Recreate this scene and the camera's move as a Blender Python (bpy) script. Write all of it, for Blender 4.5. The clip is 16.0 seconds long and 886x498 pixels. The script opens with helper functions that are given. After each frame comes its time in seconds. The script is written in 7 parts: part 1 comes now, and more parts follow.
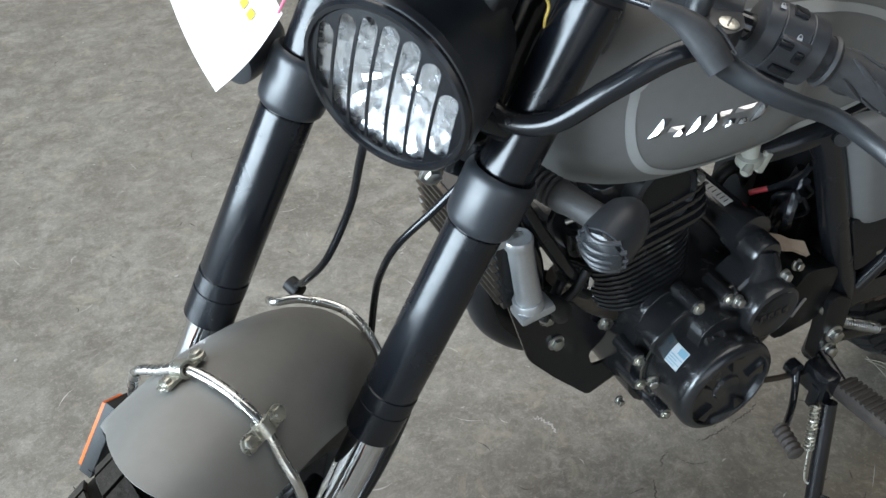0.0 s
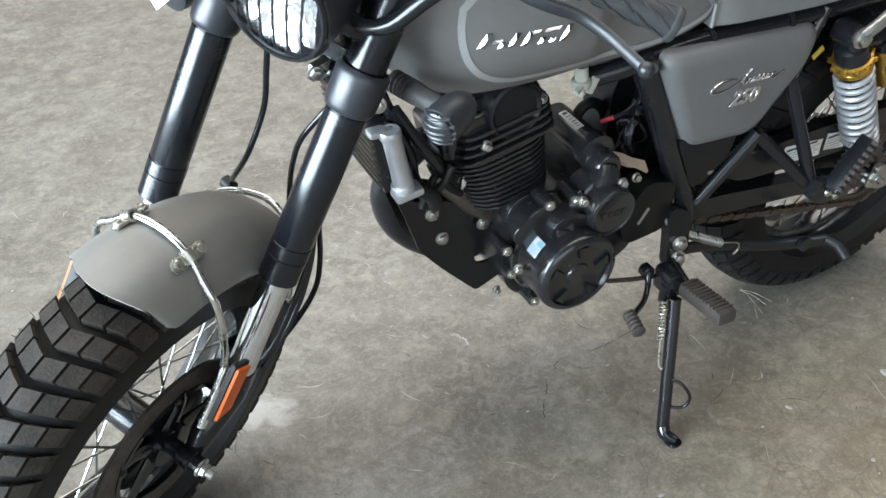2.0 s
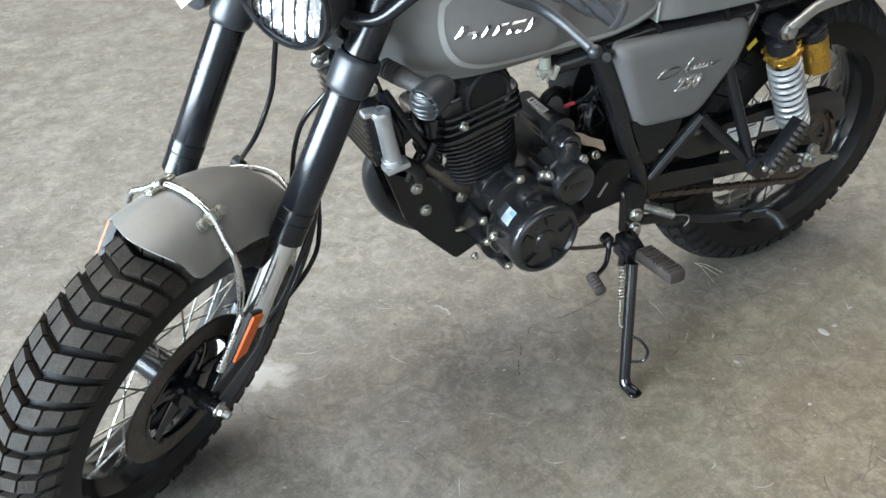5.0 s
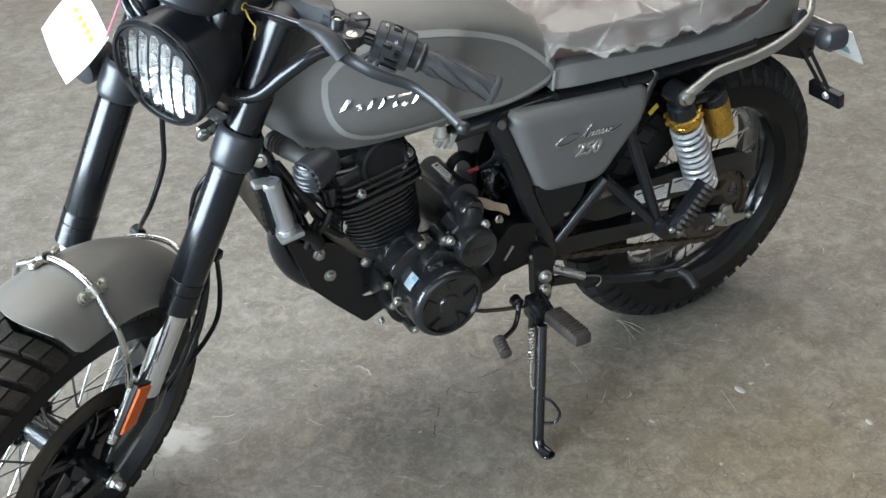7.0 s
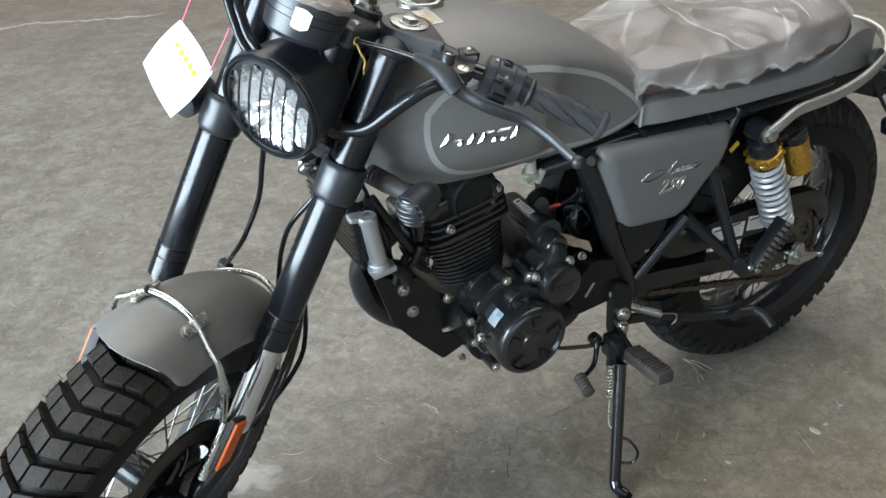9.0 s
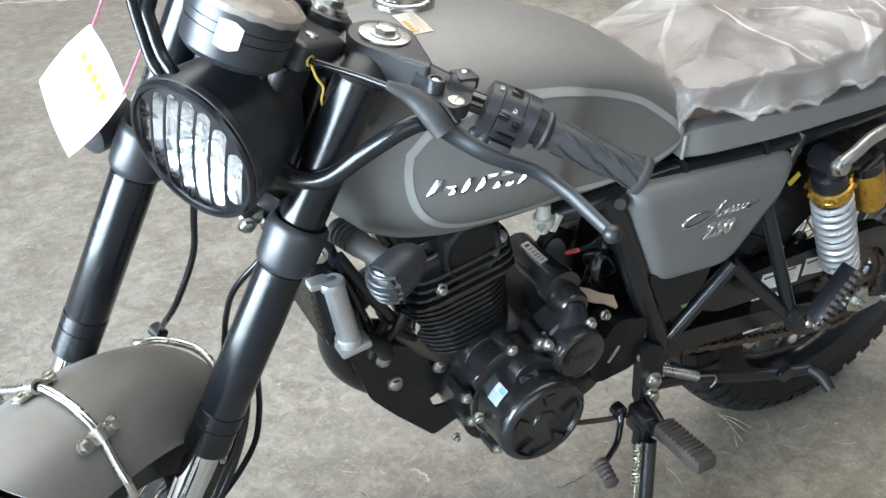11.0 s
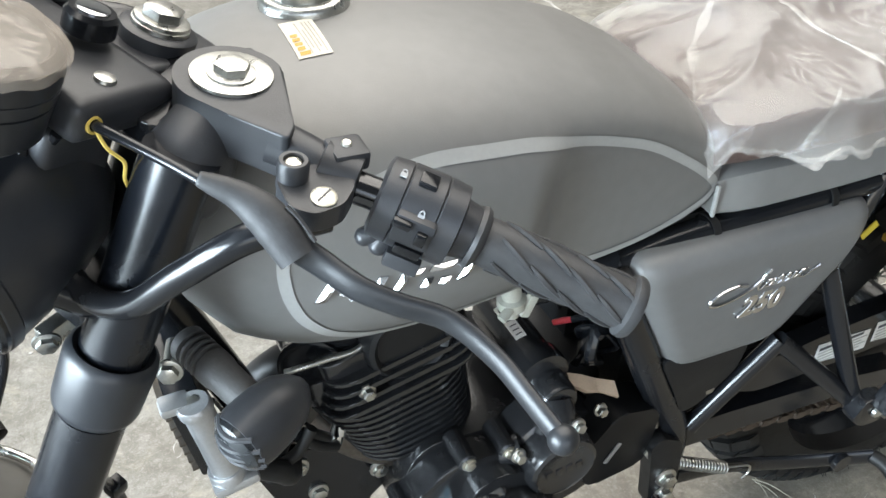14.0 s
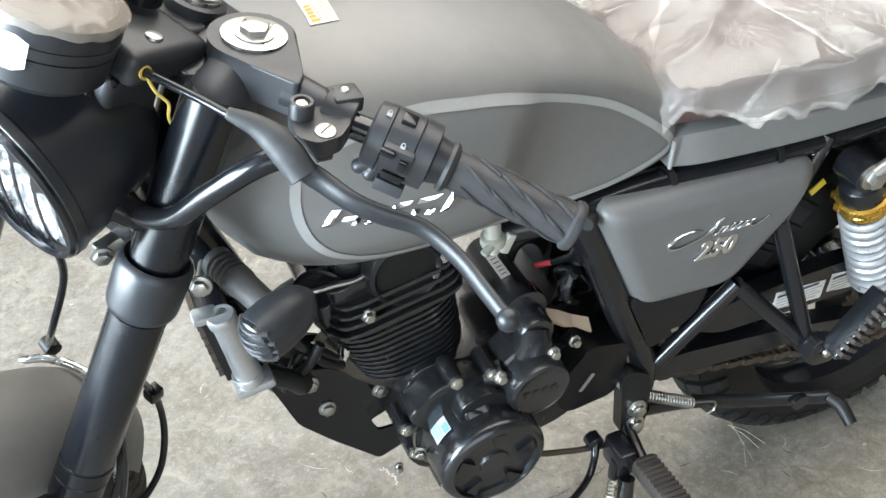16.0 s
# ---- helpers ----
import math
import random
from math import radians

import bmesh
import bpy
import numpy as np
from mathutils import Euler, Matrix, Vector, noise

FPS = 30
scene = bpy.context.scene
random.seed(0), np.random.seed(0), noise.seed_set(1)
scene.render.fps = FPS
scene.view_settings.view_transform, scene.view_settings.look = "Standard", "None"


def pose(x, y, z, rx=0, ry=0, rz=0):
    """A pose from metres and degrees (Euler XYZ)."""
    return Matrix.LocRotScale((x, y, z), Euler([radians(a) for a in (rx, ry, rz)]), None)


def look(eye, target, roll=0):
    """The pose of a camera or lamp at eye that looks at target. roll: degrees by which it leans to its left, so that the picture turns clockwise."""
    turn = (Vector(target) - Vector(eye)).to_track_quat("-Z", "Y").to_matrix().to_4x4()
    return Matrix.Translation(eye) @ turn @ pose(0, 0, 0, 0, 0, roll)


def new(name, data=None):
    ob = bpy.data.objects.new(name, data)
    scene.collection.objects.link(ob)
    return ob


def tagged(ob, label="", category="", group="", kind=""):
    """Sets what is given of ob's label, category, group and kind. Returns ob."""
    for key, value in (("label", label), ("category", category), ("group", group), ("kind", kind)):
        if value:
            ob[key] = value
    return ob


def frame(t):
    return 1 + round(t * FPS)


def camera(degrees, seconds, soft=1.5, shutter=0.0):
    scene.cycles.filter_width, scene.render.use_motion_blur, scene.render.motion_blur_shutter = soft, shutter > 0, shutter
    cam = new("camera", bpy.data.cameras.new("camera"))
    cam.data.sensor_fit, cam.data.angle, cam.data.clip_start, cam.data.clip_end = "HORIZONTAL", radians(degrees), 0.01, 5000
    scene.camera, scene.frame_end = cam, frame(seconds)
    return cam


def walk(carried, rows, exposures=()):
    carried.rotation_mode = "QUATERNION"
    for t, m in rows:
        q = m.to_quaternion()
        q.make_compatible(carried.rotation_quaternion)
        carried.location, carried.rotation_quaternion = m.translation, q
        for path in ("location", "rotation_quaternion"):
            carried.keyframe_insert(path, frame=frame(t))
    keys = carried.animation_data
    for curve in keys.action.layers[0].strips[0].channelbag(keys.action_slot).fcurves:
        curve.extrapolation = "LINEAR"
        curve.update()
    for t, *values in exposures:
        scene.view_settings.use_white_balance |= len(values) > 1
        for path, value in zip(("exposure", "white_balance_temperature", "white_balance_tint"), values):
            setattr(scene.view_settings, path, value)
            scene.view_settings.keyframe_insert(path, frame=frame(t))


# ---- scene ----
cam = camera(50.0, 16.0)
PATH = [
    (0, (-0.089, -0.792, 1.227), (0.623, 0.642, 0.029), -2.1),
    (0.5, (-0.116, -0.882, 1.241), (0.613, 0.552, 0.053), -2.1),
    (1, (-0.094, -1.007, 1.252), (0.642, 0.433, 0.076), -2.3),
    (1.5, (-0.093, -1.107, 1.243), (0.64, 0.345, 0.08), -2.3),
    (2, (-0.115, -1.166, 1.254), (0.607, 0.305, 0.107), -2.0),
    (2.5, (-0.185, -1.228, 1.264), (0.535, 0.254, 0.129), -1.7),
    (3, (-0.236, -1.282, 1.263), (0.485, 0.199, 0.129), -1.8),
    (3.2, (-0.251, -1.299, 1.263), (0.473, 0.182, 0.13), -1.8),
    (5.3, (-0.2, -1.362, 1.319), (0.579, 0.1, 0.198), -1.9),
    (5.5, (-0.179, -1.376, 1.327), (0.605, 0.089, 0.215), -1.9),
    (6, (-0.142, -1.385, 1.339), (0.66, 0.085, 0.245), -1.9),
    (6.5, (-0.121, -1.402, 1.338), (0.701, 0.076, 0.269), -1.7),
    (7, (-0.088, -1.404, 1.343), (0.738, 0.083, 0.291), -1.7),
    (7.5, (-0.088, -1.406, 1.34), (0.735, 0.103, 0.318), -1.7),
    (8, (-0.117, -1.376, 1.346), (0.705, 0.15, 0.347), -1.5),
    (8.5, (-0.159, -1.359, 1.345), (0.667, 0.173, 0.361), -1.5),
    (9, (-0.202, -1.333, 1.335), (0.632, 0.198, 0.356), -1.6),
    (9.2, (-0.207, -1.324, 1.329), (0.63, 0.206, 0.351), -1.6),
    (11.3, (-0.006, -0.964, 1.273), (0.793, 0.54, 0.224), -1.2),
    (11.5, (-0.011, -0.911, 1.278), (0.777, 0.584, 0.209), -1.2),
    (12, (-0.01, -0.831, 1.272), (0.775, 0.654, 0.187), -1.4),
    (12.5, (0.051, -0.799, 1.267), (0.834, 0.676, 0.166), -1.4),
    (13, (0.154, -0.767, 1.253), (0.907, 0.705, 0.128), -1.6),
    (13.5, (0.225, -0.756, 1.24), (0.928, 0.723, 0.092), -1.7),
    (14, (0.268, -0.758, 1.229), (0.94, 0.728, 0.071), -1.7),
    (14.5, (0.269, -0.774, 1.241), (0.906, 0.714, 0.066), -1.7),
    (15, (0.248, -0.827, 1.265), (0.874, 0.66, 0.083), -1.8),
    (15.5, (0.238, -0.882, 1.273), (0.861, 0.608, 0.093), -1.9),
    (16, (0.239, -0.907, 1.275), (0.858, 0.586, 0.097), -2.0),
]
EXPOSURES = [(0.0, 0.05, 6250, 10), (0.5, 0.28, 6280, 10), (1.0, 0.38, 6300, 10), (2.0, 0.62, 6330, 10), (3.0, 0.85, 6340, 10), (5.5, 0.59, 6330, 10), (6.5, 0.51, 6310, 10), (7.0, 0.38, 6310, 10), (7.5, 0.18, 6310, 10), (8.5, 0.08, 6310, 10), (9.0, 0.16, 6310, 10),
             (11.5, 0.80, 6220, 10), (12.0, 0.77, 6200, 9), (12.5, 0.62, 6180, 9), (13.0, 0.60, 6250, 9), (14.0, 0.97, 6400, 10), (14.5, 1.01, 6400, 10), (15.0, 1.07, 6400, 10), (16.0, 1.07, 6400, 10)]
walk(cam, [(t, look(eye, aim, roll)) for t, eye, aim, roll in PATH], EXPOSURES)

# ---- daylight: a hall with a wide door ahead of the motorcycle and one behind the camera ----
world = bpy.data.worlds.new("world")
scene.world = world
world.use_nodes = True
wn = world.node_tree.nodes
sky = wn.new("ShaderNodeTexSky")
sky.sky_type = "NISHITA"
sky.sun_disc = False
sky.sun_elevation = radians(50)
sky.sun_rotation = radians(200)
wn["Background"].inputs["Strength"].default_value = 0.12
world.node_tree.links.new(sky.outputs["Color"], wn["Background"].inputs["Color"])


def door_light(name, place, target, width, height, watts, colour):
    lamp = bpy.data.lights.new(name, "AREA")
    lamp.shape, lamp.size, lamp.size_y, lamp.energy, lamp.color = "RECTANGLE", width, height, watts, colour
    ob = new(name, lamp)
    ob.matrix_world = look(place, target)
    return ob


door_light("door_daylight", (-7.9, -0.6, 2.25), (-0.3, -0.6, 1.5), 7.8, 4.4, 2500, (0.76, 0.90, 1.0))
door_light("side_door_daylight", (-1.2, -6.4, 2.05), (-0.4, 0.0, 1.0), 6.0, 3.9, 50, (0.93, 0.97, 1.0))
# unseen warm fill added overhead to lift the floor, mostly its far side
door_light("warm_overhead_fill", (1.8, 2.3, 5.1), (1.8, 2.3, 0.0), 6.5, 8.0, 430, (1.0, 0.95, 0.87))

# ---- materials ----
def material(name, colour, rough=0.5, metal=0.0, vary=0.12, scale=8.0, bump=0.0, bump_scale=300.0, dust=0.0, dust_colour=(0.32, 0.30, 0.27), rough_vary=0.1, coat=0.0, random_tint=0.0, spec=0.5):
    """A surface with blotches at one scale, fine grain at another, and dust lying on faces that look up."""
    m = bpy.data.materials.new(name)
    m.use_nodes = True
    n, l = m.node_tree.nodes, m.node_tree.links
    b = n["Principled BSDF"]
    co = n.new("ShaderNodeTexCoord").outputs["Object"]

    def noisy(s, detail=4.0):
        t = n.new("ShaderNodeTexNoise")
        t.inputs["Scale"].default_value, t.inputs["Detail"].default_value = s, detail
        l.new(co, t.inputs["Vector"])
        return t.outputs["Fac"]

    def ramp(fac, lo, hi, a, c):
        r = n.new("ShaderNodeMapRange")
        r.inputs[1].default_value, r.inputs[2].default_value, r.inputs[3].default_value, r.inputs[4].default_value = lo, hi, a, c
        l.new(fac, r.inputs[0])
        return r.outputs[0]

    def mix(fac, a, c):
        x = n.new("ShaderNodeMix")
        x.data_type = "RGBA"
        for socket, value in ((x.inputs[0], fac), (x.inputs[6], a), (x.inputs[7], c)):
            if isinstance(value, tuple):
                socket.default_value = (*value, 1)
            else:
                l.new(value, socket)
        return x.outputs[2]

    dark = tuple(v * (1 - vary) for v in colour)
    light = tuple(min(1.0, v * (1 + vary)) for v in colour)
    base = mix(ramp(noisy(scale), 0.3, 0.7, 0, 1), dark, light)
    fine = mix(ramp(noisy(scale * 14, 3), 0.35, 0.65, 0, 1), dark, light)
    half = n.new("ShaderNodeMix")
    half.data_type = "RGBA"
    half.inputs[0].default_value = 0.4
    l.new(base, half.inputs[6]), l.new(fine, half.inputs[7])
    out = half.outputs[2]
    if random_tint:
        info = n.new("ShaderNodeObjectInfo").outputs["Random"]
        out = mix(ramp(info, 0, 1, 0, random_tint), out, dark)
    if dust:
        speck = ramp(noisy(scale * 3.1, 8), 0.52, 0.75, 0, dust)
        out = mix(speck, out, dust_colour)
        l.new(ramp(noisy(scale * 3.1, 8), 0.5, 0.75, rough, min(1.0, rough + (0.3 if dust > 0.1 else 0.1))), b.inputs["Roughness"])
    else:
        l.new(ramp(noisy(scale * 2.3, 6), 0.3, 0.7, max(0.02, rough - rough_vary), min(1.0, rough + rough_vary)), b.inputs["Roughness"])
    l.new(out, b.inputs["Base Color"])
    b.inputs["Metallic"].default_value = metal
    b.inputs["Coat Weight"].default_value = coat
    b.inputs["Specular IOR Level"].default_value = spec
    b.inputs["Coat Roughness"].default_value = 0.08
    if bump:
        t = n.new("ShaderNodeBump")
        t.inputs["Strength"].default_value, t.inputs["Distance"].default_value = bump, 0.001
        l.new(noisy(bump_scale, 3), t.inputs["Height"])
        l.new(t.outputs["Normal"], b.inputs["Normal"])
    return m


GREY = material("matte_grey_paint", (0.192, 0.191, 0.186), 0.53, 0.34, 0.06, 5, 0.12, 900, rough_vary=0.05)
FENDER = material("fender_grey_paint", (0.190, 0.185, 0.172), 0.5, 0.2, 0.06, 6, 0.12, 900, dust=0.1, rough_vary=0.05)
COVERGREY = material("dark_grey_cover_paint", (0.148, 0.148, 0.146), 0.50, 0.25, 0.06, 6, 0.12, 900, rough_vary=0.05)
STRIPE = material("pale_stripe_paint", (0.35, 0.355, 0.345), 0.45, 0.1, 0.05, 20)
GLOSS = material("gloss_black_paint", (0.0045, 0.005, 0.0065), 0.14, 0.0, 0.2, 6, 0.03, 500, dust=0.004, spec=0.8)
SATIN = material("satin_black_paint", (0.0075, 0.0082, 0.0098), 0.20, 0.0, 0.2, 8, 0.04, 500, dust=0.003, spec=0.45)
LAMPBLACK = material("lamp_shell_enamel", (0.0150, 0.0172, 0.0212), 0.36, 0.0, 0.15, 9, 0.06, 700, dust=0.004, spec=0.6)
CAMBLACK = material("dull_black_casting", (0.0085, 0.0088, 0.0095), 0.38, 0.0, 0.2, 12, 0.12, 350, dust=0.006, spec=0.25)
LEVER = material("worn_black_lever", (0.015, 0.0162, 0.0182), 0.36, 0.0, 0.2, 14, 0.1, 500, dust=0.006, spec=0.4)
GRIP = material("grey_black_grip_rubber", (0.034, 0.035, 0.037), 0.48, 0.0, 0.2, 12, 0.2, 500, dust=0.02, spec=0.45)
MATTE = material("matte_black_plastic", (0.027, 0.0285, 0.032), 0.38, 0.0, 0.15, 9, 0.12, 700, dust=0.008, spec=0.5)
ENGINE = material("black_engine_paint", (0.0130, 0.0135, 0.0148), 0.21, 0.0, 0.3, 12, 0.22, 240, dust=0.014, spec=0.7)
RUBBER = material("black_rubber", (0.0065, 0.0065, 0.0065), 0.5, 0.0, 0.25, 10, 0.15, 400, dust=0.02, spec=0.35)
TREAD = material("dusty_tyre_rubber", (0.030, 0.026, 0.022), 0.66, 0.0, 0.55, 22, 0.8, 210, dust=0.45, dust_colour=(0.072, 0.062, 0.051), spec=0.22)
PEGRUBBER = material("dusty_peg_rubber", (0.034, 0.027, 0.023), 0.7, 0.0, 0.3, 20, 0.4, 300, dust=0.25, dust_colour=(0.13, 0.10, 0.08))
CHROME = material("chrome", (0.80, 0.81, 0.82), 0.08, 1.0, 0.05, 20, rough_vary=0.03)
STEEL = material("zinc_plated_steel", (0.48, 0.48, 0.45), 0.34, 1.0, 0.18, 40, 0.2, 400)
ALU = material("cast_aluminium", (0.50, 0.51, 0.52), 0.42, 0.75, 0.08, 25, 0.3, 500)
DISC = material("rusty_brake_disc", (0.10, 0.085, 0.07), 0.42, 0.7, 0.3, 14, 0.3, 300)
GOLD = material("gold_anodised", (0.55, 0.33, 0.06), 0.3, 0.9, 0.1, 30)
SYMBOL = material("pale_grey_print", (0.30, 0.31, 0.32), 0.5, 0.0, 0.05, 40)
ZINC = material("cream_zinc_plating", (0.52, 0.505, 0.44), 0.32, 0.9, 0.2, 60, 0.2, 500)
STAY = material("dull_bright_steel", (0.66, 0.65, 0.62), 0.25, 1.0, 0.12, 30, 0.08, 500)
FORKBLACK = material("blue_black_fork_enamel", (0.0044, 0.0056, 0.0080), 0.22, 0.0, 0.35, 9, 0.06, 260, dust=0.003, rough_vary=0.22, spec=0.48)
SPRING = material("silver_spring_paint", (0.47, 0.475, 0.48), 0.35, 0.6, 0.06, 30)
RAIL = material("dull_silver_rail", (0.42, 0.41, 0.38), 0.36, 0.8, 0.2, 18, 0.1, 300)
ORANGE = material("orange_reflector", (0.55, 0.105, 0.012), 0.45, 0.0, 0.15, 60, spec=0.3)
PAPER = material("white_card", (0.82, 0.81, 0.77), 0.6, 0.0, 0.02, 20)
YELLOW = material("olive_yellow_print", (0.46, 0.37, 0.04), 0.55, 0.0, 0.1, 40)
STICKER = material("yellow_sticker", (0.62, 0.48, 0.05), 0.5, 0.0, 0.1, 40)
OCHRE = material("ochre_print", (0.55, 0.30, 0.04), 0.5, 0.0, 0.1, 40)
LABEL = material("cream_label_paper", (0.66, 0.62, 0.52), 0.55, 0.0, 0.04, 30)
FAINT = material("faint_grey_print", (0.36, 0.34, 0.30), 0.55, 0.0, 0.1, 60)
INK = material("dark_print", (0.06, 0.06, 0.065), 0.55, 0.0, 0.1, 40)
PALEBLUE = material("pale_blue_label", (0.50, 0.53, 0.55), 0.45, 0.0, 0.05, 40)
BLUEINK = material("blue_print", (0.20, 0.36, 0.46), 0.5, 0.0, 0.1, 40)
CREAM = material("cream_card", (0.60, 0.46, 0.33), 0.6, 0.0, 0.12, 30, 0.3, 200)
REDWIRE = material("red_plastic", (0.40, 0.03, 0.04), 0.4, 0.0, 0.1, 30)
PINK = material("pink_string", (0.72, 0.16, 0.26), 0.6, 0.0, 0.1, 60)
YELLOWCORD = material("yellow_cord", (0.62, 0.45, 0.10), 0.6, 0.0, 0.15, 60)
PETCOCK = material("milky_plastic", (0.36, 0.36, 0.31), 0.35, 0.0, 0.1, 30)
SEAT = material("brown_leatherette", (0.082, 0.054, 0.049), 0.5, 0.0, 0.2, 14, 0.4, 350)
CHAIN = material("oily_chain", (0.085, 0.065, 0.05), 0.42, 0.6, 0.3, 30, 0.4, 300)
STRAW = material("dry_straw", (0.215, 0.19, 0.145), 0.7, 0.0, 0.2, 30)
EMBLEM = material("bright_chrome_plastic", (0.56, 0.565, 0.575), 0.16, 1.0, 0.03, 30, rough_vary=0.04)
TYRE = material("black_tyre_carcass", (0.006, 0.0058, 0.0056), 0.5, 0.0, 0.3, 14, 0.3, 300, dust=0.012, spec=0.25)
CRUMB = material("pale_crumb", (0.33, 0.315, 0.29), 0.8, 0.0, 0.1, 20)
REARTREAD = material("dark_tyre_rubber", (0.009, 0.009, 0.009), 0.6, 0.0, 0.25, 16, 0.4, 250, dust=0.04, spec=0.3)
SIGNLENS = material("smoked_lens", (0.014, 0.016, 0.018), 0.28, 0.0, 0.1, 40, coat=0.1)


def glass_material(name, tint=(1, 1, 1), rough=0.02):
    m = bpy.data.materials.new(name)
    m.use_nodes = True
    n, l = m.node_tree.nodes, m.node_tree.links
    n.remove(n["Principled BSDF"])
    clear, gloss, mix = n.new("ShaderNodeBsdfTransparent"), n.new("ShaderNodeBsdfGlossy"), n.new("ShaderNodeMixShader")
    clear.inputs["Color"].default_value = (*tint, 1)
    gloss.inputs["Roughness"].default_value = rough
    mix.inputs[0].default_value = 0.05
    l.new(clear.outputs[0], mix.inputs[1]), l.new(gloss.outputs[0], mix.inputs[2])
    l.new(mix.outputs[0], n["Material Output"].inputs["Surface"])
    return m


def film_material(name, milk_colour, thin, thick):
    """Thin crumpled polythene: mostly clear, milky in folds, with sharp glints."""
    m = bpy.data.materials.new(name)
    m.use_nodes = True
    n, l = m.node_tree.nodes, m.node_tree.links
    n.remove(n["Principled BSDF"])
    co = n.new("ShaderNodeTexCoord").outputs["Object"]
    big, fine = n.new("ShaderNodeTexNoise"), n.new("ShaderNodeTexVoronoi")
    big.inputs["Scale"].default_value, big.inputs["Detail"].default_value = 5, 7
    big.inputs["Distortion"].default_value = 1.2
    fine.feature, fine.inputs["Scale"].default_value = "DISTANCE_TO_EDGE", 48
    l.new(co, big.inputs["Vector"])
    warp = n.new("ShaderNodeTexNoise")
    warp.inputs["Scale"].default_value = 14
    l.new(co, warp.inputs["Vector"])
    add = n.new("ShaderNodeVectorMath")
    add.operation = "MULTIPLY_ADD"
    add.inputs[1].default_value = (0.12, 0.12, 0.12)
    l.new(warp.outputs["Color"], add.inputs[0]), l.new(co, add.inputs[2])
    l.new(add.outputs[0], fine.inputs["Vector"])
    bump = n.new("ShaderNodeBump")
    bump.inputs["Strength"].default_value, bump.inputs["Distance"].default_value = 0.45, 0.004
    l.new(fine.outputs["Distance"], bump.inputs["Height"])
    clear, milk, gloss = n.new("ShaderNodeBsdfTransparent"), n.new("ShaderNodeBsdfDiffuse"), n.new("ShaderNodeBsdfGlossy")
    milk.inputs["Color"].default_value = (*milk_colour, 1)
    gloss.inputs["Roughness"].default_value = 0.24
    l.new(bump.outputs[0], gloss.inputs["Normal"])
    r = n.new("ShaderNodeMapRange")
    r.inputs[1].default_value, r.inputs[2].default_value, r.inputs[3].default_value, r.inputs[4].default_value = 0.34, 0.72, thin, thick
    l.new(big.outputs["Fac"], r.inputs[0])
    a, c = n.new("ShaderNodeMixShader"), n.new("ShaderNodeMixShader")
    l.new(r.outputs[0], a.inputs[0]), l.new(clear.outputs[0], a.inputs[1]), l.new(milk.outputs[0], a.inputs[2])
    c.inputs[0].default_value = 0.06
    l.new(a.outputs[0], c.inputs[1]), l.new(gloss.outputs[0], c.inputs[2])
    l.new(c.outputs[0], n["Material Output"].inputs["Surface"])
    return m


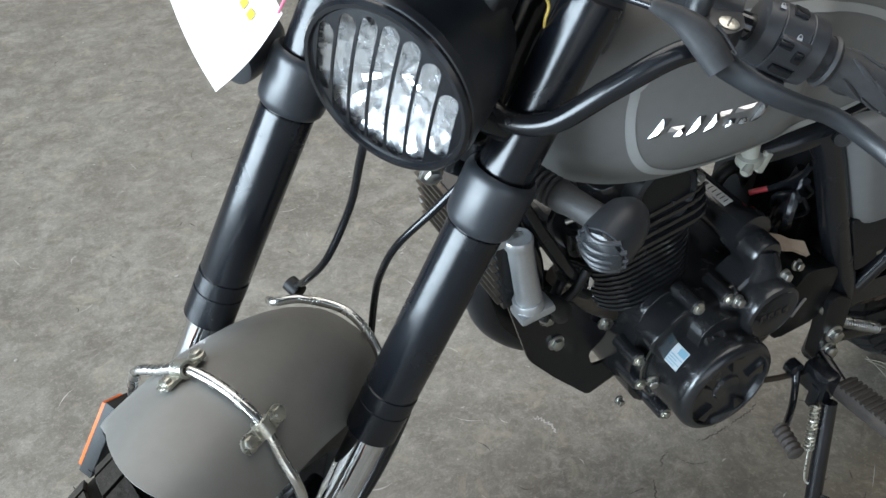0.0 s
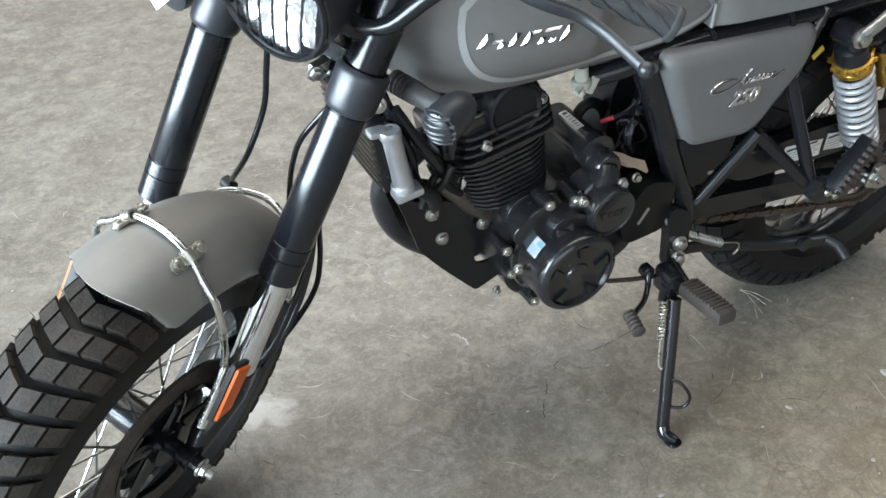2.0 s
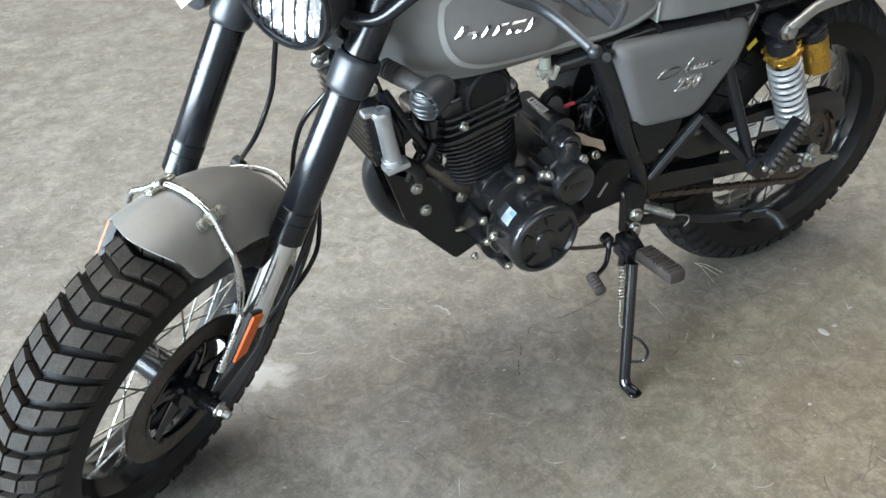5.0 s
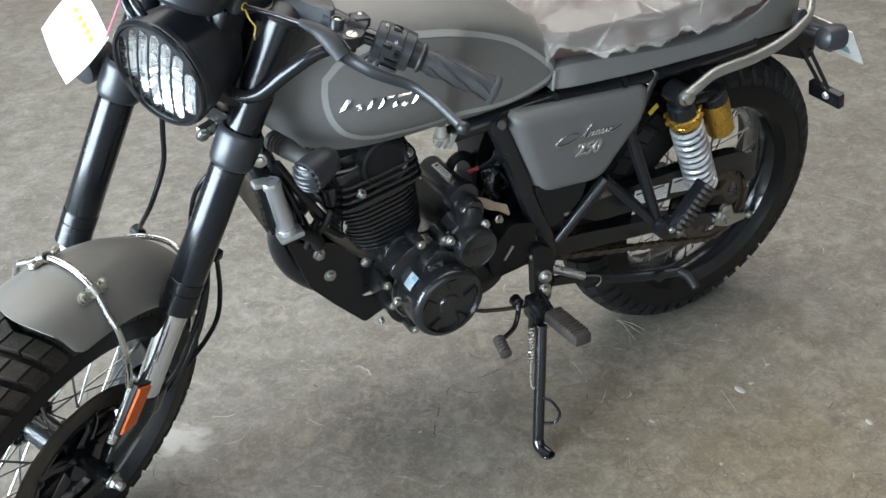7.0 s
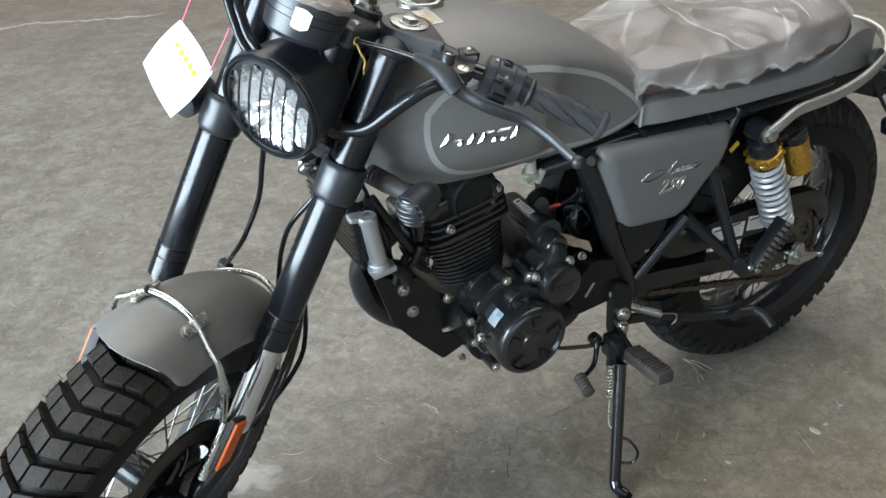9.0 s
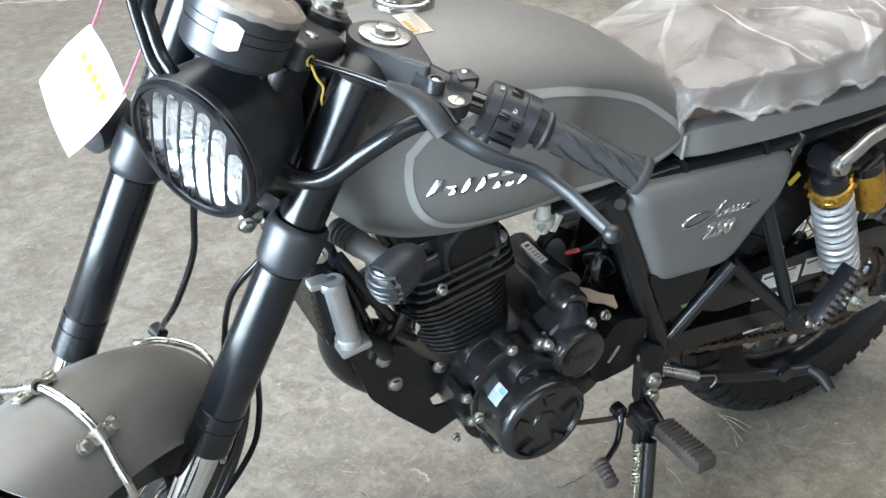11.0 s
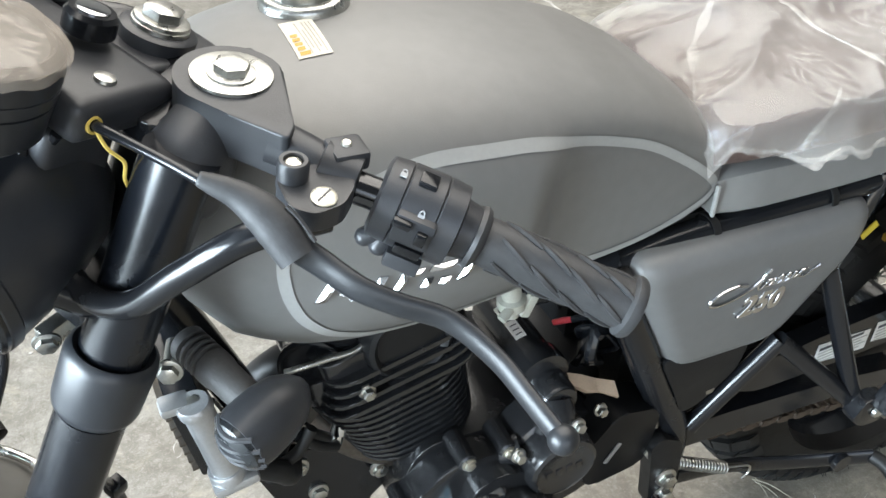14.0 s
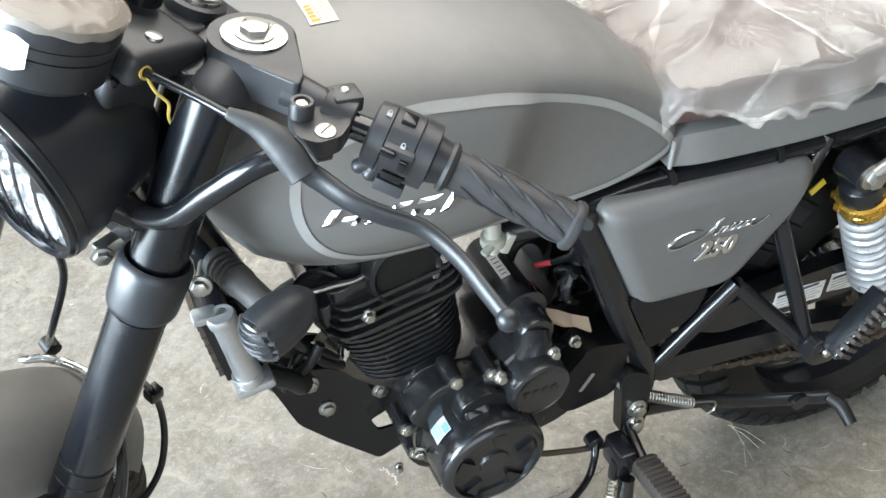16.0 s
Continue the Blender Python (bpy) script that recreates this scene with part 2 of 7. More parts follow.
def concrete_material():
    """Worn trowelled concrete: broad stains, swirling scuffs, dark flecks and pale crumbs."""
    m = bpy.data.materials.new("worn_concrete")
    m.use_nodes = True
    n, l = m.node_tree.nodes, m.node_tree.links
    b = n["Principled BSDF"]
    co = n.new("ShaderNodeTexCoord").outputs["Object"]

    def noisy(s, detail=5.0, rough=0.55, distort=0.0, stretch=(1, 1, 1), turn=0.0):
        mp = n.new("ShaderNodeMapping")
        mp.inputs["Scale"].default_value = stretch
        mp.inputs["Rotation"].default_value = (0, 0, turn)
        l.new(co, mp.inputs["Vector"])
        t = n.new("ShaderNodeTexNoise")
        for key, value in (("Scale", s), ("Detail", detail), ("Roughness", rough), ("Distortion", distort)):
            t.inputs[key].default_value = value
        l.new(mp.outputs[0], t.inputs["Vector"])
        return t.outputs["Fac"]

    def ramp(fac, lo, hi, a, c):
        r = n.new("ShaderNodeMapRange")
        r.inputs[1].default_value, r.inputs[2].default_value, r.inputs[3].default_value, r.inputs[4].default_value = lo, hi, a, c
        l.new(fac, r.inputs[0])
        return r.outputs[0]

    def mix(fac, a, c):
        x = n.new("ShaderNodeMix")
        x.data_type = "RGBA"
        for socket, value in ((x.inputs[0], fac), (x.inputs[6], a), (x.inputs[7], c)):
            if isinstance(value, tuple):
                socket.default_value = (*value, 1)
            else:
                l.new(value, socket)
        return x.outputs[2]

    c = mix(ramp(noisy(1.1, 6, 0.6, 0.6), 0.32, 0.68, 0, 1), (0.168, 0.156, 0.132), (0.258, 0.248, 0.219))
    c = mix(ramp(noisy(6, 8, 0.65, 1.2), 0.42, 0.62, 0, 0.8), c, (0.124, 0.111, 0.090))
    c = mix(ramp(noisy(3.3, 7, 0.6, 0.9), 0.52, 0.66, 0, 0.7), c, (0.104, 0.093, 0.076))
    c = mix(ramp(noisy(13, 9, 0.74, 1.2), 0.47, 0.60, 0, 0.85), c, (0.118, 0.103, 0.084))
    c = mix(ramp(noisy(24, 8, 0.72, 0.9), 0.50, 0.68, 0, 0.62), c, (0.300, 0.282, 0.250))
    c = mix(ramp(noisy(38, 8, 0.75, 1.4), 0.53, 0.66, 0, 0.72), c, (0.120, 0.110, 0.096))
    c = mix(ramp(noisy(2.3, 9, 0.7, 2.5, (0.7, 1.7, 1), 0.5), 0.54, 0.72, 0, 0.4), c, (0.318, 0.304, 0.278))
    c = mix(ramp(noisy(3.4, 9, 0.72, 3.0, (1.6, 0.7, 1), 0.3), 0.54, 0.72, 0, 0.4), c, (0.122, 0.113, 0.100))
    c = mix(ramp(noisy(9, 10, 0.76, 2.2), 0.53, 0.64, 0, 0.42), c, (0.310, 0.290, 0.258))
    c = mix(ramp(noisy(1.7, 8, 0.7, 1.6), 0.52, 0.62, 0, 0.45), c, (0.128, 0.112, 0.090))
    c = mix(ramp(noisy(70, 6, 0.7), 0.60, 0.72, 0, 0.40), c, (0.105, 0.095, 0.085))
    c = mix(ramp(noisy(42, 4, 0.6), 0.70, 0.76, 0, 0.7), c, (0.44, 0.42, 0.39))
    c = mix(ramp(noisy(110, 6, 0.75, 0.6), 0.52, 0.64, 0, 0.38), c, (0.345, 0.325, 0.292))
    c = mix(ramp(noisy(260, 4, 0.7), 0.42, 0.64, 0, 0.38), c, (0.095, 0.085, 0.074))
    # a reddish reflection painted into the floor colour, far across the hall
    far = n.new("ShaderNodeVectorMath")
    far.operation = "DOT_PRODUCT"
    far.inputs[1].default_value = (0.35, 0.94, 0.0)
    l.new(co, far.inputs[0])
    # strength of the painted reflection, broken up by noise
    worn = n.new("ShaderNodeMath")
    worn.operation = "MULTIPLY"
    l.new(ramp(far.outputs["Value"], 3.0, 4.4, 0.0, 0.75), worn.inputs[0]), l.new(ramp(noisy(2.0, 6, 0.65, 1.0), 0.35, 0.6, 0.3, 1.0), worn.inputs[1])
    c = mix(worn.outputs[0], c, (0.170, 0.125, 0.102))
    # a pale patch with a ragged edge beside the front wheel
    gap = n.new("ShaderNodeVectorMath")
    gap.operation = "DISTANCE"
    gap.inputs[1].default_value = (0.15, 0.14, 0.1)
    l.new(co, gap.inputs[0])
    near = n.new("ShaderNodeMath")
    near.operation = "MULTIPLY_ADD"
    near.inputs[1].default_value = 0.16
    l.new(noisy(9, 6, 0.6, 0.5), near.inputs[0]), l.new(gap.outputs["Value"], near.inputs[2])
    c = mix(ramp(near.outputs[0], 0.172, 0.190, 0.7, 0.0), c, (0.40, 0.385, 0.36))
    # faint hairline crazing
    web = n.new("ShaderNodeTexVoronoi")
    web.feature, web.inputs["Scale"].default_value = "DISTANCE_TO_EDGE", 11
    push = n.new("ShaderNodeVectorMath")
    push.operation = "MULTIPLY_ADD"
    push.inputs[1].default_value = (0.14, 0.14, 0.0)
    wave = n.new("ShaderNodeTexNoise")
    wave.inputs["Scale"].default_value, wave.inputs["Detail"].default_value = 9, 6
    l.new(co, wave.inputs["Vector"])
    l.new(wave.outputs["Color"], push.inputs[0]), l.new(co, push.inputs[2])
    l.new(push.outputs[0], web.inputs["Vector"])
    line = n.new("ShaderNodeMath")
    line.operation = "MULTIPLY"
    l.new(ramp(web.outputs["Distance"], 0.0, 0.035, 0.55, 0.0), line.inputs[0]), l.new(ramp(noisy(3.5, 4), 0.45, 0.62, 0, 1), line.inputs[1])
    c = mix(line.outputs[0], c, (0.105, 0.092, 0.078))
    # ochre stain and warmer light painted together beside the side stand, with crazing
    ochre_gap = n.new("ShaderNodeVectorMath")
    ochre_gap.operation = "DISTANCE"
    ochre_gap.inputs[1].default_value = (1.05, -0.55, 0.1)
    l.new(co, ochre_gap.inputs[0])
    spread = n.new("ShaderNodeMath")
    spread.operation = "MULTIPLY_ADD"
    spread.inputs[1].default_value = 0.9
    l.new(noisy(2.6, 8, 0.65, 1.2), spread.inputs[0]), l.new(ochre_gap.outputs["Value"], spread.inputs[2])
    warm_ochre = ramp(spread.outputs[0], 0.60, 1.25, 1.0, 0.0)
    tint = n.new("ShaderNodeMix")
    tint.data_type, tint.blend_type = "RGBA", "MULTIPLY"
    tint.inputs[7].default_value = (1.10, 0.99, 0.80, 1)
    l.new(warm_ochre, tint.inputs[0]), l.new(c, tint.inputs[6])
    c = tint.outputs[2]
    c = mix(ramp(noisy(15, 7, 0.7, 0.8), 0.54, 0.66, 0, 0.45), c, (0.29, 0.265, 0.205))
    craze = n.new("ShaderNodeTexVoronoi")
    craze.feature, craze.inputs["Scale"].default_value = "DISTANCE_TO_EDGE", 21
    l.new(push.outputs[0], craze.inputs["Vector"])
    thin = n.new("ShaderNodeMath")
    thin.operation = "MULTIPLY"
    l.new(ramp(craze.outputs["Distance"], 0.0, 0.05, 0.75, 0.0), thin.inputs[0])
    gate = n.new("ShaderNodeMath")
    gate.operation = "MULTIPLY"
    l.new(warm_ochre, gate.inputs[0]), l.new(ramp(noisy(5.5, 5, 0.6), 0.46, 0.60, 0, 1), gate.inputs[1]), l.new(gate.outputs[0], thin.inputs[1])
    c = mix(thin.outputs[0], c, (0.075, 0.066, 0.054))
    l.new(c, b.inputs["Base Color"])
    l.new(ramp(noisy(3, 6, 0.6, 1.0), 0.3, 0.7, 0.42, 0.72), b.inputs["Roughness"])
    t = n.new("ShaderNodeBump")
    t.inputs["Strength"].default_value, t.inputs["Distance"].default_value = 0.25, 0.002
    l.new(noisy(120, 6, 0.7), t.inputs["Height"])
    l.new(t.outputs["Normal"], b.inputs["Normal"])
    return m


REFLECTOR = material("bright_reflector", (0.74, 0.75, 0.765), 0.22, 0.85, 0.04, 30)
GLASS, FILM, CONCRETE = glass_material("clear_lens"), film_material("polythene_film", (0.55, 0.53, 0.50), 0.20, 0.46), concrete_material()
FOLD = film_material("doubled_film", (0.70, 0.69, 0.645), 0.10, 0.42)
DIALFILM = film_material("protective_film", (0.56, 0.50, 0.43), 0.16, 0.46)
PLASTER = material("dusty_plaster", (0.11, 0.102, 0.094), 0.8, 0.0, 0.2, 1.5, 0.3, 60)
ROOF = material("grey_sheet_metal", (0.075, 0.075, 0.077), 0.6, 0.2, 0.1, 1.2)
NECK = material("grey_ribbed_rubber", (0.060, 0.059, 0.058), 0.6, 0.0, 0.2, 14, 0.3, 400)

# ---- mesh helpers ----
def finish(name, bm, mat, matrix=None, sharp=38):
    if matrix is not None:
        bm.transform(matrix)
    bmesh.ops.remove_doubles(bm, verts=bm.verts, dist=1e-6)
    bmesh.ops.recalc_face_normals(bm, faces=bm.faces)
    limit = radians(sharp)
    for e in bm.edges:
        e.smooth = len(e.link_faces) == 2 and e.calc_face_angle(3.0) < limit
    for f in bm.faces:
        f.smooth = True
    me = bpy.data.meshes.new(name)
    bm.to_mesh(me)
    bm.free()
    me.materials.append(mat)
    return me


def part(name, bm, mat, parent, label="", matrix=None, sharp=38):
    ob = new(name, finish(name, bm, mat, matrix, sharp))
    ob.parent = parent
    if label:
        tagged(ob, label)
    return ob


def thing(name, bm, mat, label, category, matrix=None, kind="", sharp=38):
    return tagged(new(name, finish(name, bm, mat, matrix, sharp)), label, category, kind=kind)


def smooth_path(points, steps=6):
    """A Catmull-Rom curve through the points."""
    p = [Vector(q) for q in points]
    p = [2 * p[0] - p[1]] + p + [2 * p[-1] - p[-2]]
    out = []
    for i in range(1, len(p) - 2):
        for k in range(steps):
            t = k / steps
            out.append(0.5 * (2 * p[i] + (p[i + 1] - p[i - 1]) * t + (2 * p[i - 1] - 5 * p[i] + 4 * p[i + 1] - p[i + 2]) * t * t + (3 * p[i] - p[i - 1] - 3 * p[i + 1] + p[i + 2]) * t ** 3))
    out.append(p[-2])
    return out


def tube(bm, points, radius, sides=12, steps=6, flat=1.0, wide=None):
    """A rod along a curve; radius is one number or one per given point. flat squashes it along wide."""
    n = len(points)
    path = smooth_path(points, steps) if n > 2 and steps > 1 else [Vector(q) for q in points]
    radii = radius if isinstance(radius, (list, tuple)) else [radius] * n
    rings, side = [], None
    for i, q in enumerate(path):
        d = (path[min(i + 1, len(path) - 1)] - path[max(i - 1, 0)]).normalized()
        if side is None:
            side = d.orthogonal() if wide is None else Vector(wide)
        side = (side - d * side.dot(d)).normalized()
        other = d.cross(side)
        f = i / max(1, len(path) - 1) * (n - 1)
        k = min(int(f), n - 2)
        r = radii[k] + (radii[k + 1] - radii[k]) * (f - k)
        rings.append([bm.verts.new(q + side * (r * math.cos(2 * math.pi * j / sides)) + other * (r * flat * math.sin(2 * math.pi * j / sides))) for j in range(sides)])
    skin(bm, rings)
    return bm


def skin(bm, rings, caps=True, closed=False):
    m = len(rings[0])
    pairs = list(zip(rings, rings[1:])) + ([(rings[-1], rings[0])] if closed else [])
    for a, b in pairs:
        for j in range(m):
            bm.faces.new((a[j], a[(j + 1) % m], b[(j + 1) % m], b[j]))
    if caps and not closed:
        bm.faces.new(rings[0][::-1]), bm.faces.new(rings[-1])
    return bm


def frame_along(axis):
    return Vector(axis).to_track_quat("Z", "Y").to_matrix().to_4x4()


def lathe(bm, profile, origin=(0, 0, 0), axis=(0, 0, 1), sides=32):
    """Turns (distance along the axis, radius) round the axis."""
    m = Matrix.Translation(origin) @ frame_along(axis)
    rings = [[bm.verts.new(m @ Vector((r * math.cos(2 * math.pi * j / sides), r * math.sin(2 * math.pi * j / sides), s))) for j in range(sides)] for s, r in profile]
    return skin(bm, rings)


def ring(bm, profile, origin, axis, sides=48):
    """Turns a closed outline (distance along the axis, radius) into a ring."""
    m = Matrix.Translation(origin) @ frame_along(axis)
    rings = [[bm.verts.new(m @ Vector((r * math.cos(2 * math.pi * j / sides), r * math.sin(2 * math.pi * j / sides), s))) for s, r in profile] for j in range(sides)]
    return skin(bm, rings, closed=True)


def prism(bm, outline, y0, y1, bevel=0.0, segments=2, axis="y"):
    """An outline in x and z, given thickness from y0 to y1, with rounded edges."""
    place = (lambda a, c, y: (a, y, c)) if axis == "y" else ((lambda a, c, y: (y, a, c)) if axis == "x" else (lambda a, c, y: (a, c, y)))
    one = [bm.verts.new(place(a, c, y0)) for a, c in outline]
    two = [bm.verts.new(place(a, c, y1)) for a, c in outline]
    faces = [bm.faces.new(one), bm.faces.new(two[::-1])]
    k = len(outline)
    for i in range(k):
        faces.append(bm.faces.new((one[(i + 1) % k], one[i], two[i], two[(i + 1) % k])))
    if bevel:
        edges = {e for f in faces for e in f.edges}
        bmesh.ops.bevel(bm, geom=list(edges), offset=bevel, segments=segments, affect="EDGES", profile=0.6, clamp_overlap=True)
    return bm


def rounded(outline, radius, steps=4):
    """Rounds the corners of an outline."""
    out, k = [], len(outline)
    for i in range(k):
        a, b, c = (Vector(outline[j % k]) for j in (i - 1, i, i + 1))
        r = min(radius, (a - b).length * 0.45, (c - b).length * 0.45)
        p, q = b + (a - b).normalized() * r, b + (c - b).normalized() * r
        for s in range(steps + 1):
            t = s / steps
            out.append(tuple((1 - t) ** 2 * p + 2 * t * (1 - t) * b + t * t * q))
    return out


def box(bm, centre, size, bevel=0.003, turn=None, segments=2):
    m = Matrix.Translation(centre) @ (turn or Matrix()) @ Matrix.Diagonal((*size, 1))
    made = bmesh.ops.create_cube(bm, size=1.0, matrix=m)["verts"]
    if bevel:
        bmesh.ops.bevel(bm, geom=list({e for v in made for e in v.link_edges}), offset=bevel, segments=segments, affect="EDGES", profile=0.6, clamp_overlap=True)
    return bm


def bolt_head(bm, place, axis, r=0.007, h=0.006):
    """A flanged hexagon head."""
    m = Matrix.Translation(place) @ frame_along(axis)
    lathe(bm, [(0, r * 1.35), (h * 0.25, r * 1.35), (h * 0.35, r * 1.05)], place, axis, 16)
    rings = [[bm.verts.new(m @ Vector((q * math.cos(math.pi * j / 3), q * math.sin(math.pi * j / 3), s))) for j in range(6)] for s, q in ((h * 0.3, r), (h * 0.9, r), (h, r * 0.8))]
    return skin(bm, rings)


def loft(bm, sections, half=20):
    """Skins superellipse sections given as (x, y centre, z low, z high, half width, squareness)."""
    rings = []
    for x, yc, lo, hi, w, e in sections:
        some = []
        for j in range(2 * half):
            a = math.pi * j / half
            c, s = math.cos(a), math.sin(a)
            some.append(bm.verts.new((x, yc + w * math.copysign(abs(c) ** (2 / e), c), (lo + hi) / 2 + (hi - lo) / 2 * math.copysign(abs(s) ** (2 / e), s))))
        rings.append(some)
    return skin(bm, rings)


def helix(bm, a, b, radius, wire, turns, per=14, sides=6):
    a, b = Vector(a), Vector(b)
    m = frame_along(b - a)
    n = int(turns * per)
    pts = []
    for i in range(n + 1):
        t = 2 * math.pi * i / per
        pts.append(a + (b - a) * (i / n) + m.to_3x3() @ Vector((radius * math.cos(t), radius * math.sin(t), 0)))
    return tube(bm, pts, wire, sides, 1)


def fresh():
    return bmesh.new()


def slab(name, lo, hi, mat, label, category):
    bm = fresh()
    c = [(a + b) / 2 for a, b in zip(lo, hi)]
    box(bm, c, [b - a for a, b in zip(lo, hi)], 0)
    return thing(name, bm, mat, label, category, kind="structure")


slab("floor", (-8.2, -6.7, -0.2), (9.2, 8.2, 0.0), CONCRETE, "worn grey-brown trowelled concrete floor with stains and scuffs", "floor")
def ribbon(name, points, width, mat, label, category, z=0.0006):
    """A thin flat line lying on the floor."""
    bm = fresh()
    random.seed(len(points))
    p = smooth_path([(x, y, 0) for x, y in points], 10)
    left, right = [], []
    for i, q in enumerate(p):
        d = (p[min(i + 1, len(p) - 1)] - p[max(i - 1, 0)]).normalized()
        w = width * (0.4 + 0.6 * random.random()) * min(1.0, 0.25 + i / 6, 0.25 + (len(p) - 1 - i) / 6) / 2
        n = Vector((-d.y, d.x, 0))
        j = n * width * random.uniform(-0.6, 0.6)
        left.append(bm.verts.new(q + j + n * w + Vector((0, 0, z)))), right.append(bm.verts.new(q + j - n * w + Vector((0, 0, z))))
    for i in range(len(p) - 1):
        bm.faces.new((left[i], right[i], right[i + 1], left[i + 1]))
    return thing(name, bm, mat, label, category, kind="structure")


CRACK = material("dark_crack", (0.075, 0.064, 0.052), 0.9, 0.0, 0.3, 30)
CHALK = material("pale_scratch", (0.36, 0.345, 0.32), 0.8, 0.0, 0.25, 14)
for k, pts in enumerate(([(0.909, 0.006), (0.884, -0.004), (0.856, -0.008), (0.836, -0.012)], [(0.830, -0.012), (0.794, -0.016), (0.758, -0.014)], [(0.704, -0.008), (0.684, -0.016), (0.674, -0.030)], [(0.648, -0.042), (0.632, -0.068), (0.620, -0.078)], [(0.614, -0.087), (0.596, -0.114), (0.586, -0.133)])):
    ribbon("floor_crack_%d" % (k + 1), pts, 0.0032, CRACK, "hairline crack in the concrete floor", "crack")
# short scuffs and hair-thin scratches all over the floor
random.seed(33)
for mat, label, count, spread in ((CHALK, "short pale scuffs on the concrete", 260, 2.2), (CRACK, "short dark scratches on the concrete", 320, 2.0)):
    bm = fresh()
    for q in range(count):
        x, y, a = random.gauss(0.9, 1.1), random.gauss(0.2, 1.0), random.uniform(0, 2 * math.pi)
        ln, w = random.choice((0.012, 0.02, 0.03, 0.05)), random.uniform(0.0005, 0.0012)
        d, n, bend = Vector((math.cos(a), math.sin(a), 0)), Vector((-math.sin(a), math.cos(a), 0)), random.uniform(-0.25, 0.25) * ln
        rows = [(Vector((x, y, 0.0005)) + d * ln * (t - 0.5) + n * bend * (1 - (2 * t - 1) ** 2), w * (1 - abs(2 * t - 1)) + 0.0002) for t in (0, 0.25, 0.5, 0.75, 1)]
        left, right = [bm.verts.new(p + n * h) for p, h in rows], [bm.verts.new(p - n * h) for p, h in rows]
        for k in range(4):
            bm.faces.new((left[k], right[k], right[k + 1], left[k + 1]))
    thing("floor_scuffs", bm, mat, label, "scuffs", kind="stuff")
ribbon("floor_scratch_1", [(2.18, 1.85), (2.31, 1.84), (2.56, 1.845), (2.86, 1.866)], 0.02, CHALK, "pale scratch on the concrete floor", "scratch")
ribbon("floor_scratch_2", [(1.945, 1.58), (1.955, 1.76), (1.943, 1.92), (1.95, 2.2)], 0.014, CHALK, "pale scratch on the concrete floor", "scratch")
ribbon("floor_scratch_3", [(-0.25, 3.86), (0.15, 3.93), (0.30, 3.94), (0.54, 3.85), (0.75, 3.77), (0.93, 3.745)], 0.03, CHALK, "pale curved scratch on the concrete floor", "scratch")
ribbon("floor_scratch_4", [(0.545, 0.166), (0.558, 0.158), (0.567, 0.133), (0.565, 0.116)], 0.006, CHALK, "pale scratch on the concrete floor", "scratch")
# unseen roof and walls, added to close the hall round the door lights
slab("ceiling", (-8.2, -6.7, 5.2), (9.2, 8.2, 5.35), ROOF, "unseen grey sheet metal roof added over the hall", "ceiling")
slab("wall_east", (9.0, -6.7, 0.0), (9.2, 8.2, 5.2), PLASTER, "unseen plain dusty plastered wall added round the hall", "wall")
slab("wall_north", (-8.2, 8.0, 0.0), (9.0, 8.2, 5.2), PLASTER, "unseen plain dusty plastered wall added round the hall", "wall")


def wall_with_door(name, along, at, span, gap, thick=0.2, height=5.2, head=4.1):
    bm = fresh()
    for a, b, z0, z1 in ((span[0], gap[0], 0, height), (gap[1], span[1], 0, height), (gap[0], gap[1], head, height)):
        c, s = ((a + b) / 2, (z0 + z1) / 2), (b - a, z1 - z0)
        if along == "y":
            box(bm, (at, c[0], c[1]), (thick, s[0], s[1]), 0)
        else:
            box(bm, (c[0], at, c[1]), (s[0], thick, s[1]), 0)
    return thing(name, bm, PLASTER, "unseen plain plastered wall added with a wide open doorway", "wall", kind="structure")


wall_with_door("wall_west", "y", -8.1, (-6.7, 8.2), (-4.6, 3.4), head=4.7)
wall_with_door("wall_south", "x", -6.6, (-8.0, 9.0), (-4.3, 1.9))

# ---- the motorcycle: x runs back from the front, y to its right, z up; it leans on its side stand ----
moto = tagged(new("motorcycle"), "matte grey scrambler motorcycle leaning on its side stand, handlebar turned", "motorcycle")
moto.matrix_world = pose(0, 0, 0, 4.5, 0, 0)
HEAD = Vector((math.sin(radians(25)), 0, math.cos(radians(25))))
STEER = pose(-0.0524, 0.0405, 0.0327, 15.219, -1.002, 31.15)  # the turned front end
BARS = pose(-0.0852, -0.1015, 0.0170, -6.83, 3.87, -3.39)  # how the handlebar halves sit on the top yoke


def fork_x(z):
    return 0.173 + 0.414 * (z - 0.779)


FORK = Vector((0.414, 0, 1)).normalized()


def on_fork(z, y):
    return Vector((fork_x(z), y, z))


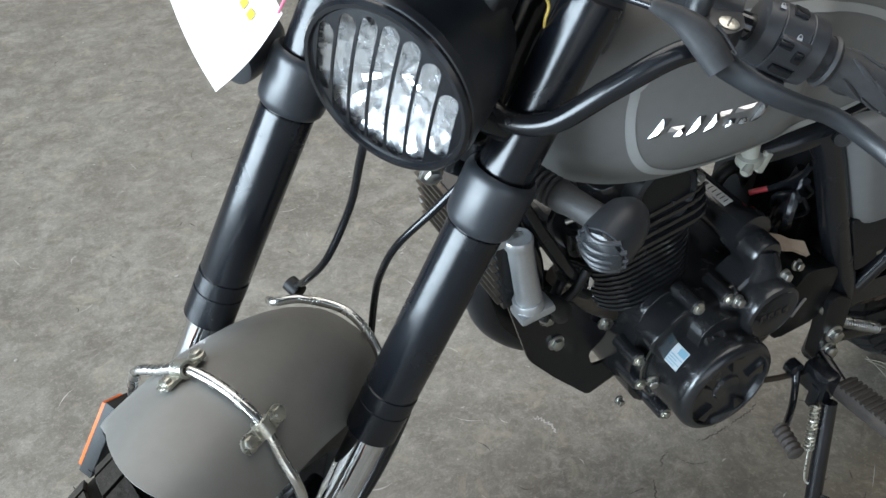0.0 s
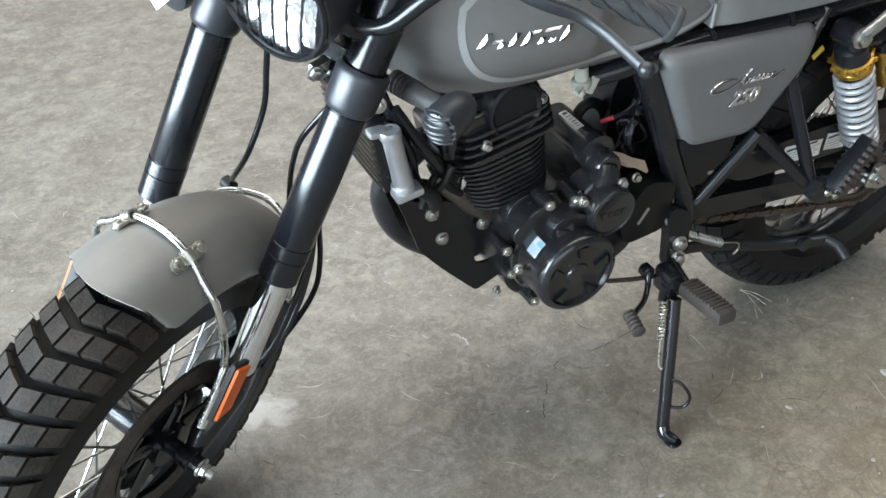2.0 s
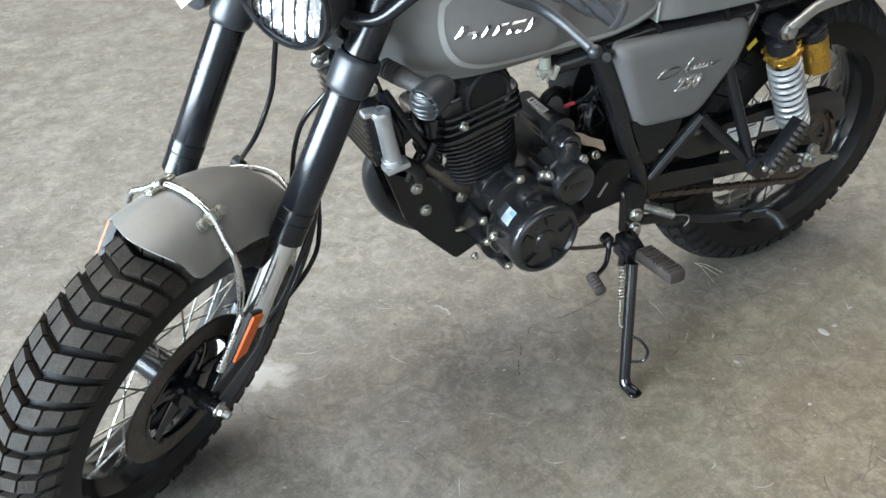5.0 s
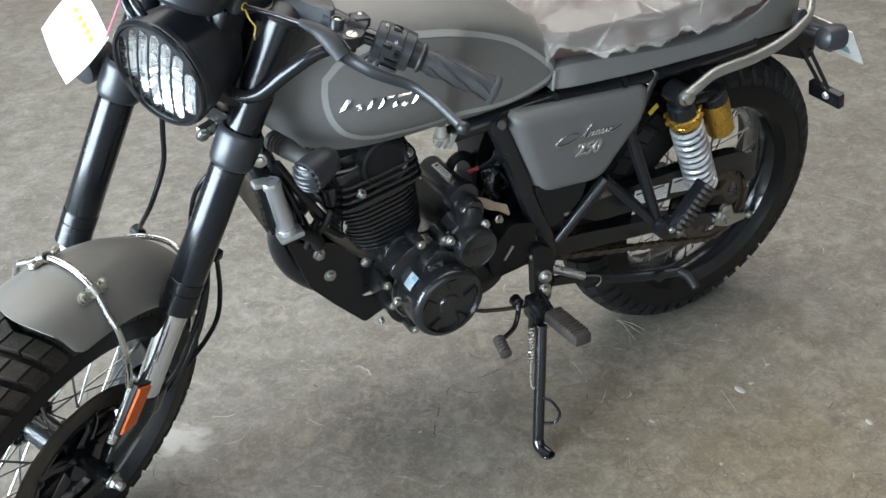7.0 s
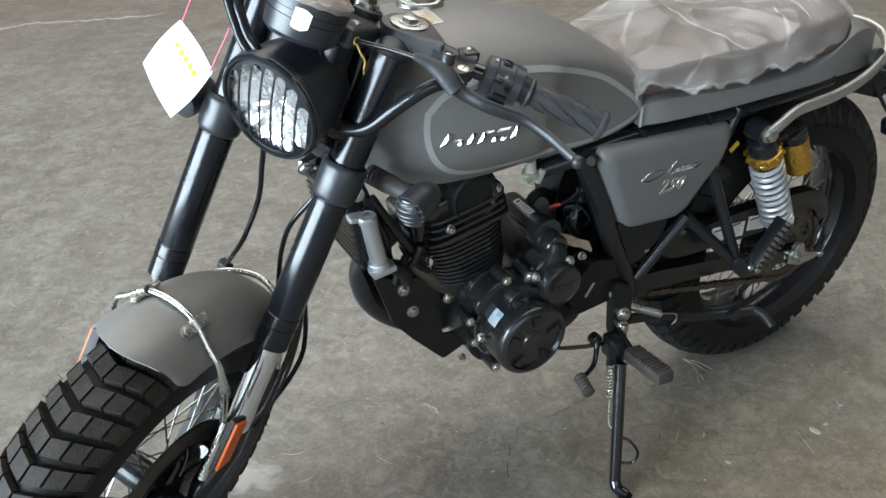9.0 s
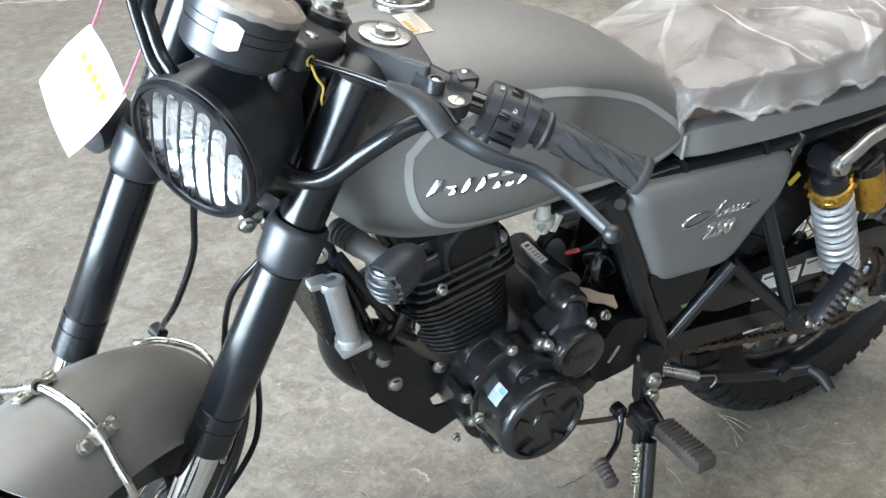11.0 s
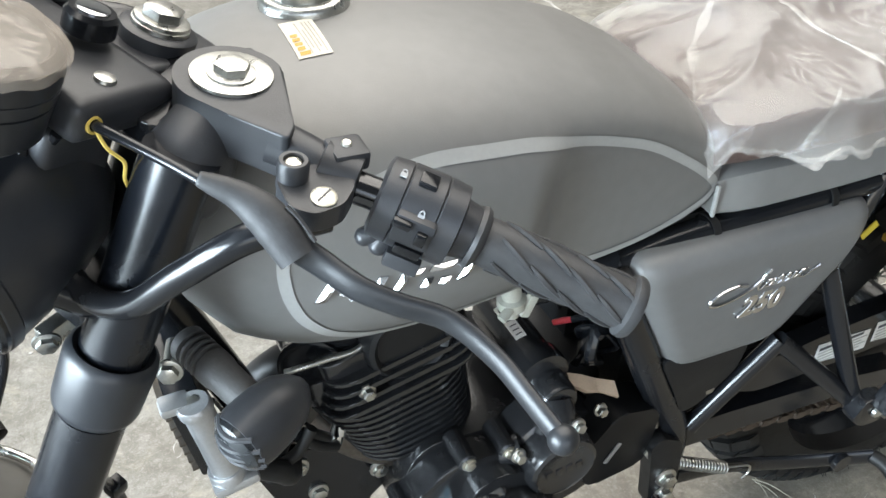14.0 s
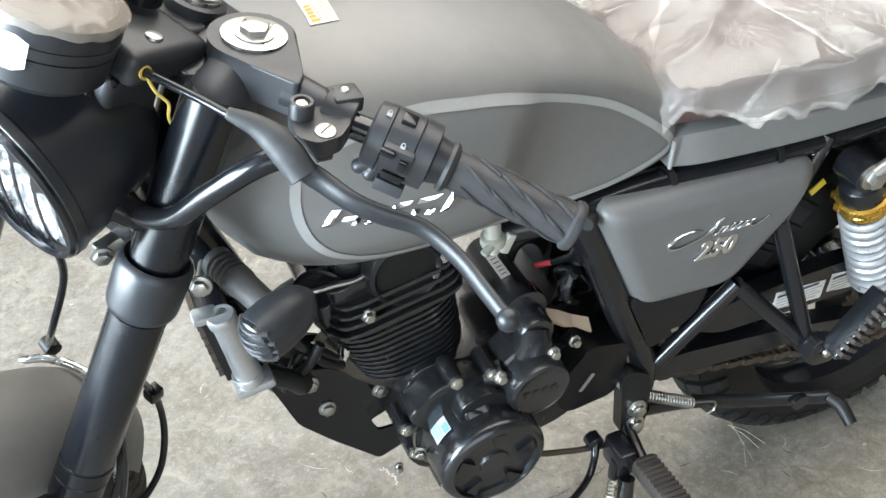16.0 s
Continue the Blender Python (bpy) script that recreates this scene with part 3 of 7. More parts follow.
def wheel(name, centre, outer, half_width, rim_r, matrix, rows, tread_mat, spokes=36):
    """Tyre with carcass and block tread, spoked rim and hub; the axle runs along y."""
    depth = 0.0125
    bm = fresh()
    side = []
    for k in range(15):
        a = math.pi * (k / 14)
        side.append((-half_width * math.cos(a), rim_r + 0.004 + (outer - depth - rim_r) * (math.sin(a) ** 0.62)))
    side += [(half_width * 0.62, rim_r - 0.004), (-half_width * 0.62, rim_r - 0.004)]
    ring(bm, side, centre, (0, 1, 0), 72)
    tyre = part("tyre", bm, TYRE, moto, "black chunky-treaded tyre with moulding hairs", matrix)

    def crown(s, ang, lift):
        a = math.pi * (0.5 + 0.40 * s)
        r = rim_r + 0.004 + (outer - depth - rim_r) * (max(0.0, math.sin(a)) ** 0.62) + lift
        y = -half_width * 1.01 * math.cos(a)
        return Vector(centre) + Vector((-r * math.cos(ang), y, r * math.sin(ang)))

    bm = fresh()
    cols = [(-0.98, -0.70), (-0.655, -0.36), (-0.315, -0.022), (0.022, 0.315), (0.36, 0.655), (0.70, 0.98)]
    pitch = 2 * math.pi / rows
    for i in range(rows):
        for s0, s1 in cols:
            base = i * pitch

            def lag(s):
                return pitch * 0.75 * abs(s)

            low, high = [], []
            for s, e in ((s0, 0.10), (s1, 0.10), (s1, 0.82), (s0, 0.82)):
                ang = base + pitch * e + lag(s)
                low.append(bm.verts.new(crown(s, ang, -0.001)))
                high.append(bm.verts.new(crown(s * 0.985, base + pitch * (0.145 if e < 0.5 else 0.785) + lag(s), depth)))
            bm.faces.new(high)
            for q in range(4):
                bm.faces.new((low[q], low[(q + 1) % 4], high[(q + 1) % 4], high[q]))
    part("tread", bm, tread_mat, tyre, "dusty angular tread blocks", matrix, sharp=20)
    bm = fresh()
    random.seed(9)
    for i in range(rows * 3):
        s = random.choice((-1, 1)) * random.uniform(0.80, 1.0)
        root = crown(s, random.uniform(0, 2 * math.pi), depth * 0.5)
        out = (root - Vector(centre)).normalized() + Vector((0, 0.8 if s > 0 else -0.8, 0)) + Vector([random.uniform(-0.4, 0.4) for _ in range(3)])
        tube(bm, [root, root + out * random.uniform(0.003, 0.007)], [0.0006, 0.0003], 4, 1)
    tagged(part("moulding_hairs", bm, RUBBER, tyre, "", matrix), kind="stuff")

    bm = fresh()
    w = half_width * 0.62
    ring(bm, [(-w, rim_r + 0.006), (-w - 0.002, rim_r - 0.004), (-w * 0.8, rim_r - 0.010), (-w * 0.45, rim_r - 0.022), (w * 0.45, rim_r - 0.022), (w * 0.8, rim_r - 0.010), (w + 0.002, rim_r - 0.004), (w, rim_r + 0.006)], centre, (0, 1, 0), 72)
    part("rim", bm, GLOSS, moto, "gloss black spoked rim", matrix)
    bm = fresh()
    c = Vector(centre)
    lathe(bm, [(-0.05, 0.012), (-0.048, 0.040), (-0.040, 0.042), (-0.036, 0.026), (0.036, 0.026), (0.040, 0.042), (0.048, 0.040), (0.05, 0.012)], c, (0, 1, 0), 28)
    part("hub", bm, SATIN, moto, "", matrix)
    bm = fresh()
    lathe(bm, [(-0.052, 0.03), (-0.052, 0.088), (-0.046, 0.090), (-0.044, 0.03)], c, (0, 1, 0), 36)
    part("hub_plate", bm, SATIN, moto, "", matrix)
    for i in range(spokes):
        sgn = 1 if i % 2 else -1
        a = 2 * math.pi * i / spokes
        b = a + (0.55 if (i // 2) % 2 else -0.55)
        p = c + Vector((0.037 * math.cos(b), sgn * 0.040, 0.037 * math.sin(b)))
        q = c + Vector(((rim_r - 0.018) * math.cos(a), sgn * 0.006, (rim_r - 0.018) * math.sin(a)))
        bm = fresh()
        tube(bm, [p, q], 0.0019, 6, 1)
        tube(bm, [q + (p - q).normalized() * 0.018, q], 0.0032, 6, 1)
        part("spoke", bm, STEEL, moto, "", matrix)


FRONT = Vector((-0.082, 0.0, 0.288))
REAR = Vector((1.306, 0.0, 0.327))
wheel("front", FRONT, 0.308, 0.066, 0.222, STEER, 48, TREAD)
wheel("rear", REAR, 0.328, 0.075, 0.222, None, 48, REARTREAD)

# front brake
bm = fresh()
ring(bm, [(-0.069, 0.098), (-0.069, 0.138), (-0.064, 0.138), (-0.064, 0.098)], FRONT, (0, 1, 0), 64)
disc = part("brake_disc", bm, DISC, moto, "rust-tinged drilled brake disc", STEER)
for i in range(36):
    a = 2 * math.pi * i / 36
    r = (0.106, 0.118, 0.130)[i % 3]
    bm = fresh()
    lathe(bm, [(0, 0.0028), (0.0006, 0.0028)], FRONT + Vector((r * math.cos(a), -0.0696, r * math.sin(a))), (0, 1, 0), 8)
    part("drilled_hole", bm, INK, disc, "", STEER)
bm = fresh()
for i in range(5):
    a = 2 * math.pi * i / 5
    d, e = Vector((math.cos(a), 0, math.sin(a))), Vector((-math.sin(a), 0, math.cos(a)))
    tube(bm, [FRONT + d * 0.03 + Vector((0, -0.062, 0)), FRONT + d * 0.075 + Vector((0, -0.066, 0)), FRONT + d * 0.103 + e * 0.012 + Vector((0, -0.067, 0))], [0.018, 0.012, 0.011], 10, 3, 0.45, e)
ring(bm, [(-0.071, 0.094), (-0.071, 0.101), (-0.062, 0.101), (-0.062, 0.094)], FRONT, (0, 1, 0), 48)
lathe(bm, [(-0.078, 0.020), (-0.076, 0.034), (-0.05, 0.036)], FRONT, (0, 1, 0), 24)
carrier = part("disc_carrier", bm, GLOSS, moto, "gloss black five-arm disc carrier", STEER)
for i in range(5):
    a = 2 * math.pi * (i + 0.15) / 5
    bm = fresh()
    bolt_head(bm, FRONT + Vector((0.097 * math.cos(a), -0.071, 0.097 * math.sin(a))), (0, -1, 0), 0.005, 0.004)
    part("disc_bolt", bm, GLOSS, carrier, "", STEER)
bm = fresh()
lathe(bm, [(-0.128, 0.011), (-0.127, 0.013), (-0.05, 0.013)], FRONT, (0, 1, 0), 20)
axle = part("front_axle", bm, SATIN, moto, "", STEER)
bm = fresh()
lathe(bm, [(-0.150, 0.0062), (-0.149, 0.007), (-0.12, 0.007)], FRONT, (0, 1, 0), 14)
bolt_head(bm, FRONT + Vector((0, -0.127, 0)), (0, -1, 0), 0.0105, 0.012)
part("axle_nut", bm, STEEL, axle, "zinc-plated axle nut", STEER)

# fork legs
for sgn in (-1, 1):
    y = 0.104 * sgn
    bm = fresh()
    k = math.sqrt(1 + 0.414 ** 2)
    lathe(bm, [(0, 0.0250), (0.0015, 0.0266), (0.036, 0.0266), (0.037, 0.0258), (0.0385, 0.0258), (0.0395, 0.0269), (0.056, 0.0269), (0.057, 0.0259), (0.0585, 0.0259), (0.0595, 0.0264), (0.15 * k, 0.0263), (0.226 * k, 0.0265), (0.229 * k, 0.0265)], on_fork(0.544, y), FORK, 40)
    leg = part("fork_sleeve", bm, FORKBLACK, moto, "gloss blue- black lower fork sleeve", STEER)
    bm = fresh()
    lathe(bm, [(0, 0.0250), (0.232 * k, 0.0250)], on_fork(0.745, y), FORK, 32)
    part("fork_tube", bm, FORKBLACK, moto, "gloss black upper fork tube", STEER)
    bm = fresh()
    lathe(bm, [(0, 0.019), (0.002, 0.020), (0.195 * k, 0.020)], on_fork(0.385, y), FORK, 28)
    part("fork_slider", bm, CHROME, moto, "chrome fork slider", STEER)
    bm = fresh()
    lathe(bm, [(-0.006, 0.028), (-0.002, 0.031), (0.003, 0.0322), (0.042, 0.0335), (0.048, 0.032), (0.051, 0.029), (0.048, 0.025), (0.03, 0.024)], on_fork(0.781, y), FORK, 36)
    part("fork_clamp", bm, LAMPBLACK, moto, "rounded matte black lower fork clamp", STEER)
    # casting down to the axle
    bm = fresh()
    low = Vector((FRONT.x + 0.012, y * 0.98, FRONT.z - 0.008))
    tube(bm, [on_fork(0.40, y), on_fork(0.36, y), Vector((FRONT.x + 0.034, y * 0.99, FRONT.z + 0.03)), low], [0.021, 0.022, 0.019, 0.013], 16, 6)
    lathe(bm, [(-0.012, 0.014), (-0.011, 0.016), (0.011, 0.016), (0.012, 0.014)], (FRONT.x, y * 0.98, FRONT.z), (0, 1, 0), 20)
    part("fork_foot", bm, SATIN, moto, "", STEER)
    # reflector on the leg
    bm = fresh()
    turn = Matrix.Rotation(math.atan(0.414), 4, "Y")
    at = Vector((-0.052, -0.138, 0.462)) if sgn < 0 else Vector((-0.058, 0.115, 0.473))
    prism(bm, [(-0.020, -0.045), (0.013, -0.036), (0.020, 0.040), (-0.013, 0.045)], -0.004 if sgn < 0 else -0.010, 0.004 if sgn < 0 else 0.006, 0.0015)
    holder = part("reflector_holder", bm, RUBBER, moto, "", STEER @ Matrix.Translation(at) @ turn)
    bm = fresh()
    prism(bm, [(-0.017, -0.041), (0.011, -0.033), (0.017, 0.037), (-0.011, 0.041)], 0.004 * sgn if sgn < 0 else 0.006, 0.009 * sgn if sgn < 0 else 0.0105, 0.001)
    part("reflector", bm, ORANGE, holder, "orange reflector", STEER @ Matrix.Translation(at) @ turn)

for z, w in ((0.822, 0.012), (0.968, 0.010)):
    bm = fresh()
    prism(bm, rounded([(fork_x(z) + 0.004, -0.085), (fork_x(z) + 0.004, 0.085), (fork_x(z) + 0.085, 0.03), (fork_x(z) + 0.085, -0.03)], 0.02), z - w, z + w, 0.003, axis="z")
    part("fork_bridge", bm, SATIN, moto, "", STEER)
bm = fresh()
lathe(bm, [(0, 0.026), (0.205, 0.026)], (0.262, -0.05, 0.76), HEAD, 24)
part("steering_head", bm, SATIN, moto)

# front mudguard: an arc over the tyre, narrowing to a tongue
def mudguard(bm, thick=0.0025):
    rings = []
    n = 40
    for i in range(n + 1):
        t = i / n
        ang = 95.0 - 68.0 * t
        w = 0.083
        if t < 0.08:
            w = 0.083 * (0.72 + 0.28 * math.sqrt(max(0.0, 1 - ((0.08 - t) / 0.08) ** 2.2)))
        rr = 0.346 + 0.008 * math.sin(math.pi * t)
        top, low = [], []
        for j in range(17):
            s = -1 + 2 * j / 16
            drop = 0.056 * abs(s * w / 0.083) ** 2.6
            turn = radians(ang + 4.0 * (1 - s * s) * max(0.0, 1 - t / 0.15))
            for out, off in ((top, 0.0), (low, -thick)):
                r = rr - drop + off
                out.append(bm.verts.new(FRONT + Vector((r * math.cos(turn), s * w, r * math.sin(turn)))))
        rings.append(top + low[::-1])
    return skin(bm, rings)


bm = fresh()
mudguard(bm)
guard = part("front_mudguard", bm, FENDER, moto, "matte grey rounded front mudguard", STEER)

# hoop stay over the mudguard, with its clamps
def guard_point(deg, s, lift=0.0):
    a = radians(deg)
    r = 0.348 + lift - 0.056 * abs(s) ** 2.6
    return FRONT + Vector((r * math.cos(a), s * 0.083, r * math.sin(a)))


hoop = [Vector((-0.029, -0.109, 0.436)), Vector((-0.028, -0.108, 0.490)), Vector((-0.033, -0.104, 0.545)), Vector((-0.036, -0.094, 0.584)), guard_point(81.5, -0.86, 0.012), guard_point(81.5, -0.5, 0.010), guard_point(81.5, 0, 0.010)]
hoop = hoop + [Vector((p.x, -p.y, p.z)) for p in hoop[-2::-1]]
bm = fresh()
tube(bm, hoop, 0.0052, 12, 8)
stay = part("mudguard_stay", bm, STAY, moto, "bent bright steel stay over the mudguard", STEER)
for sgn in (-1, 1):
    bm = fresh()
    tube(bm, [(-0.026, 0.113 * sgn, 0.462), (-0.069, 0.113 * sgn, 0.366)], 0.0068, 14, 1)
    part("stay_rod", bm, STAY, stay, "", STEER)
for sgn in (-1, 1):
    bm = fresh()
    p = guard_point(81.5, 0.55 * sgn, 0.004)
    box(bm, p + Vector((0, 0, 0.003)), (0.05, 0.016, 0.004), 0.0015, Matrix.Rotation(radians(-38 * sgn), 4, "X"))
    ring(bm, [(-0.008, 0.0055), (-0.008, 0.0085), (0.008, 0.0085), (0.008, 0.0055)], p + Vector((0, 0, 0.007)), (0, 1, -0.8 * sgn), 16)
    clamp = part("stay_clamp", bm, ZINC, stay, "", STEER)
    for dx in (-0.019, 0.019):
        bm = fresh()
        bolt_head(bm, p + Vector((dx, 0.0, 0.006)), (0, 0.62 * sgn, 0.8), 0.0062, 0.006)
        lathe(bm, [(0, 0.0090), (0.0014, 0.0090), (0.0016, 0.003)], p + Vector((dx, 0.0, 0.0045)), (0, 0.62 * sgn, 0.8), 18)
        part("stay_bolt", bm, ZINC, stay, "", STEER)

# rear hoop and cables behind the mudguard
bm = fresh()
back = [guard_point(43, s, lift) for s, lift in ((-0.95, 0.012), (-0.6, 0.013), (0, 0.014), (0.6, 0.014), (0.92, 0.024))]
tube(bm, [back[0] + Vector((0, -0.004, -0.09))] + back + [back[-1] + Vector((0.004, 0.012, -0.012))], 0.005, 10, 6)
part("rear_stay", bm, STAY, moto, "", STEER)

# head lamp
LAMP = Vector((0.1315, -0.009, 0.899))
AIM = Vector((-1, 0, -0.13)).normalized()
bm = fresh()
lathe(bm, [(-0.125, 0.02), (-0.118, 0.040), (-0.095, 0.059), (-0.06, 0.0705), (-0.03, 0.0755), (-0.008, 0.077), (-0.006, 0.079), (0.002, 0.079), (0.004, 0.077), (0.003, 0.072), (-0.002, 0.071), (-0.016, 0.070), (-0.017, 0.02)], LAMP, AIM, 56)
lamp = part("headlight_shell", bm, LAMPBLACK, moto, "matte black round headlight shell with slatted guard", STEER)
lm = Matrix.Translation(LAMP) @ frame_along(AIM)
bm = fresh()
random.seed(17)
rings = []
for k, r in enumerate((0.071, 0.063, 0.055, 0.047, 0.038, 0.029, 0.020, 0.010, 0.001)):
    count = 36
    rings.append([bm.verts.new(lm @ Vector((r * math.cos(2 * math.pi * j / count), r * math.sin(2 * math.pi * j / count), -0.016 + 0.016 * (r / 0.071) ** 2 + (random.uniform(-0.0016, 0.0016) if 0 < k < 8 else 0)))) for j in range(count)])
skin(bm, rings, caps=False)
part("lamp_reflector", bm, REFLECTOR, lamp, "bright faceted reflector", STEER, 1)
bm = fresh()
rings = [[bm.verts.new(lm @ Vector((r * math.cos(2 * math.pi * j / 48), r * math.sin(2 * math.pi * j / 48), s))) for j in range(48)] for s, r in ((0.001, 0.0690), (0.003, 0.055), (0.005, 0.035), (0.006, 0.012))]
skin(bm, rings)
lens = part("lamp_glass", bm, GLASS, lamp, "clear glass lens", STEER)
lens.visible_shadow = False
# guard: a dished black plate with seven upright slots, and a bead round its rim
def slotted_guard(bm, rim=0.0705, reach=0.0655, half=0.0079, step=0.0186):
    def place(u, v):
        return bm.verts.new(lm @ Vector((u, v, 0.005 + 0.008 * (1 - (u * u + v * v) / rim ** 2))))

    slots = [(i - 3) * step for i in range(7)]
    tall = {u: math.sqrt(reach ** 2 - u * u) for u in slots}
    columns = []
    for k, u in enumerate(slots):
        if k == 0:
            for j in range(6):
                columns.append((-rim * 0.999 + (u - half + rim) * j / 6, (tall[u] - half) * j / 6, True))
        columns.append((u - half, tall[u] - half, True))
        for j in range(9):
            du = -half * math.cos(math.pi * j / 8)
            columns.append((u + du, tall[u] - half + math.sqrt(max(0.0, half ** 2 - du * du)), False))
        columns.append((u + half, tall[u] - half, True))
    u = slots[-1]
    for j in range(1, 7):
        columns.append((u + half + (rim * 0.999 - u - half) * j / 6, (tall[u] - half) * (1 - j / 6), True))
    rows = []
    for u, h, solid in columns:
        edge = math.sqrt(max(1e-8, rim ** 2 - u * u))
        h = min(h, edge * 0.95)
        mids = [h * (-1 + 2 * j / 8) for j in range(9)]
        rows.append(([place(u, v) for v in [-edge, -(edge + h) / 2] + mids + [(edge + h) / 2, edge]], solid))
    for (a, fa), (b, fb) in zip(rows, rows[1:]):
        if (a[0].co - b[0].co).length < 1e-9:
            continue
        for j in range(len(a) - 1):
            if 2 <= j < 10 and not (fa and fb):
                continue
            bm.faces.new((a[j], b[j], b[j + 1], a[j + 1]))
    bmesh.ops.remove_doubles(bm, verts=bm.verts, dist=1e-5)
    bmesh.ops.solidify(bm, geom=bm.faces[:], thickness=-0.0014)
    return bm


bm = slotted_guard(fresh())
part("lamp_guard", bm, SATIN, lamp, "black slatted headlight guard", STEER)
bm = fresh()
ring(bm, [(0.000, 0.0705), (0.006, 0.0700), (0.009, 0.0720), (0.009, 0.0755), (0.006, 0.0780), (0.000, 0.0780)], LAMP, AIM, 64)
part("guard_rim", bm, SATIN, lamp, "", STEER)
for sgn in (-1, 1):
    bm = fresh()
    tube(bm, [Vector((0.172, 0.072 * sgn, 0.885)), Vector((0.19, 0.092 * sgn, 0.87)), Vector((0.212, 0.1 * sgn, 0.86))], 0.011, 10, 4)
    part("lamp_bracket", bm, SATIN, moto, "", STEER)
bm = fresh()
bolt_head(bm, (0.181, -0.046, 0.790), (-0.6, -0.8, 0), 0.008, 0.008)
box(bm, (0.194, -0.041, 0.787), (0.03, 0.012, 0.022), 0.002)
part("lamp_bolt", bm, STEEL, moto, "", STEER)

# instrument pod
POD = Vector((0.1780, -0.011, 1.027))
UP = Vector((0.36, 0, 1)).normalized()
bm = fresh()
lathe(bm, [(-0.036, 0.030), (-0.035, 0.042), (-0.028, 0.0495), (-0.006, 0.0515), (-0.0055, 0.0505), (-0.004, 0.0505), (-0.0035, 0.0525), (0.004, 0.0530), (0.0045, 0.0522), (0.006, 0.0522), (0.0065, 0.0532), (0.014, 0.0533), (0.022, 0.052), (0.026, 0.046), (0.023, 0.043)], POD, UP, 48)
pod = part("instrument_pod", bm, LAMPBLACK, moto, "matte black round instrument pod", STEER)
bm = fresh()
lathe(bm, [(0.0, 0.044), (0.021, 0.044)], POD, UP, 40)
part("dial_glass", bm, GLOSS, pod, "dark dial glass", STEER)
bm = fresh()
n = 36
random.seed(11)
pm = Matrix.Translation(POD) @ frame_along(UP)
rings = []
for k, (s, r) in enumerate(((0.017, 0.0545), (0.023, 0.0545), (0.0285, 0.047), (0.030, 0.030), (0.031, 0.012), (0.0312, 0.0005))):
    rings.append([bm.verts.new(pm @ Vector(((r + 0.0012 * random.random()) * math.cos(2 * math.pi * j / n), (r + 0.0012 * random.random()) * math.sin(2 * math.pi * j / n), s + 0.003 * (random.random() - 0.3)))) for j in range(n)])
skin(bm, rings, caps=False)
part("dial_film", bm, DIALFILM, pod, "crinkled protective film", STEER)
bm = fresh()
cols = [(-14, -0.014, 0.010), (-6, -0.016, 0.011), (2, -0.016, 0.011), (11, -0.012, 0.007)]
q = pm.to_3x3().inverted() @ Vector((-0.90, -0.43, 0))
FACE = math.degrees(math.atan2(q.y, q.x))
lo = [bm.verts.new(pm @ Vector((0.0528 * math.cos(radians(FACE + a)), 0.0528 * math.sin(radians(FACE + a)), s0))) for a, s0, s1 in cols]
hi = [bm.verts.new(pm @ Vector((0.0535 * math.cos(radians(FACE + a)), 0.0535 * math.sin(radians(FACE + a)), s1))) for a, s0, s1 in cols]
for i in range(3):
    bm.faces.new((lo[i], lo[i + 1], hi[i + 1], hi[i]))
sticker = part("pod_sticker", bm, PAPER, pod, "small white sticker", STEER)
# bracket behind the pod with the ignition lock
bm = fresh()
box(bm, (0.248, 0.0, 0.985), (0.085, 0.13, 0.03), 0.010, Matrix.Rotation(radians(18), 4, "Y"), 3)
box(bm, (0.221, 0.0, 0.955), (0.06, 0.10, 0.05), 0.008, Matrix.Rotation(radians(18), 4, "Y"), 3)
yoke = part("yoke_cover", bm, MATTE, moto, "matte black yoke cover", STEER)
bm = fresh()
lathe(bm, [(0, 0.0175), (0.012, 0.0175), (0.015, 0.015), (0.015, 0.006)], (0.275, -0.001, 0.999), UP, 28)
lock = part("ignition_lock", bm, SATIN, yoke, "", STEER)
bm = fresh()
lathe(bm, [(0.014, 0.011), (0.016, 0.011), (0.0165, 0.008)], (0.275, -0.001, 0.999), UP, 24)
part("lock_face", bm, CHROME, yoke, "chrome lock face", STEER)
bm = fresh()
lathe(bm, [(0, 0.0205), (0.003, 0.0205), (0.004, 0.018)], (0.327, -0.012, 0.984), UP, 32)
bolt_head(bm, Vector((0.328, -0.012, 0.987)), UP, 0.0145, 0.012)
part("stem_nut", bm, STEEL, moto, "large chrome steering stem nut", STEER)
bm = fresh()
lathe(bm, [(-0.02, 0.026), (-0.002, 0.027), (0.0, 0.024)], (0.327, -0.012, 0.984), UP, 32)
box(bm, (0.321, -0.006, 0.965), (0.09, 0.075, 0.018), 0.007, Matrix.Rotation(radians(18), 4, "Y"), 3)
part("top_yoke", bm, MATTE, moto, "matte black top yoke plate", STEER)
bm = fresh()
lathe(bm, [(0, 0.0075), (0.003, 0.007), (0.004, 0.004)], (0.248, -0.045, 1.0), UP, 18)
part("yoke_screw", bm, STEEL, yoke, "", STEER)

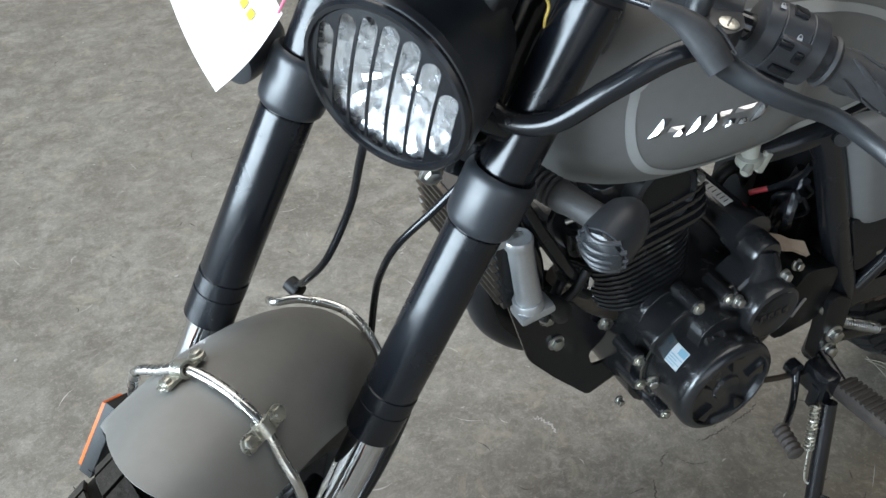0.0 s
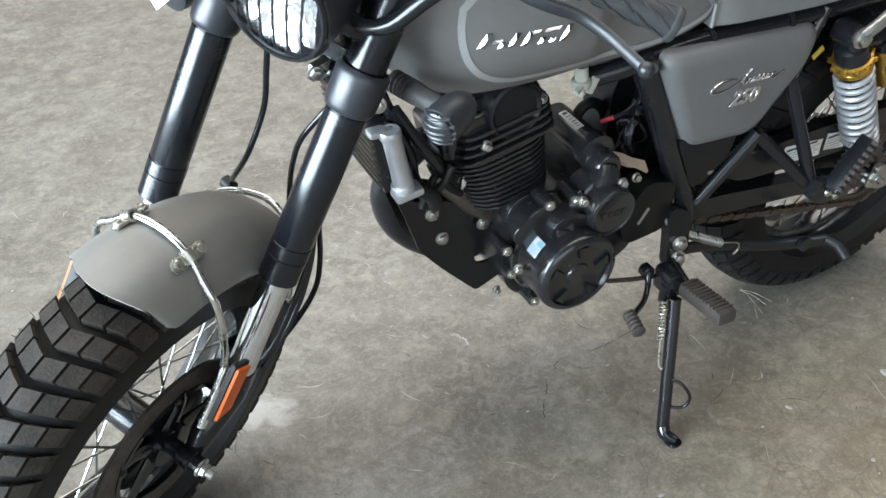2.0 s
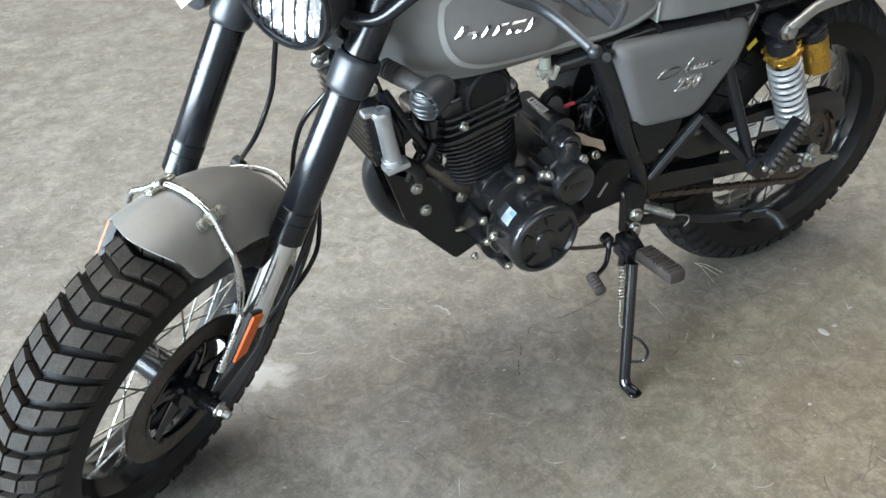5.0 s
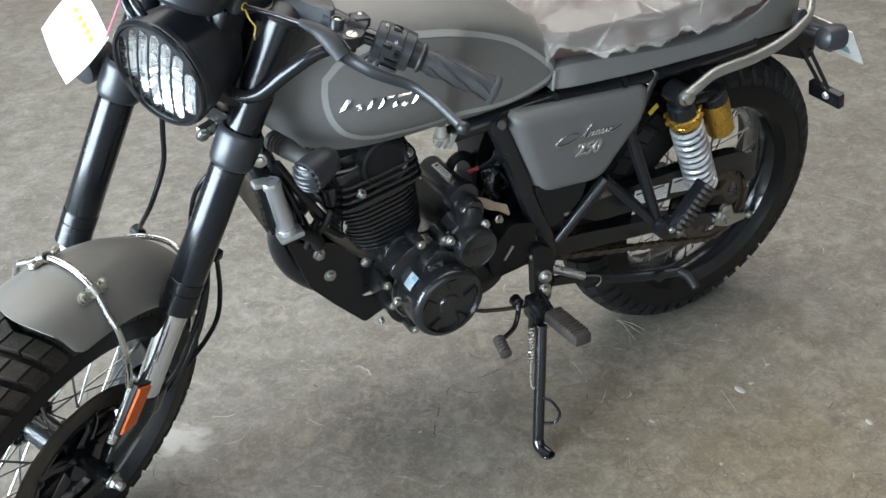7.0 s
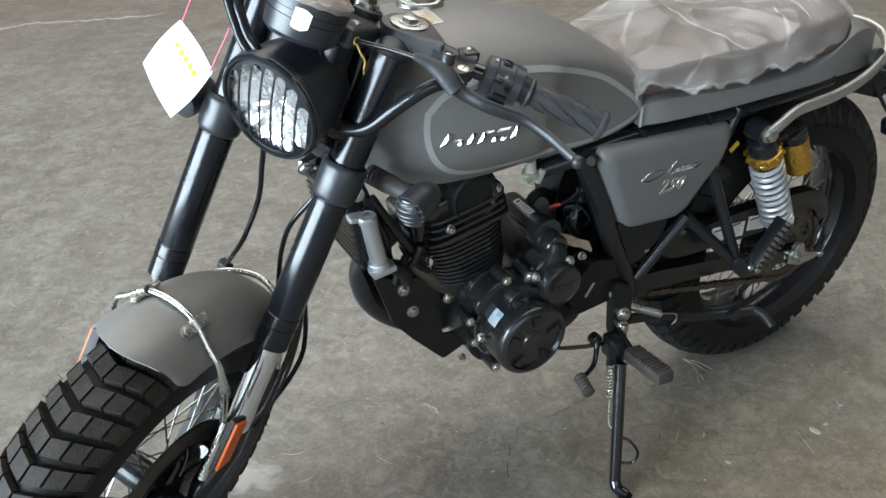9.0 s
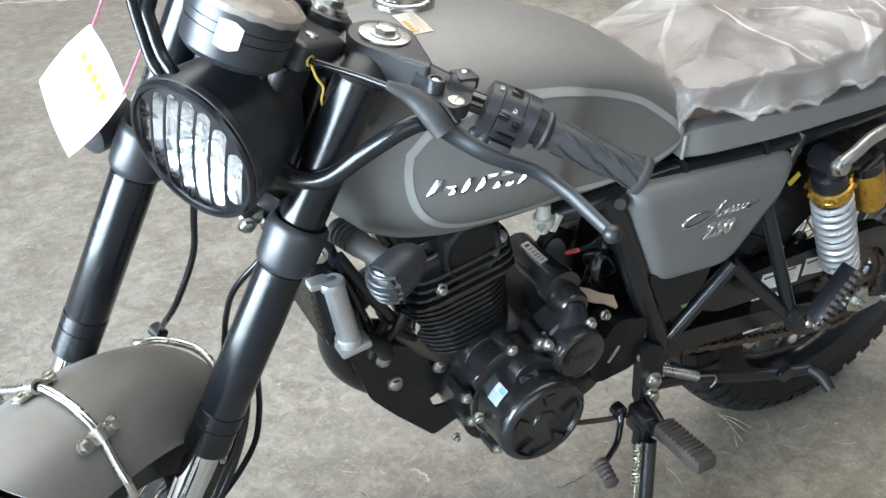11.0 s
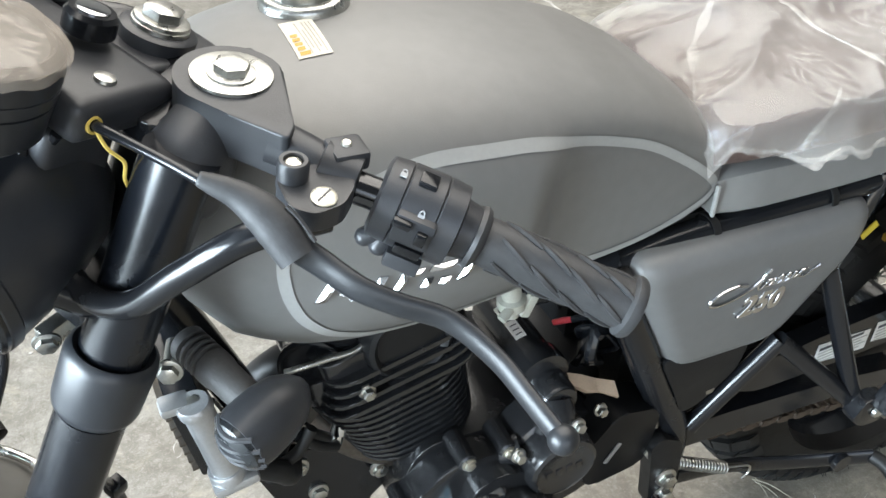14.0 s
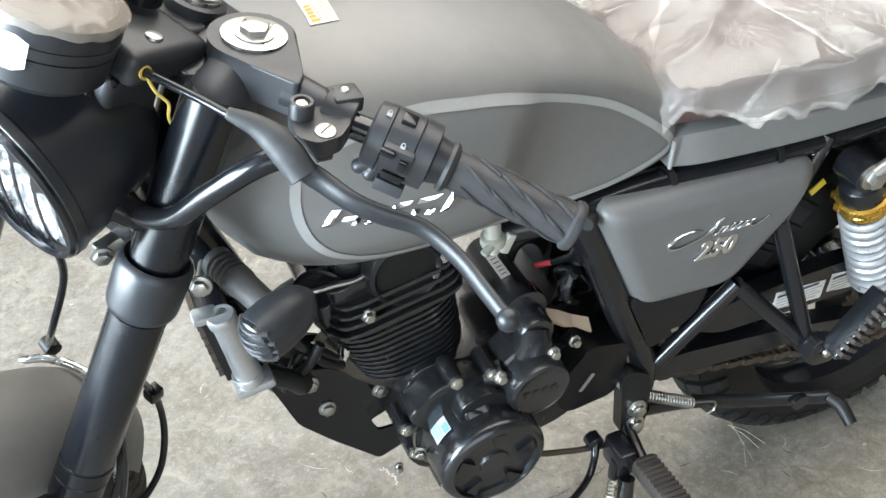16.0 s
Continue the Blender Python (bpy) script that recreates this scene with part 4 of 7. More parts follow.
# handlebar mounts, bars and grips
for sgn in (-1, 1):
    flip = Matrix.Diagonal((1, -sgn, 1, 1))
    S = STEER @ flip @ BARS
    bm = fresh()
    arc = [(0.326 + 0.036 * math.cos(a), -0.086 + 0.036 * math.sin(a)) for a in [radians(-32 + 224 * q / 26) for q in range(27)]]
    plan = arc + [(0.2945, -0.116), (0.303, -0.155), (0.306, -0.158), (0.317, -0.152), (0.320, -0.148)]
    prism(bm, plan, 0.972, 1.005, 0.008, 4, axis="z")
    box(bm, (0.360, -0.076, 0.990), (0.012, 0.030, 0.020), 0.003, Matrix.Rotation(radians(-12), 4, "Z"))
    tube(bm, [Vector((0.312, -0.140, 0.989)), Vector((0.319, -0.160, 0.985)), Vector((0.325, -0.178, 0.981))], [0.0150, 0.0145, 0.0140], 20, 3)
    mount = part("handlebar_mount", bm, MATTE, moto, "black cast handlebar mount tapering to the bar", S)
    bm = fresh()
    tube(bm, [Vector((0.252, -0.101, 0.938)), Vector((0.255, -0.101, 0.942)), Vector((0.268, -0.099, 0.960)), Vector((0.288, -0.095, 0.976))], [0.027, 0.0295, 0.0300, 0.0240], 28, 4)
    part("mount_collar", bm, MATTE, mount, "", STEER @ flip)
    bm = fresh()
    lathe(bm, [(0, 0.027), (0.0025, 0.027), (0.003, 0.025)], (0.327, -0.087, 1.0045), (0.03, 0, 1), 32)
    part("mount_washer", bm, STEEL, mount, "broad zinc washer", S)
    bm = fresh()
    bolt_head(bm, (0.326, -0.088, 1.0065), (0.03, 0, 1), 0.0120, 0.0095)
    part("mount_nut", bm, STEEL, mount, "zinc hexagon nut", S)
    if sgn > 0:
        bm = fresh()
        tube(bm, [Vector((0.320, -0.18, 0.980)), Vector((0.341, -0.227, 0.973)), Vector((0.364, -0.275, 0.962)), Vector((0.405, -0.363, 0.938))], 0.011, 16, 4)
        part("handlebar", bm, GLOSS, moto, "", S)
        bm = fresh()
        lathe(bm, [(0, 0.020), (0.003, 0.0215), (0.006, 0.020), (0.008, 0.0165), (0.108, 0.017), (0.110, 0.021), (0.114, 0.0215), (0.118, 0.008)], (0.360, -0.266, 0.963), (0.048, -0.102, -0.026), 28)
        part("grip", bm, RUBBER, moto, "black rubber throttle grip", S)
        bm = fresh()
        lathe(bm, [(-0.024, 0.022), (-0.020, 0.026), (0.020, 0.027), (0.024, 0.021)], (0.344, -0.232, 0.972), (0.43, -0.88, -0.2), 28)
        part("switch_block", bm, MATTE, moto, "", S)
        continue
    bm = fresh()
    BAR = [Vector((0.320, -0.18, 0.980)), Vector((0.341, -0.227, 0.973)), Vector((0.364, -0.275, 0.962)), Vector((0.405, -0.363, 0.938))]
    tube(bm, BAR, 0.011, 16, 4)
    part("handlebar", bm, GLOSS, moto, "", S)
    g0, g1 = Vector((0.360, -0.266, 0.963)), Vector((0.408, -0.368, 0.937))
    d = (g1 - g0)
    bm = fresh()
    lathe(bm, [(0, 0.020), (0.003, 0.0215), (0.006, 0.020), (0.008, 0.016), (0.012, 0.0165), (0.10, 0.0165), (0.108, 0.017), (0.110, 0.021), (0.114, 0.0215), (0.117, 0.020), (0.118, 0.008)], g0, d, 28)
    grip = part("grip", bm, GRIP, moto, "black rubber grip with slanted ribs", S)
    gm = Matrix.Translation(g0) @ frame_along(d)
    for row in range(4):
        for k in range(6):
            bm = fresh()
            a0, s0 = 2 * math.pi * k / 6 + row * 0.5, 0.017 + row * 0.023
            pts = [gm @ Vector((0.0168 * math.cos(a0 + t * 0.75), 0.0168 * math.sin(a0 + t * 0.75), s0 + 0.026 * t)) for t in (0, 0.33, 0.66, 1)]
            tube(bm, pts, [0.0012, 0.0022, 0.0022, 0.0012], 6, 3)
            part("grip_rib", bm, GRIP, grip, "", S)
    # switch block
    sw = (Vector((0.364, -0.275, 0.962)) - Vector((0.341, -0.227, 0.973))).normalized()
    sm = Matrix.Translation((0.344, -0.232, 0.972)) @ frame_along(sw)
    bm = fresh()
    lathe(bm, [(-0.026, 0.021), (-0.024, 0.026), (-0.012, 0.0275), (-0.011, 0.0265), (-0.010, 0.0275), (0.012, 0.028), (0.013, 0.027), (0.014, 0.028), (0.027, 0.0272), (0.029, 0.0195), (0.040, 0.0175), (0.041, 0.012)], (0.344, -0.232, 0.972), sw, 28)
    block = part("switch_block", bm, MATTE, moto, "black handlebar switch block", S)
    bm = fresh()
    box(bm, sm @ Vector((-0.021, 0.004, 0.002)), (0.016, 0.022, 0.026), 0.003, frame_along(sw))
    part("switch_face", bm, MATTE, block, "", S)
    for foot in (Vector((0.318, -0.208, 0.947)), Vector((0.321, -0.220, 0.942))):
        bm = fresh()
        top = Vector((0.335, -0.226, 0.960))
        tube(bm, [top, foot.lerp(top, 0.45), foot.lerp(top, 0.12), foot], [0.0075, 0.0070, 0.0062, 0.0030], 14, 3)
        part("switch_rocker", bm, MATTE, block, "", S)
    bm = fresh()
    box(bm, (0.333, -0.236, 0.943), (0.022, 0.012, 0.024), 0.002, frame_along(sw))
    part("switch_tab", bm, MATTE, block, "", S)
    for off, size in (((-0.030, 0.004, 0.008), (0.005, 0.010, 0.007)), ((-0.030, 0.010, -0.006), (0.005, 0.006, 0.012)), ((-0.004, 0.027, 0.0), (0.012, 0.006, 0.012)), ((-0.024, -0.012, 0.004), (0.010, 0.007, 0.018))):
        bm = fresh()
        box(bm, sm @ Vector(off), size, 0.0015, frame_along(sw))
        part("switch_button", bm, SATIN, block, "", S)
    across = Vector((0, 0, 1)).cross(sw).normalized()
    rise = sw.cross(across)
    for turn, along in ((104, -0.016), (146, 0.003)):
        out = across * math.cos(radians(turn)) + rise * math.sin(radians(turn))
        slant = out.cross(sw)
        up = slant if slant.z > 0 else -slant
        m = Matrix.Translation(Vector((0.344, -0.232, 0.972)) + sw * along + out * 0.0284) @ Matrix((sw, up, out)).transposed().to_4x4()
        bm = fresh()
        box(bm, m @ Vector((0, -0.001, 0)), (0.0042, 0.0032, 0.0008), 0, m.to_3x3().to_4x4())
        tube(bm, [m @ Vector(q) for q in ((-0.0014, 0.0005, 0), (-0.0013, 0.0022, 0), (0, 0.0031, 0), (0.0013, 0.0022, 0), (0.0014, 0.0005, 0))], 0.00045, 6, 3)
        part("switch_symbol", bm, SYMBOL, block, "pale padlock symbol", S)
    # lever clamp with mirror boss, perch and lever
    bm = fresh()
    cm = Vector((0.325, -0.183, 0.982))
    lathe(bm, [(-0.013, 0.0155), (-0.012, 0.0178), (0.012, 0.0178), (0.013, 0.0155)], cm, sw, 24)
    prism(bm, rounded([(0.283, -0.168), (0.297, -0.166), (0.326, -0.184), (0.318, -0.203), (0.296, -0.212), (0.276, -0.207), (0.270, -0.192)], 0.006), 0.976, 0.991, 0.003, 2, axis="z")
    box(bm, cm + Vector((0.006, 0.0, 0.012)), (0.024, 0.022, 0.014), 0.003, Matrix.Rotation(radians(-26), 4, "Z"))
    lathe(bm, [(0, 0.0098), (0.018, 0.0098), (0.020, 0.0086), (0.020, 0.0062), (0.017, 0.0060)], (0.292, -0.174, 0.984), (0, 0, 1), 22)
    holder = part("lever_clamp", bm, MATTE, moto, "", S)
    for at, r in (((0.2905, -0.2005, 0.991), 0.0082), ((0.292, -0.174, 0.9995), 0.0056), ((0.331, -0.182, 1.000), 0.0036)):
        bm = fresh()
        lathe(bm, [(0, r), (0.0018, r), (0.003, r * 0.7)], at, (-0.1, -0.1, 1), 18)
        part("clamp_screw", bm, ZINC, holder, "slotted zinc screw", S)
        if r > 0.008:
            bm = fresh()
            box(bm, Vector(at) + Vector((-0.0003, -0.0003, 0.003)), (r * 1.5, r * 0.16, 0.0006), 0, frame_along((-0.1, -0.1, 1)) @ Matrix.Rotation(0.9, 4, "Z"))
            part("screw_slot", bm, INK, holder, "", S)
    bm = fresh()
    ACROSS = Vector((0.80, -0.36, 0.48))
    tube(bm, [Vector((0.2355, -0.1540, 1.0075)), Vector((0.2375, -0.1575, 1.0065)), Vector((0.2465, -0.1730, 1.0015)), Vector((0.2515, -0.1870, 0.9950)), Vector((0.2535, -0.1985, 0.9880)), Vector((0.2540, -0.2075, 0.9810)), Vector((0.2540, -0.2150, 0.9755))], [0.0040, 0.0052, 0.0085, 0.0118, 0.0128, 0.0120, 0.0112], 20, 5, 0.72, ACROSS)
    tube(bm, [Vector((0.2600, -0.1985, 1.0010)), Vector((0.2620, -0.2060, 0.9960)), Vector((0.2630, -0.2190, 0.9860))], 0.0014, 8, 4)
    part("lever_boot", bm, GRIP, moto, "black rubber lever boot", S)
    bm = fresh()
    lever = [Vector((0.256, -0.203, 0.981)), Vector((0.264, -0.222, 0.972)), Vector((0.269, -0.250, 0.966)), Vector((0.280, -0.272, 0.961)), Vector((0.295, -0.298, 0.956)), Vector((0.297, -0.332, 0.948)), Vector((0.290, -0.362, 0.942)), Vector((0.284, -0.386, 0.937))]
    tube(bm, lever, [0.0105, 0.0100, 0.0090, 0.0085, 0.0080, 0.0076, 0.0072, 0.0070], 14, 6, 0.62, (0, 0, 1))
    bmesh.ops.create_uvsphere(bm, u_segments=16, v_segments=10, radius=0.0092, matrix=Matrix.Translation((0.284, -0.388, 0.937)))
    part("clutch_lever", bm, LEVER, moto, "black clutch lever with a ball end", S)
    bm = fresh()
    tube(bm, [Vector((0.2165, -0.1560, 1.0165)), Vector((0.2178, -0.125, 1.0100)), Vector((0.2190, -0.095, 1.0025)), Vector((0.2202, -0.064, 0.9940)), Vector((0.2205, -0.050, 0.988)), Vector((0.222, -0.034, 0.970)), Vector((0.222, -0.028, 0.93))], 0.0034, 10, 6)
    part("clutch_cable", bm, SATIN, moto, "", STEER)

# black hose from the lamp to the switch
bm = fresh()
tube(bm, [(0.190, -0.050, 0.893), (0.184, -0.090, 0.885), (0.188, -0.126, 0.902), (0.204, -0.155, 0.945), (0.229, -0.183, 0.982), (0.270, -0.207, 0.987)], 0.0095, 14, 8)
part("wiring_hose", bm, SATIN, moto, "satin black wiring hose", STEER)
# yellow cord and wires between lamp and yoke
bm = fresh()
tube(bm, [(0.2200, -0.067, 0.9915), (0.2225, -0.074, 0.979), (0.2305, -0.079, 0.966), (0.229, -0.0805, 0.954), (0.2305, -0.082, 0.946)], 0.0013, 8, 5)
ring(bm, [(-0.003, 0.0042), (-0.003, 0.0058), (0.003, 0.0058), (0.003, 0.0042)], (0.2202, -0.064, 0.994), (0.0, 0.97, -0.24), 14)
part("cord", bm, YELLOWCORD, moto, "knotted yellow cord", STEER)
random.seed(5)
for i in range(7):
    bm = fresh()
    a = Vector((0.195 + 0.03 * random.random(), -0.06 + 0.10 * random.random(), 0.985))
    b = Vector((0.19 + 0.03 * random.random(), -0.06 + 0.11 * random.random(), 0.91))
    tube(bm, [a, (a + b) / 2 + Vector((random.uniform(-0.02, 0.01), random.uniform(-0.02, 0.02), 0)), b], random.choice((0.003, 0.004, 0.0055)), 8, 6)
    part("wire", bm, SATIN, moto, "", STEER)

# cables that rise on the right, and the two that fall to the front wheel
for pts, r in (([(0.136, 0.015, 0.945), (0.129, 0.036, 0.962), (0.131, 0.050, 0.970), (0.138, 0.067, 0.983), (0.147, 0.087, 0.999), (0.161, 0.115, 1.025), (0.186, 0.15, 1.07)], 0.0058),
               ([(0.138, 0.010, 0.950), (0.136, 0.029, 0.967), (0.140, 0.048, 0.977), (0.147, 0.065, 0.991), (0.153, 0.077, 1.001), (0.164, 0.084, 1.014), (0.196, 0.11, 1.06)], 0.0072),
               ([(0.134, 0.020, 0.950), (0.130, 0.037, 0.964), (0.139, 0.054, 0.979), (0.147, 0.075, 0.994), (0.155, 0.089, 1.007), (0.176, 0.11, 1.04), (0.206, 0.14, 1.08)], 0.0035),
               ([(0.165, 0.018, 0.83), (0.180, 0.025, 0.755), (0.191, 0.030, 0.680), (0.174, 0.034, 0.610), (0.178, 0.055, 0.550), (0.190, 0.074, 0.510)], 0.0042),
               ([(0.238, -0.056, 0.74), (0.222, -0.044, 0.705), (0.206, -0.024, 0.650), (0.212, -0.013, 0.590), (0.216, -0.012, 0.540), (0.200, -0.030, 0.470), (0.160, -0.060, 0.400)], 0.0042)):
    bm = fresh()
    tube(bm, pts, r, 10, 8)
    part("cable", bm, SATIN, moto, "", STEER)
bm = fresh()
lathe(bm, [(-0.010, 0.008), (-0.009, 0.010), (0.009, 0.010), (0.010, 0.008)], (0.191, 0.076, 0.504), (0.2, 1, 0), 16)
part("cable_guide", bm, RUBBER, moto, "", STEER)
# brake hose and speed cable behind the left leg
for pts in ([(0.190, -0.072, 0.60), (0.214, -0.066, 0.535), (0.224, -0.068, 0.485), (0.216, -0.082, 0.445), (0.192, -0.098, 0.415), (0.150, -0.106, 0.395), (0.09, -0.110, 0.38)],
            [(0.135, -0.11, 0.60), (0.128, -0.118, 0.54), (0.115, -0.12, 0.47), (0.085, -0.12, 0.41), (0.06, -0.112, 0.36)],
            [(0.135, -0.10, 0.60), (0.125, -0.115, 0.54), (0.10, -0.118, 0.47), (0.07, -0.118, 0.41), (0.04, -0.108, 0.37)]):
    bm = fresh()
    tube(bm, pts, 0.0042, 8, 6)
    part("brake_hose", bm, SATIN, moto, "", STEER)
bm = fresh()
box(bm, (0.216, -0.066, 0.530), (0.018, 0.016, 0.018), 0.003)
part("hose_block", bm, SATIN, moto, "", STEER)
# caliper behind the disc
bm = fresh()
box(bm, (0.045, -0.075, 0.345), (0.06, 0.05, 0.085), 0.010, Matrix.Rotation(radians(22), 4, "Y"), 3)
part("brake_caliper", bm, SATIN, moto, "", STEER)

# tank
TANK_Y = 0.0
TANK = [(0.300, 0.795, 0.862, 0.030, 2.0), (0.306, 0.773, 0.885, 0.068, 2.1), (0.322, 0.745, 0.906, 0.107, 2.2), (0.350, 0.713, 0.926, 0.138, 2.3), (0.395, 0.691, 0.940, 0.156, 2.35),
        (0.450, 0.681, 0.945, 0.165, 2.4), (0.520, 0.679, 0.940, 0.167, 2.4), (0.600, 0.681, 0.926, 0.161, 2.4), (0.680, 0.681, 0.903, 0.149, 2.5), (0.740, 0.686, 0.877, 0.137, 2.7), (0.785, 0.693, 0.849, 0.126, 2.8), (0.812, 0.700, 0.827, 0.117, 2.8), (0.826, 0.707, 0.809, 0.108, 2.7), (0.836, 0.720, 0.789, 0.088, 2.5)]



def spline_at(rows, x):
    for a, b, c, d in zip([rows[0]] + rows, rows, rows[1:], rows[2:] + [rows[-1]]):
        if b[0] <= x <= c[0]:
            t = (x - b[0]) / (c[0] - b[0])
            return [0.5 * (2 * q + (r - p) * t + (2 * p - 5 * q + 4 * r - s) * t * t + (3 * q - p - 3 * r + s) * t ** 3) for p, q, r, s in zip(a, b, c, d)]
    return list(rows[-1])


def tank_section(x):
    row = spline_at(TANK, x)
    return (x, TANK_Y, row[1], row[2], row[3], row[4])


def ease(a, b, v):
    t = min(1.0, max(0.0, (v - a) / (b - a)))
    return t * t * (3 - 2 * t)


def knee(x, z, y):
    """The tank's half width where it would be y: pressed flat and steep for the rider's knees."""
    along = ease(0.578, 0.630, x - max(0.0, z - 0.80) * 0.30)
    d = y - (0.134 - 0.10 * (x - 0.62))
    return y * (1 - along) + along * (y - 0.5 * (d + math.sqrt(d * d + 0.000025)))


bm = fresh()
xs = [0.300, 0.302, 0.306, 0.312, 0.322, 0.335, 0.350, 0.370] + [0.395 + 0.007 * i for i in range(60)] + [0.814, 0.820, 0.826, 0.831, 0.836]
loft(bm, [tank_section(x) for x in xs], 52)
for v in bm.verts:
    v.co.y = TANK_Y + math.copysign(knee(v.co.x, v.co.z, abs(v.co.y - TANK_Y)), v.co.y - TANK_Y)
tank = part("fuel_tank", bm, GREY, moto, "matte grey teardrop fuel tank with pale pinstripe")
tank.location = (0.006, 0.008, 0.004)


def tank_surface(x, z, lift=0.0, sgn=-1):
    _, yc, lo, hi, w, e = tank_section(x)
    s = min(0.999, max(-0.999, (z - (lo + hi) / 2) / ((hi - lo) / 2)))
    return Vector((x, yc + sgn * (knee(x, z, w * (1 - abs(s) ** e) ** (1 / e)) + lift), z))


for sgn in (-1, 1):
    loop = [(0.386, 0.850), (0.383, 0.828), (0.386, 0.802), (0.397, 0.776), (0.420, 0.752), (0.460, 0.737), (0.530, 0.734), (0.610, 0.732), (0.690, 0.724), (0.745, 0.726), (0.790, 0.736), (0.812, 0.745), (0.817, 0.755), (0.806, 0.769), (0.778, 0.793), (0.728, 0.828), (0.679, 0.850), (0.640, 0.863), (0.600, 0.876), (0.555, 0.884), (0.504, 0.890), (0.460, 0.886), (0.413, 0.872)]
    p = smooth_path([(a, 0, c) for a, c in loop] + [(*loop[0][:1], 0, loop[0][1])], 5)
    bm = fresh()
    inner, outer = [], []
    for i in range(len(p) - 1):
        d = (p[(i + 1) % (len(p) - 1)] - p[i - 1 if i else len(p) - 2]).normalized()
        q = Vector((-d.z, 0, d.x)) * 0.0045
        inner.append(bm.verts.new(tank_surface(p[i].x + q.x, p[i].z + q.z, 0.0010, sgn)))
        outer.append(bm.verts.new(tank_surface(p[i].x - q.x, p[i].z - q.z, 0.0010, sgn)))
    k = len(inner)
    for i in range(k):
        bm.faces.new((inner[i], inner[(i + 1) % k], outer[(i + 1) % k], outer[i]))
    part("pinstripe", bm, STRIPE, tank, "pale grey pinstripe")
# chrome emblem: a row of slanted ridged bars
for x, z, w, h in ((0.402, 0.799, 0.008, 0.019), (0.420, 0.803, 0.014, 0.005), (0.428, 0.796, 0.006, 0.008), (0.441, 0.795, 0.007, 0.018), (0.460, 0.794, 0.007, 0.017), (0.472, 0.807, 0.014, 0.005), (0.484, 0.792, 0.007, 0.008), (0.492, 0.806, 0.024, 0.005), (0.500, 0.791, 0.008, 0.005), (0.516, 0.789, 0.008, 0.020)):
    bm = fresh()
    slant = 0.62
    corners = [(x, z), (x + w, z - 0.0008), (x + w + slant * h, z + h - 0.0008), (x + slant * h, z + h)]
    mid = sum((Vector(c) for c in corners), Vector((0, 0))) / 4
    low = [bm.verts.new(tank_surface(a, c, -0.001)) for a, c in corners]
    high = [bm.verts.new(tank_surface(a, c, 0.0015)) for a, c in corners]
    ridge = [bm.verts.new(tank_surface(*(mid.lerp(Vector(c), 0.34)), 0.0048)) for c in corners]
    bm.faces.new(ridge)
    for q in range(4):
        bm.faces.new((low[q], low[(q + 1) % 4], high[(q + 1) % 4], high[q]))
        bm.faces.new((high[q], high[(q + 1) % 4], ridge[(q + 1) % 4], ridge[q]))
    part("emblem_bar", bm, EMBLEM, tank, "chrome emblem bar", sharp=15)
# lower seam, filler cap and stickers
bm = fresh()
tube(bm, [tank_surface(x, spline_at(TANK, x)[1] + 0.012, 0.0) for x in (0.36, 0.42, 0.5, 0.6, 0.7, 0.78)], 0.0035, 8, 6)
part("tank_seam", bm, GREY, tank)
CAP = Vector((0.473, 0.036, 0.943))
bm = fresh()
lathe(bm, [(-0.006, 0.0375), (0.003, 0.0375), (0.007, 0.036), (0.009, 0.033), (0.009, 0.026)], CAP, (0.02, 0.03, 1), 44)
part("filler_rim", bm, STEEL, tank, "brushed metal filler rim")
bm = fresh()
cap_turn = Matrix.Translation(CAP) @ frame_along((0.02, 0.03, 1))
rings = []
for h, r, wave in ((0.008, 0.028, 0), (0.014, 0.028, 0), (0.0155, 0.0268, 0), (0.016, 0.0270, 0.0012), (0.024, 0.0270, 0.0012), (0.0255, 0.0245, 0.0004), (0.026, 0.010, 0)):
    rings.append([bm.verts.new(cap_turn @ Vector(((r + wave * math.cos(math.pi * q)) * math.cos(2 * math.pi * q / 56), (r + wave * math.cos(math.pi * q)) * math.sin(2 * math.pi * q / 56), h))) for q in range(56)])
skin(bm, rings)
part("filler_cap", bm, STEEL, tank, "ribbed brushed metal filler cap")


def tank_top(x, y, lift=0.0):
    _, yc, lo, hi, w, e = tank_section(x)
    s = min(0.999, abs((y - yc) / w))
    return Vector((x, y, (lo + hi) / 2 + (hi - lo) / 2 * (1 - s ** e) ** (1 / e) + lift))


def top_patch(bm, x0, x1, y0, y1, lift, skew=0.0, n=6):
    g = [[bm.verts.new(tank_top(x0 + (x1 - x0) * i / n + skew * j / n, y0 + (y1 - y0) * j / n, lift)) for j in range(n + 1)] for i in range(n + 1)]
    for i in range(n):
        for j in range(n):
            bm.faces.new((g[i][j], g[i + 1][j], g[i + 1][j + 1], g[i][j + 1]))
    return bm


label = part("tank_label", top_patch(fresh(), 0.439, 0.466, -0.053, 0.001, 0.0008, 0.001, 10), LABEL, tank, "cream label with ochre print")
for k in range(5):
    part("label_print", top_patch(fresh(), 0.4415, 0.4475 + 0.0022 * (k == 0), -0.050 + 0.0062 * k, -0.0456 + 0.0062 * k, 0.0013, 0.0008, 3), OCHRE, label, "ochre printed block")
for k in range(5):
    part("label_line", top_patch(fresh(), 0.4505 + 0.0029 * k, 0.4516 + 0.0029 * k, -0.050 + 0.006 * (k % 2), -0.004 - 0.012 * (k == 1), 0.0013, 0.0, 4), FAINT, label, "faint grey printed line")
part("tank_warning_strip", top_patch(fresh(), 0.535, 0.600, 0.066, 0.080, 0.0008, 0.004), STRIPE, tank, "pale strip label on the tank top")

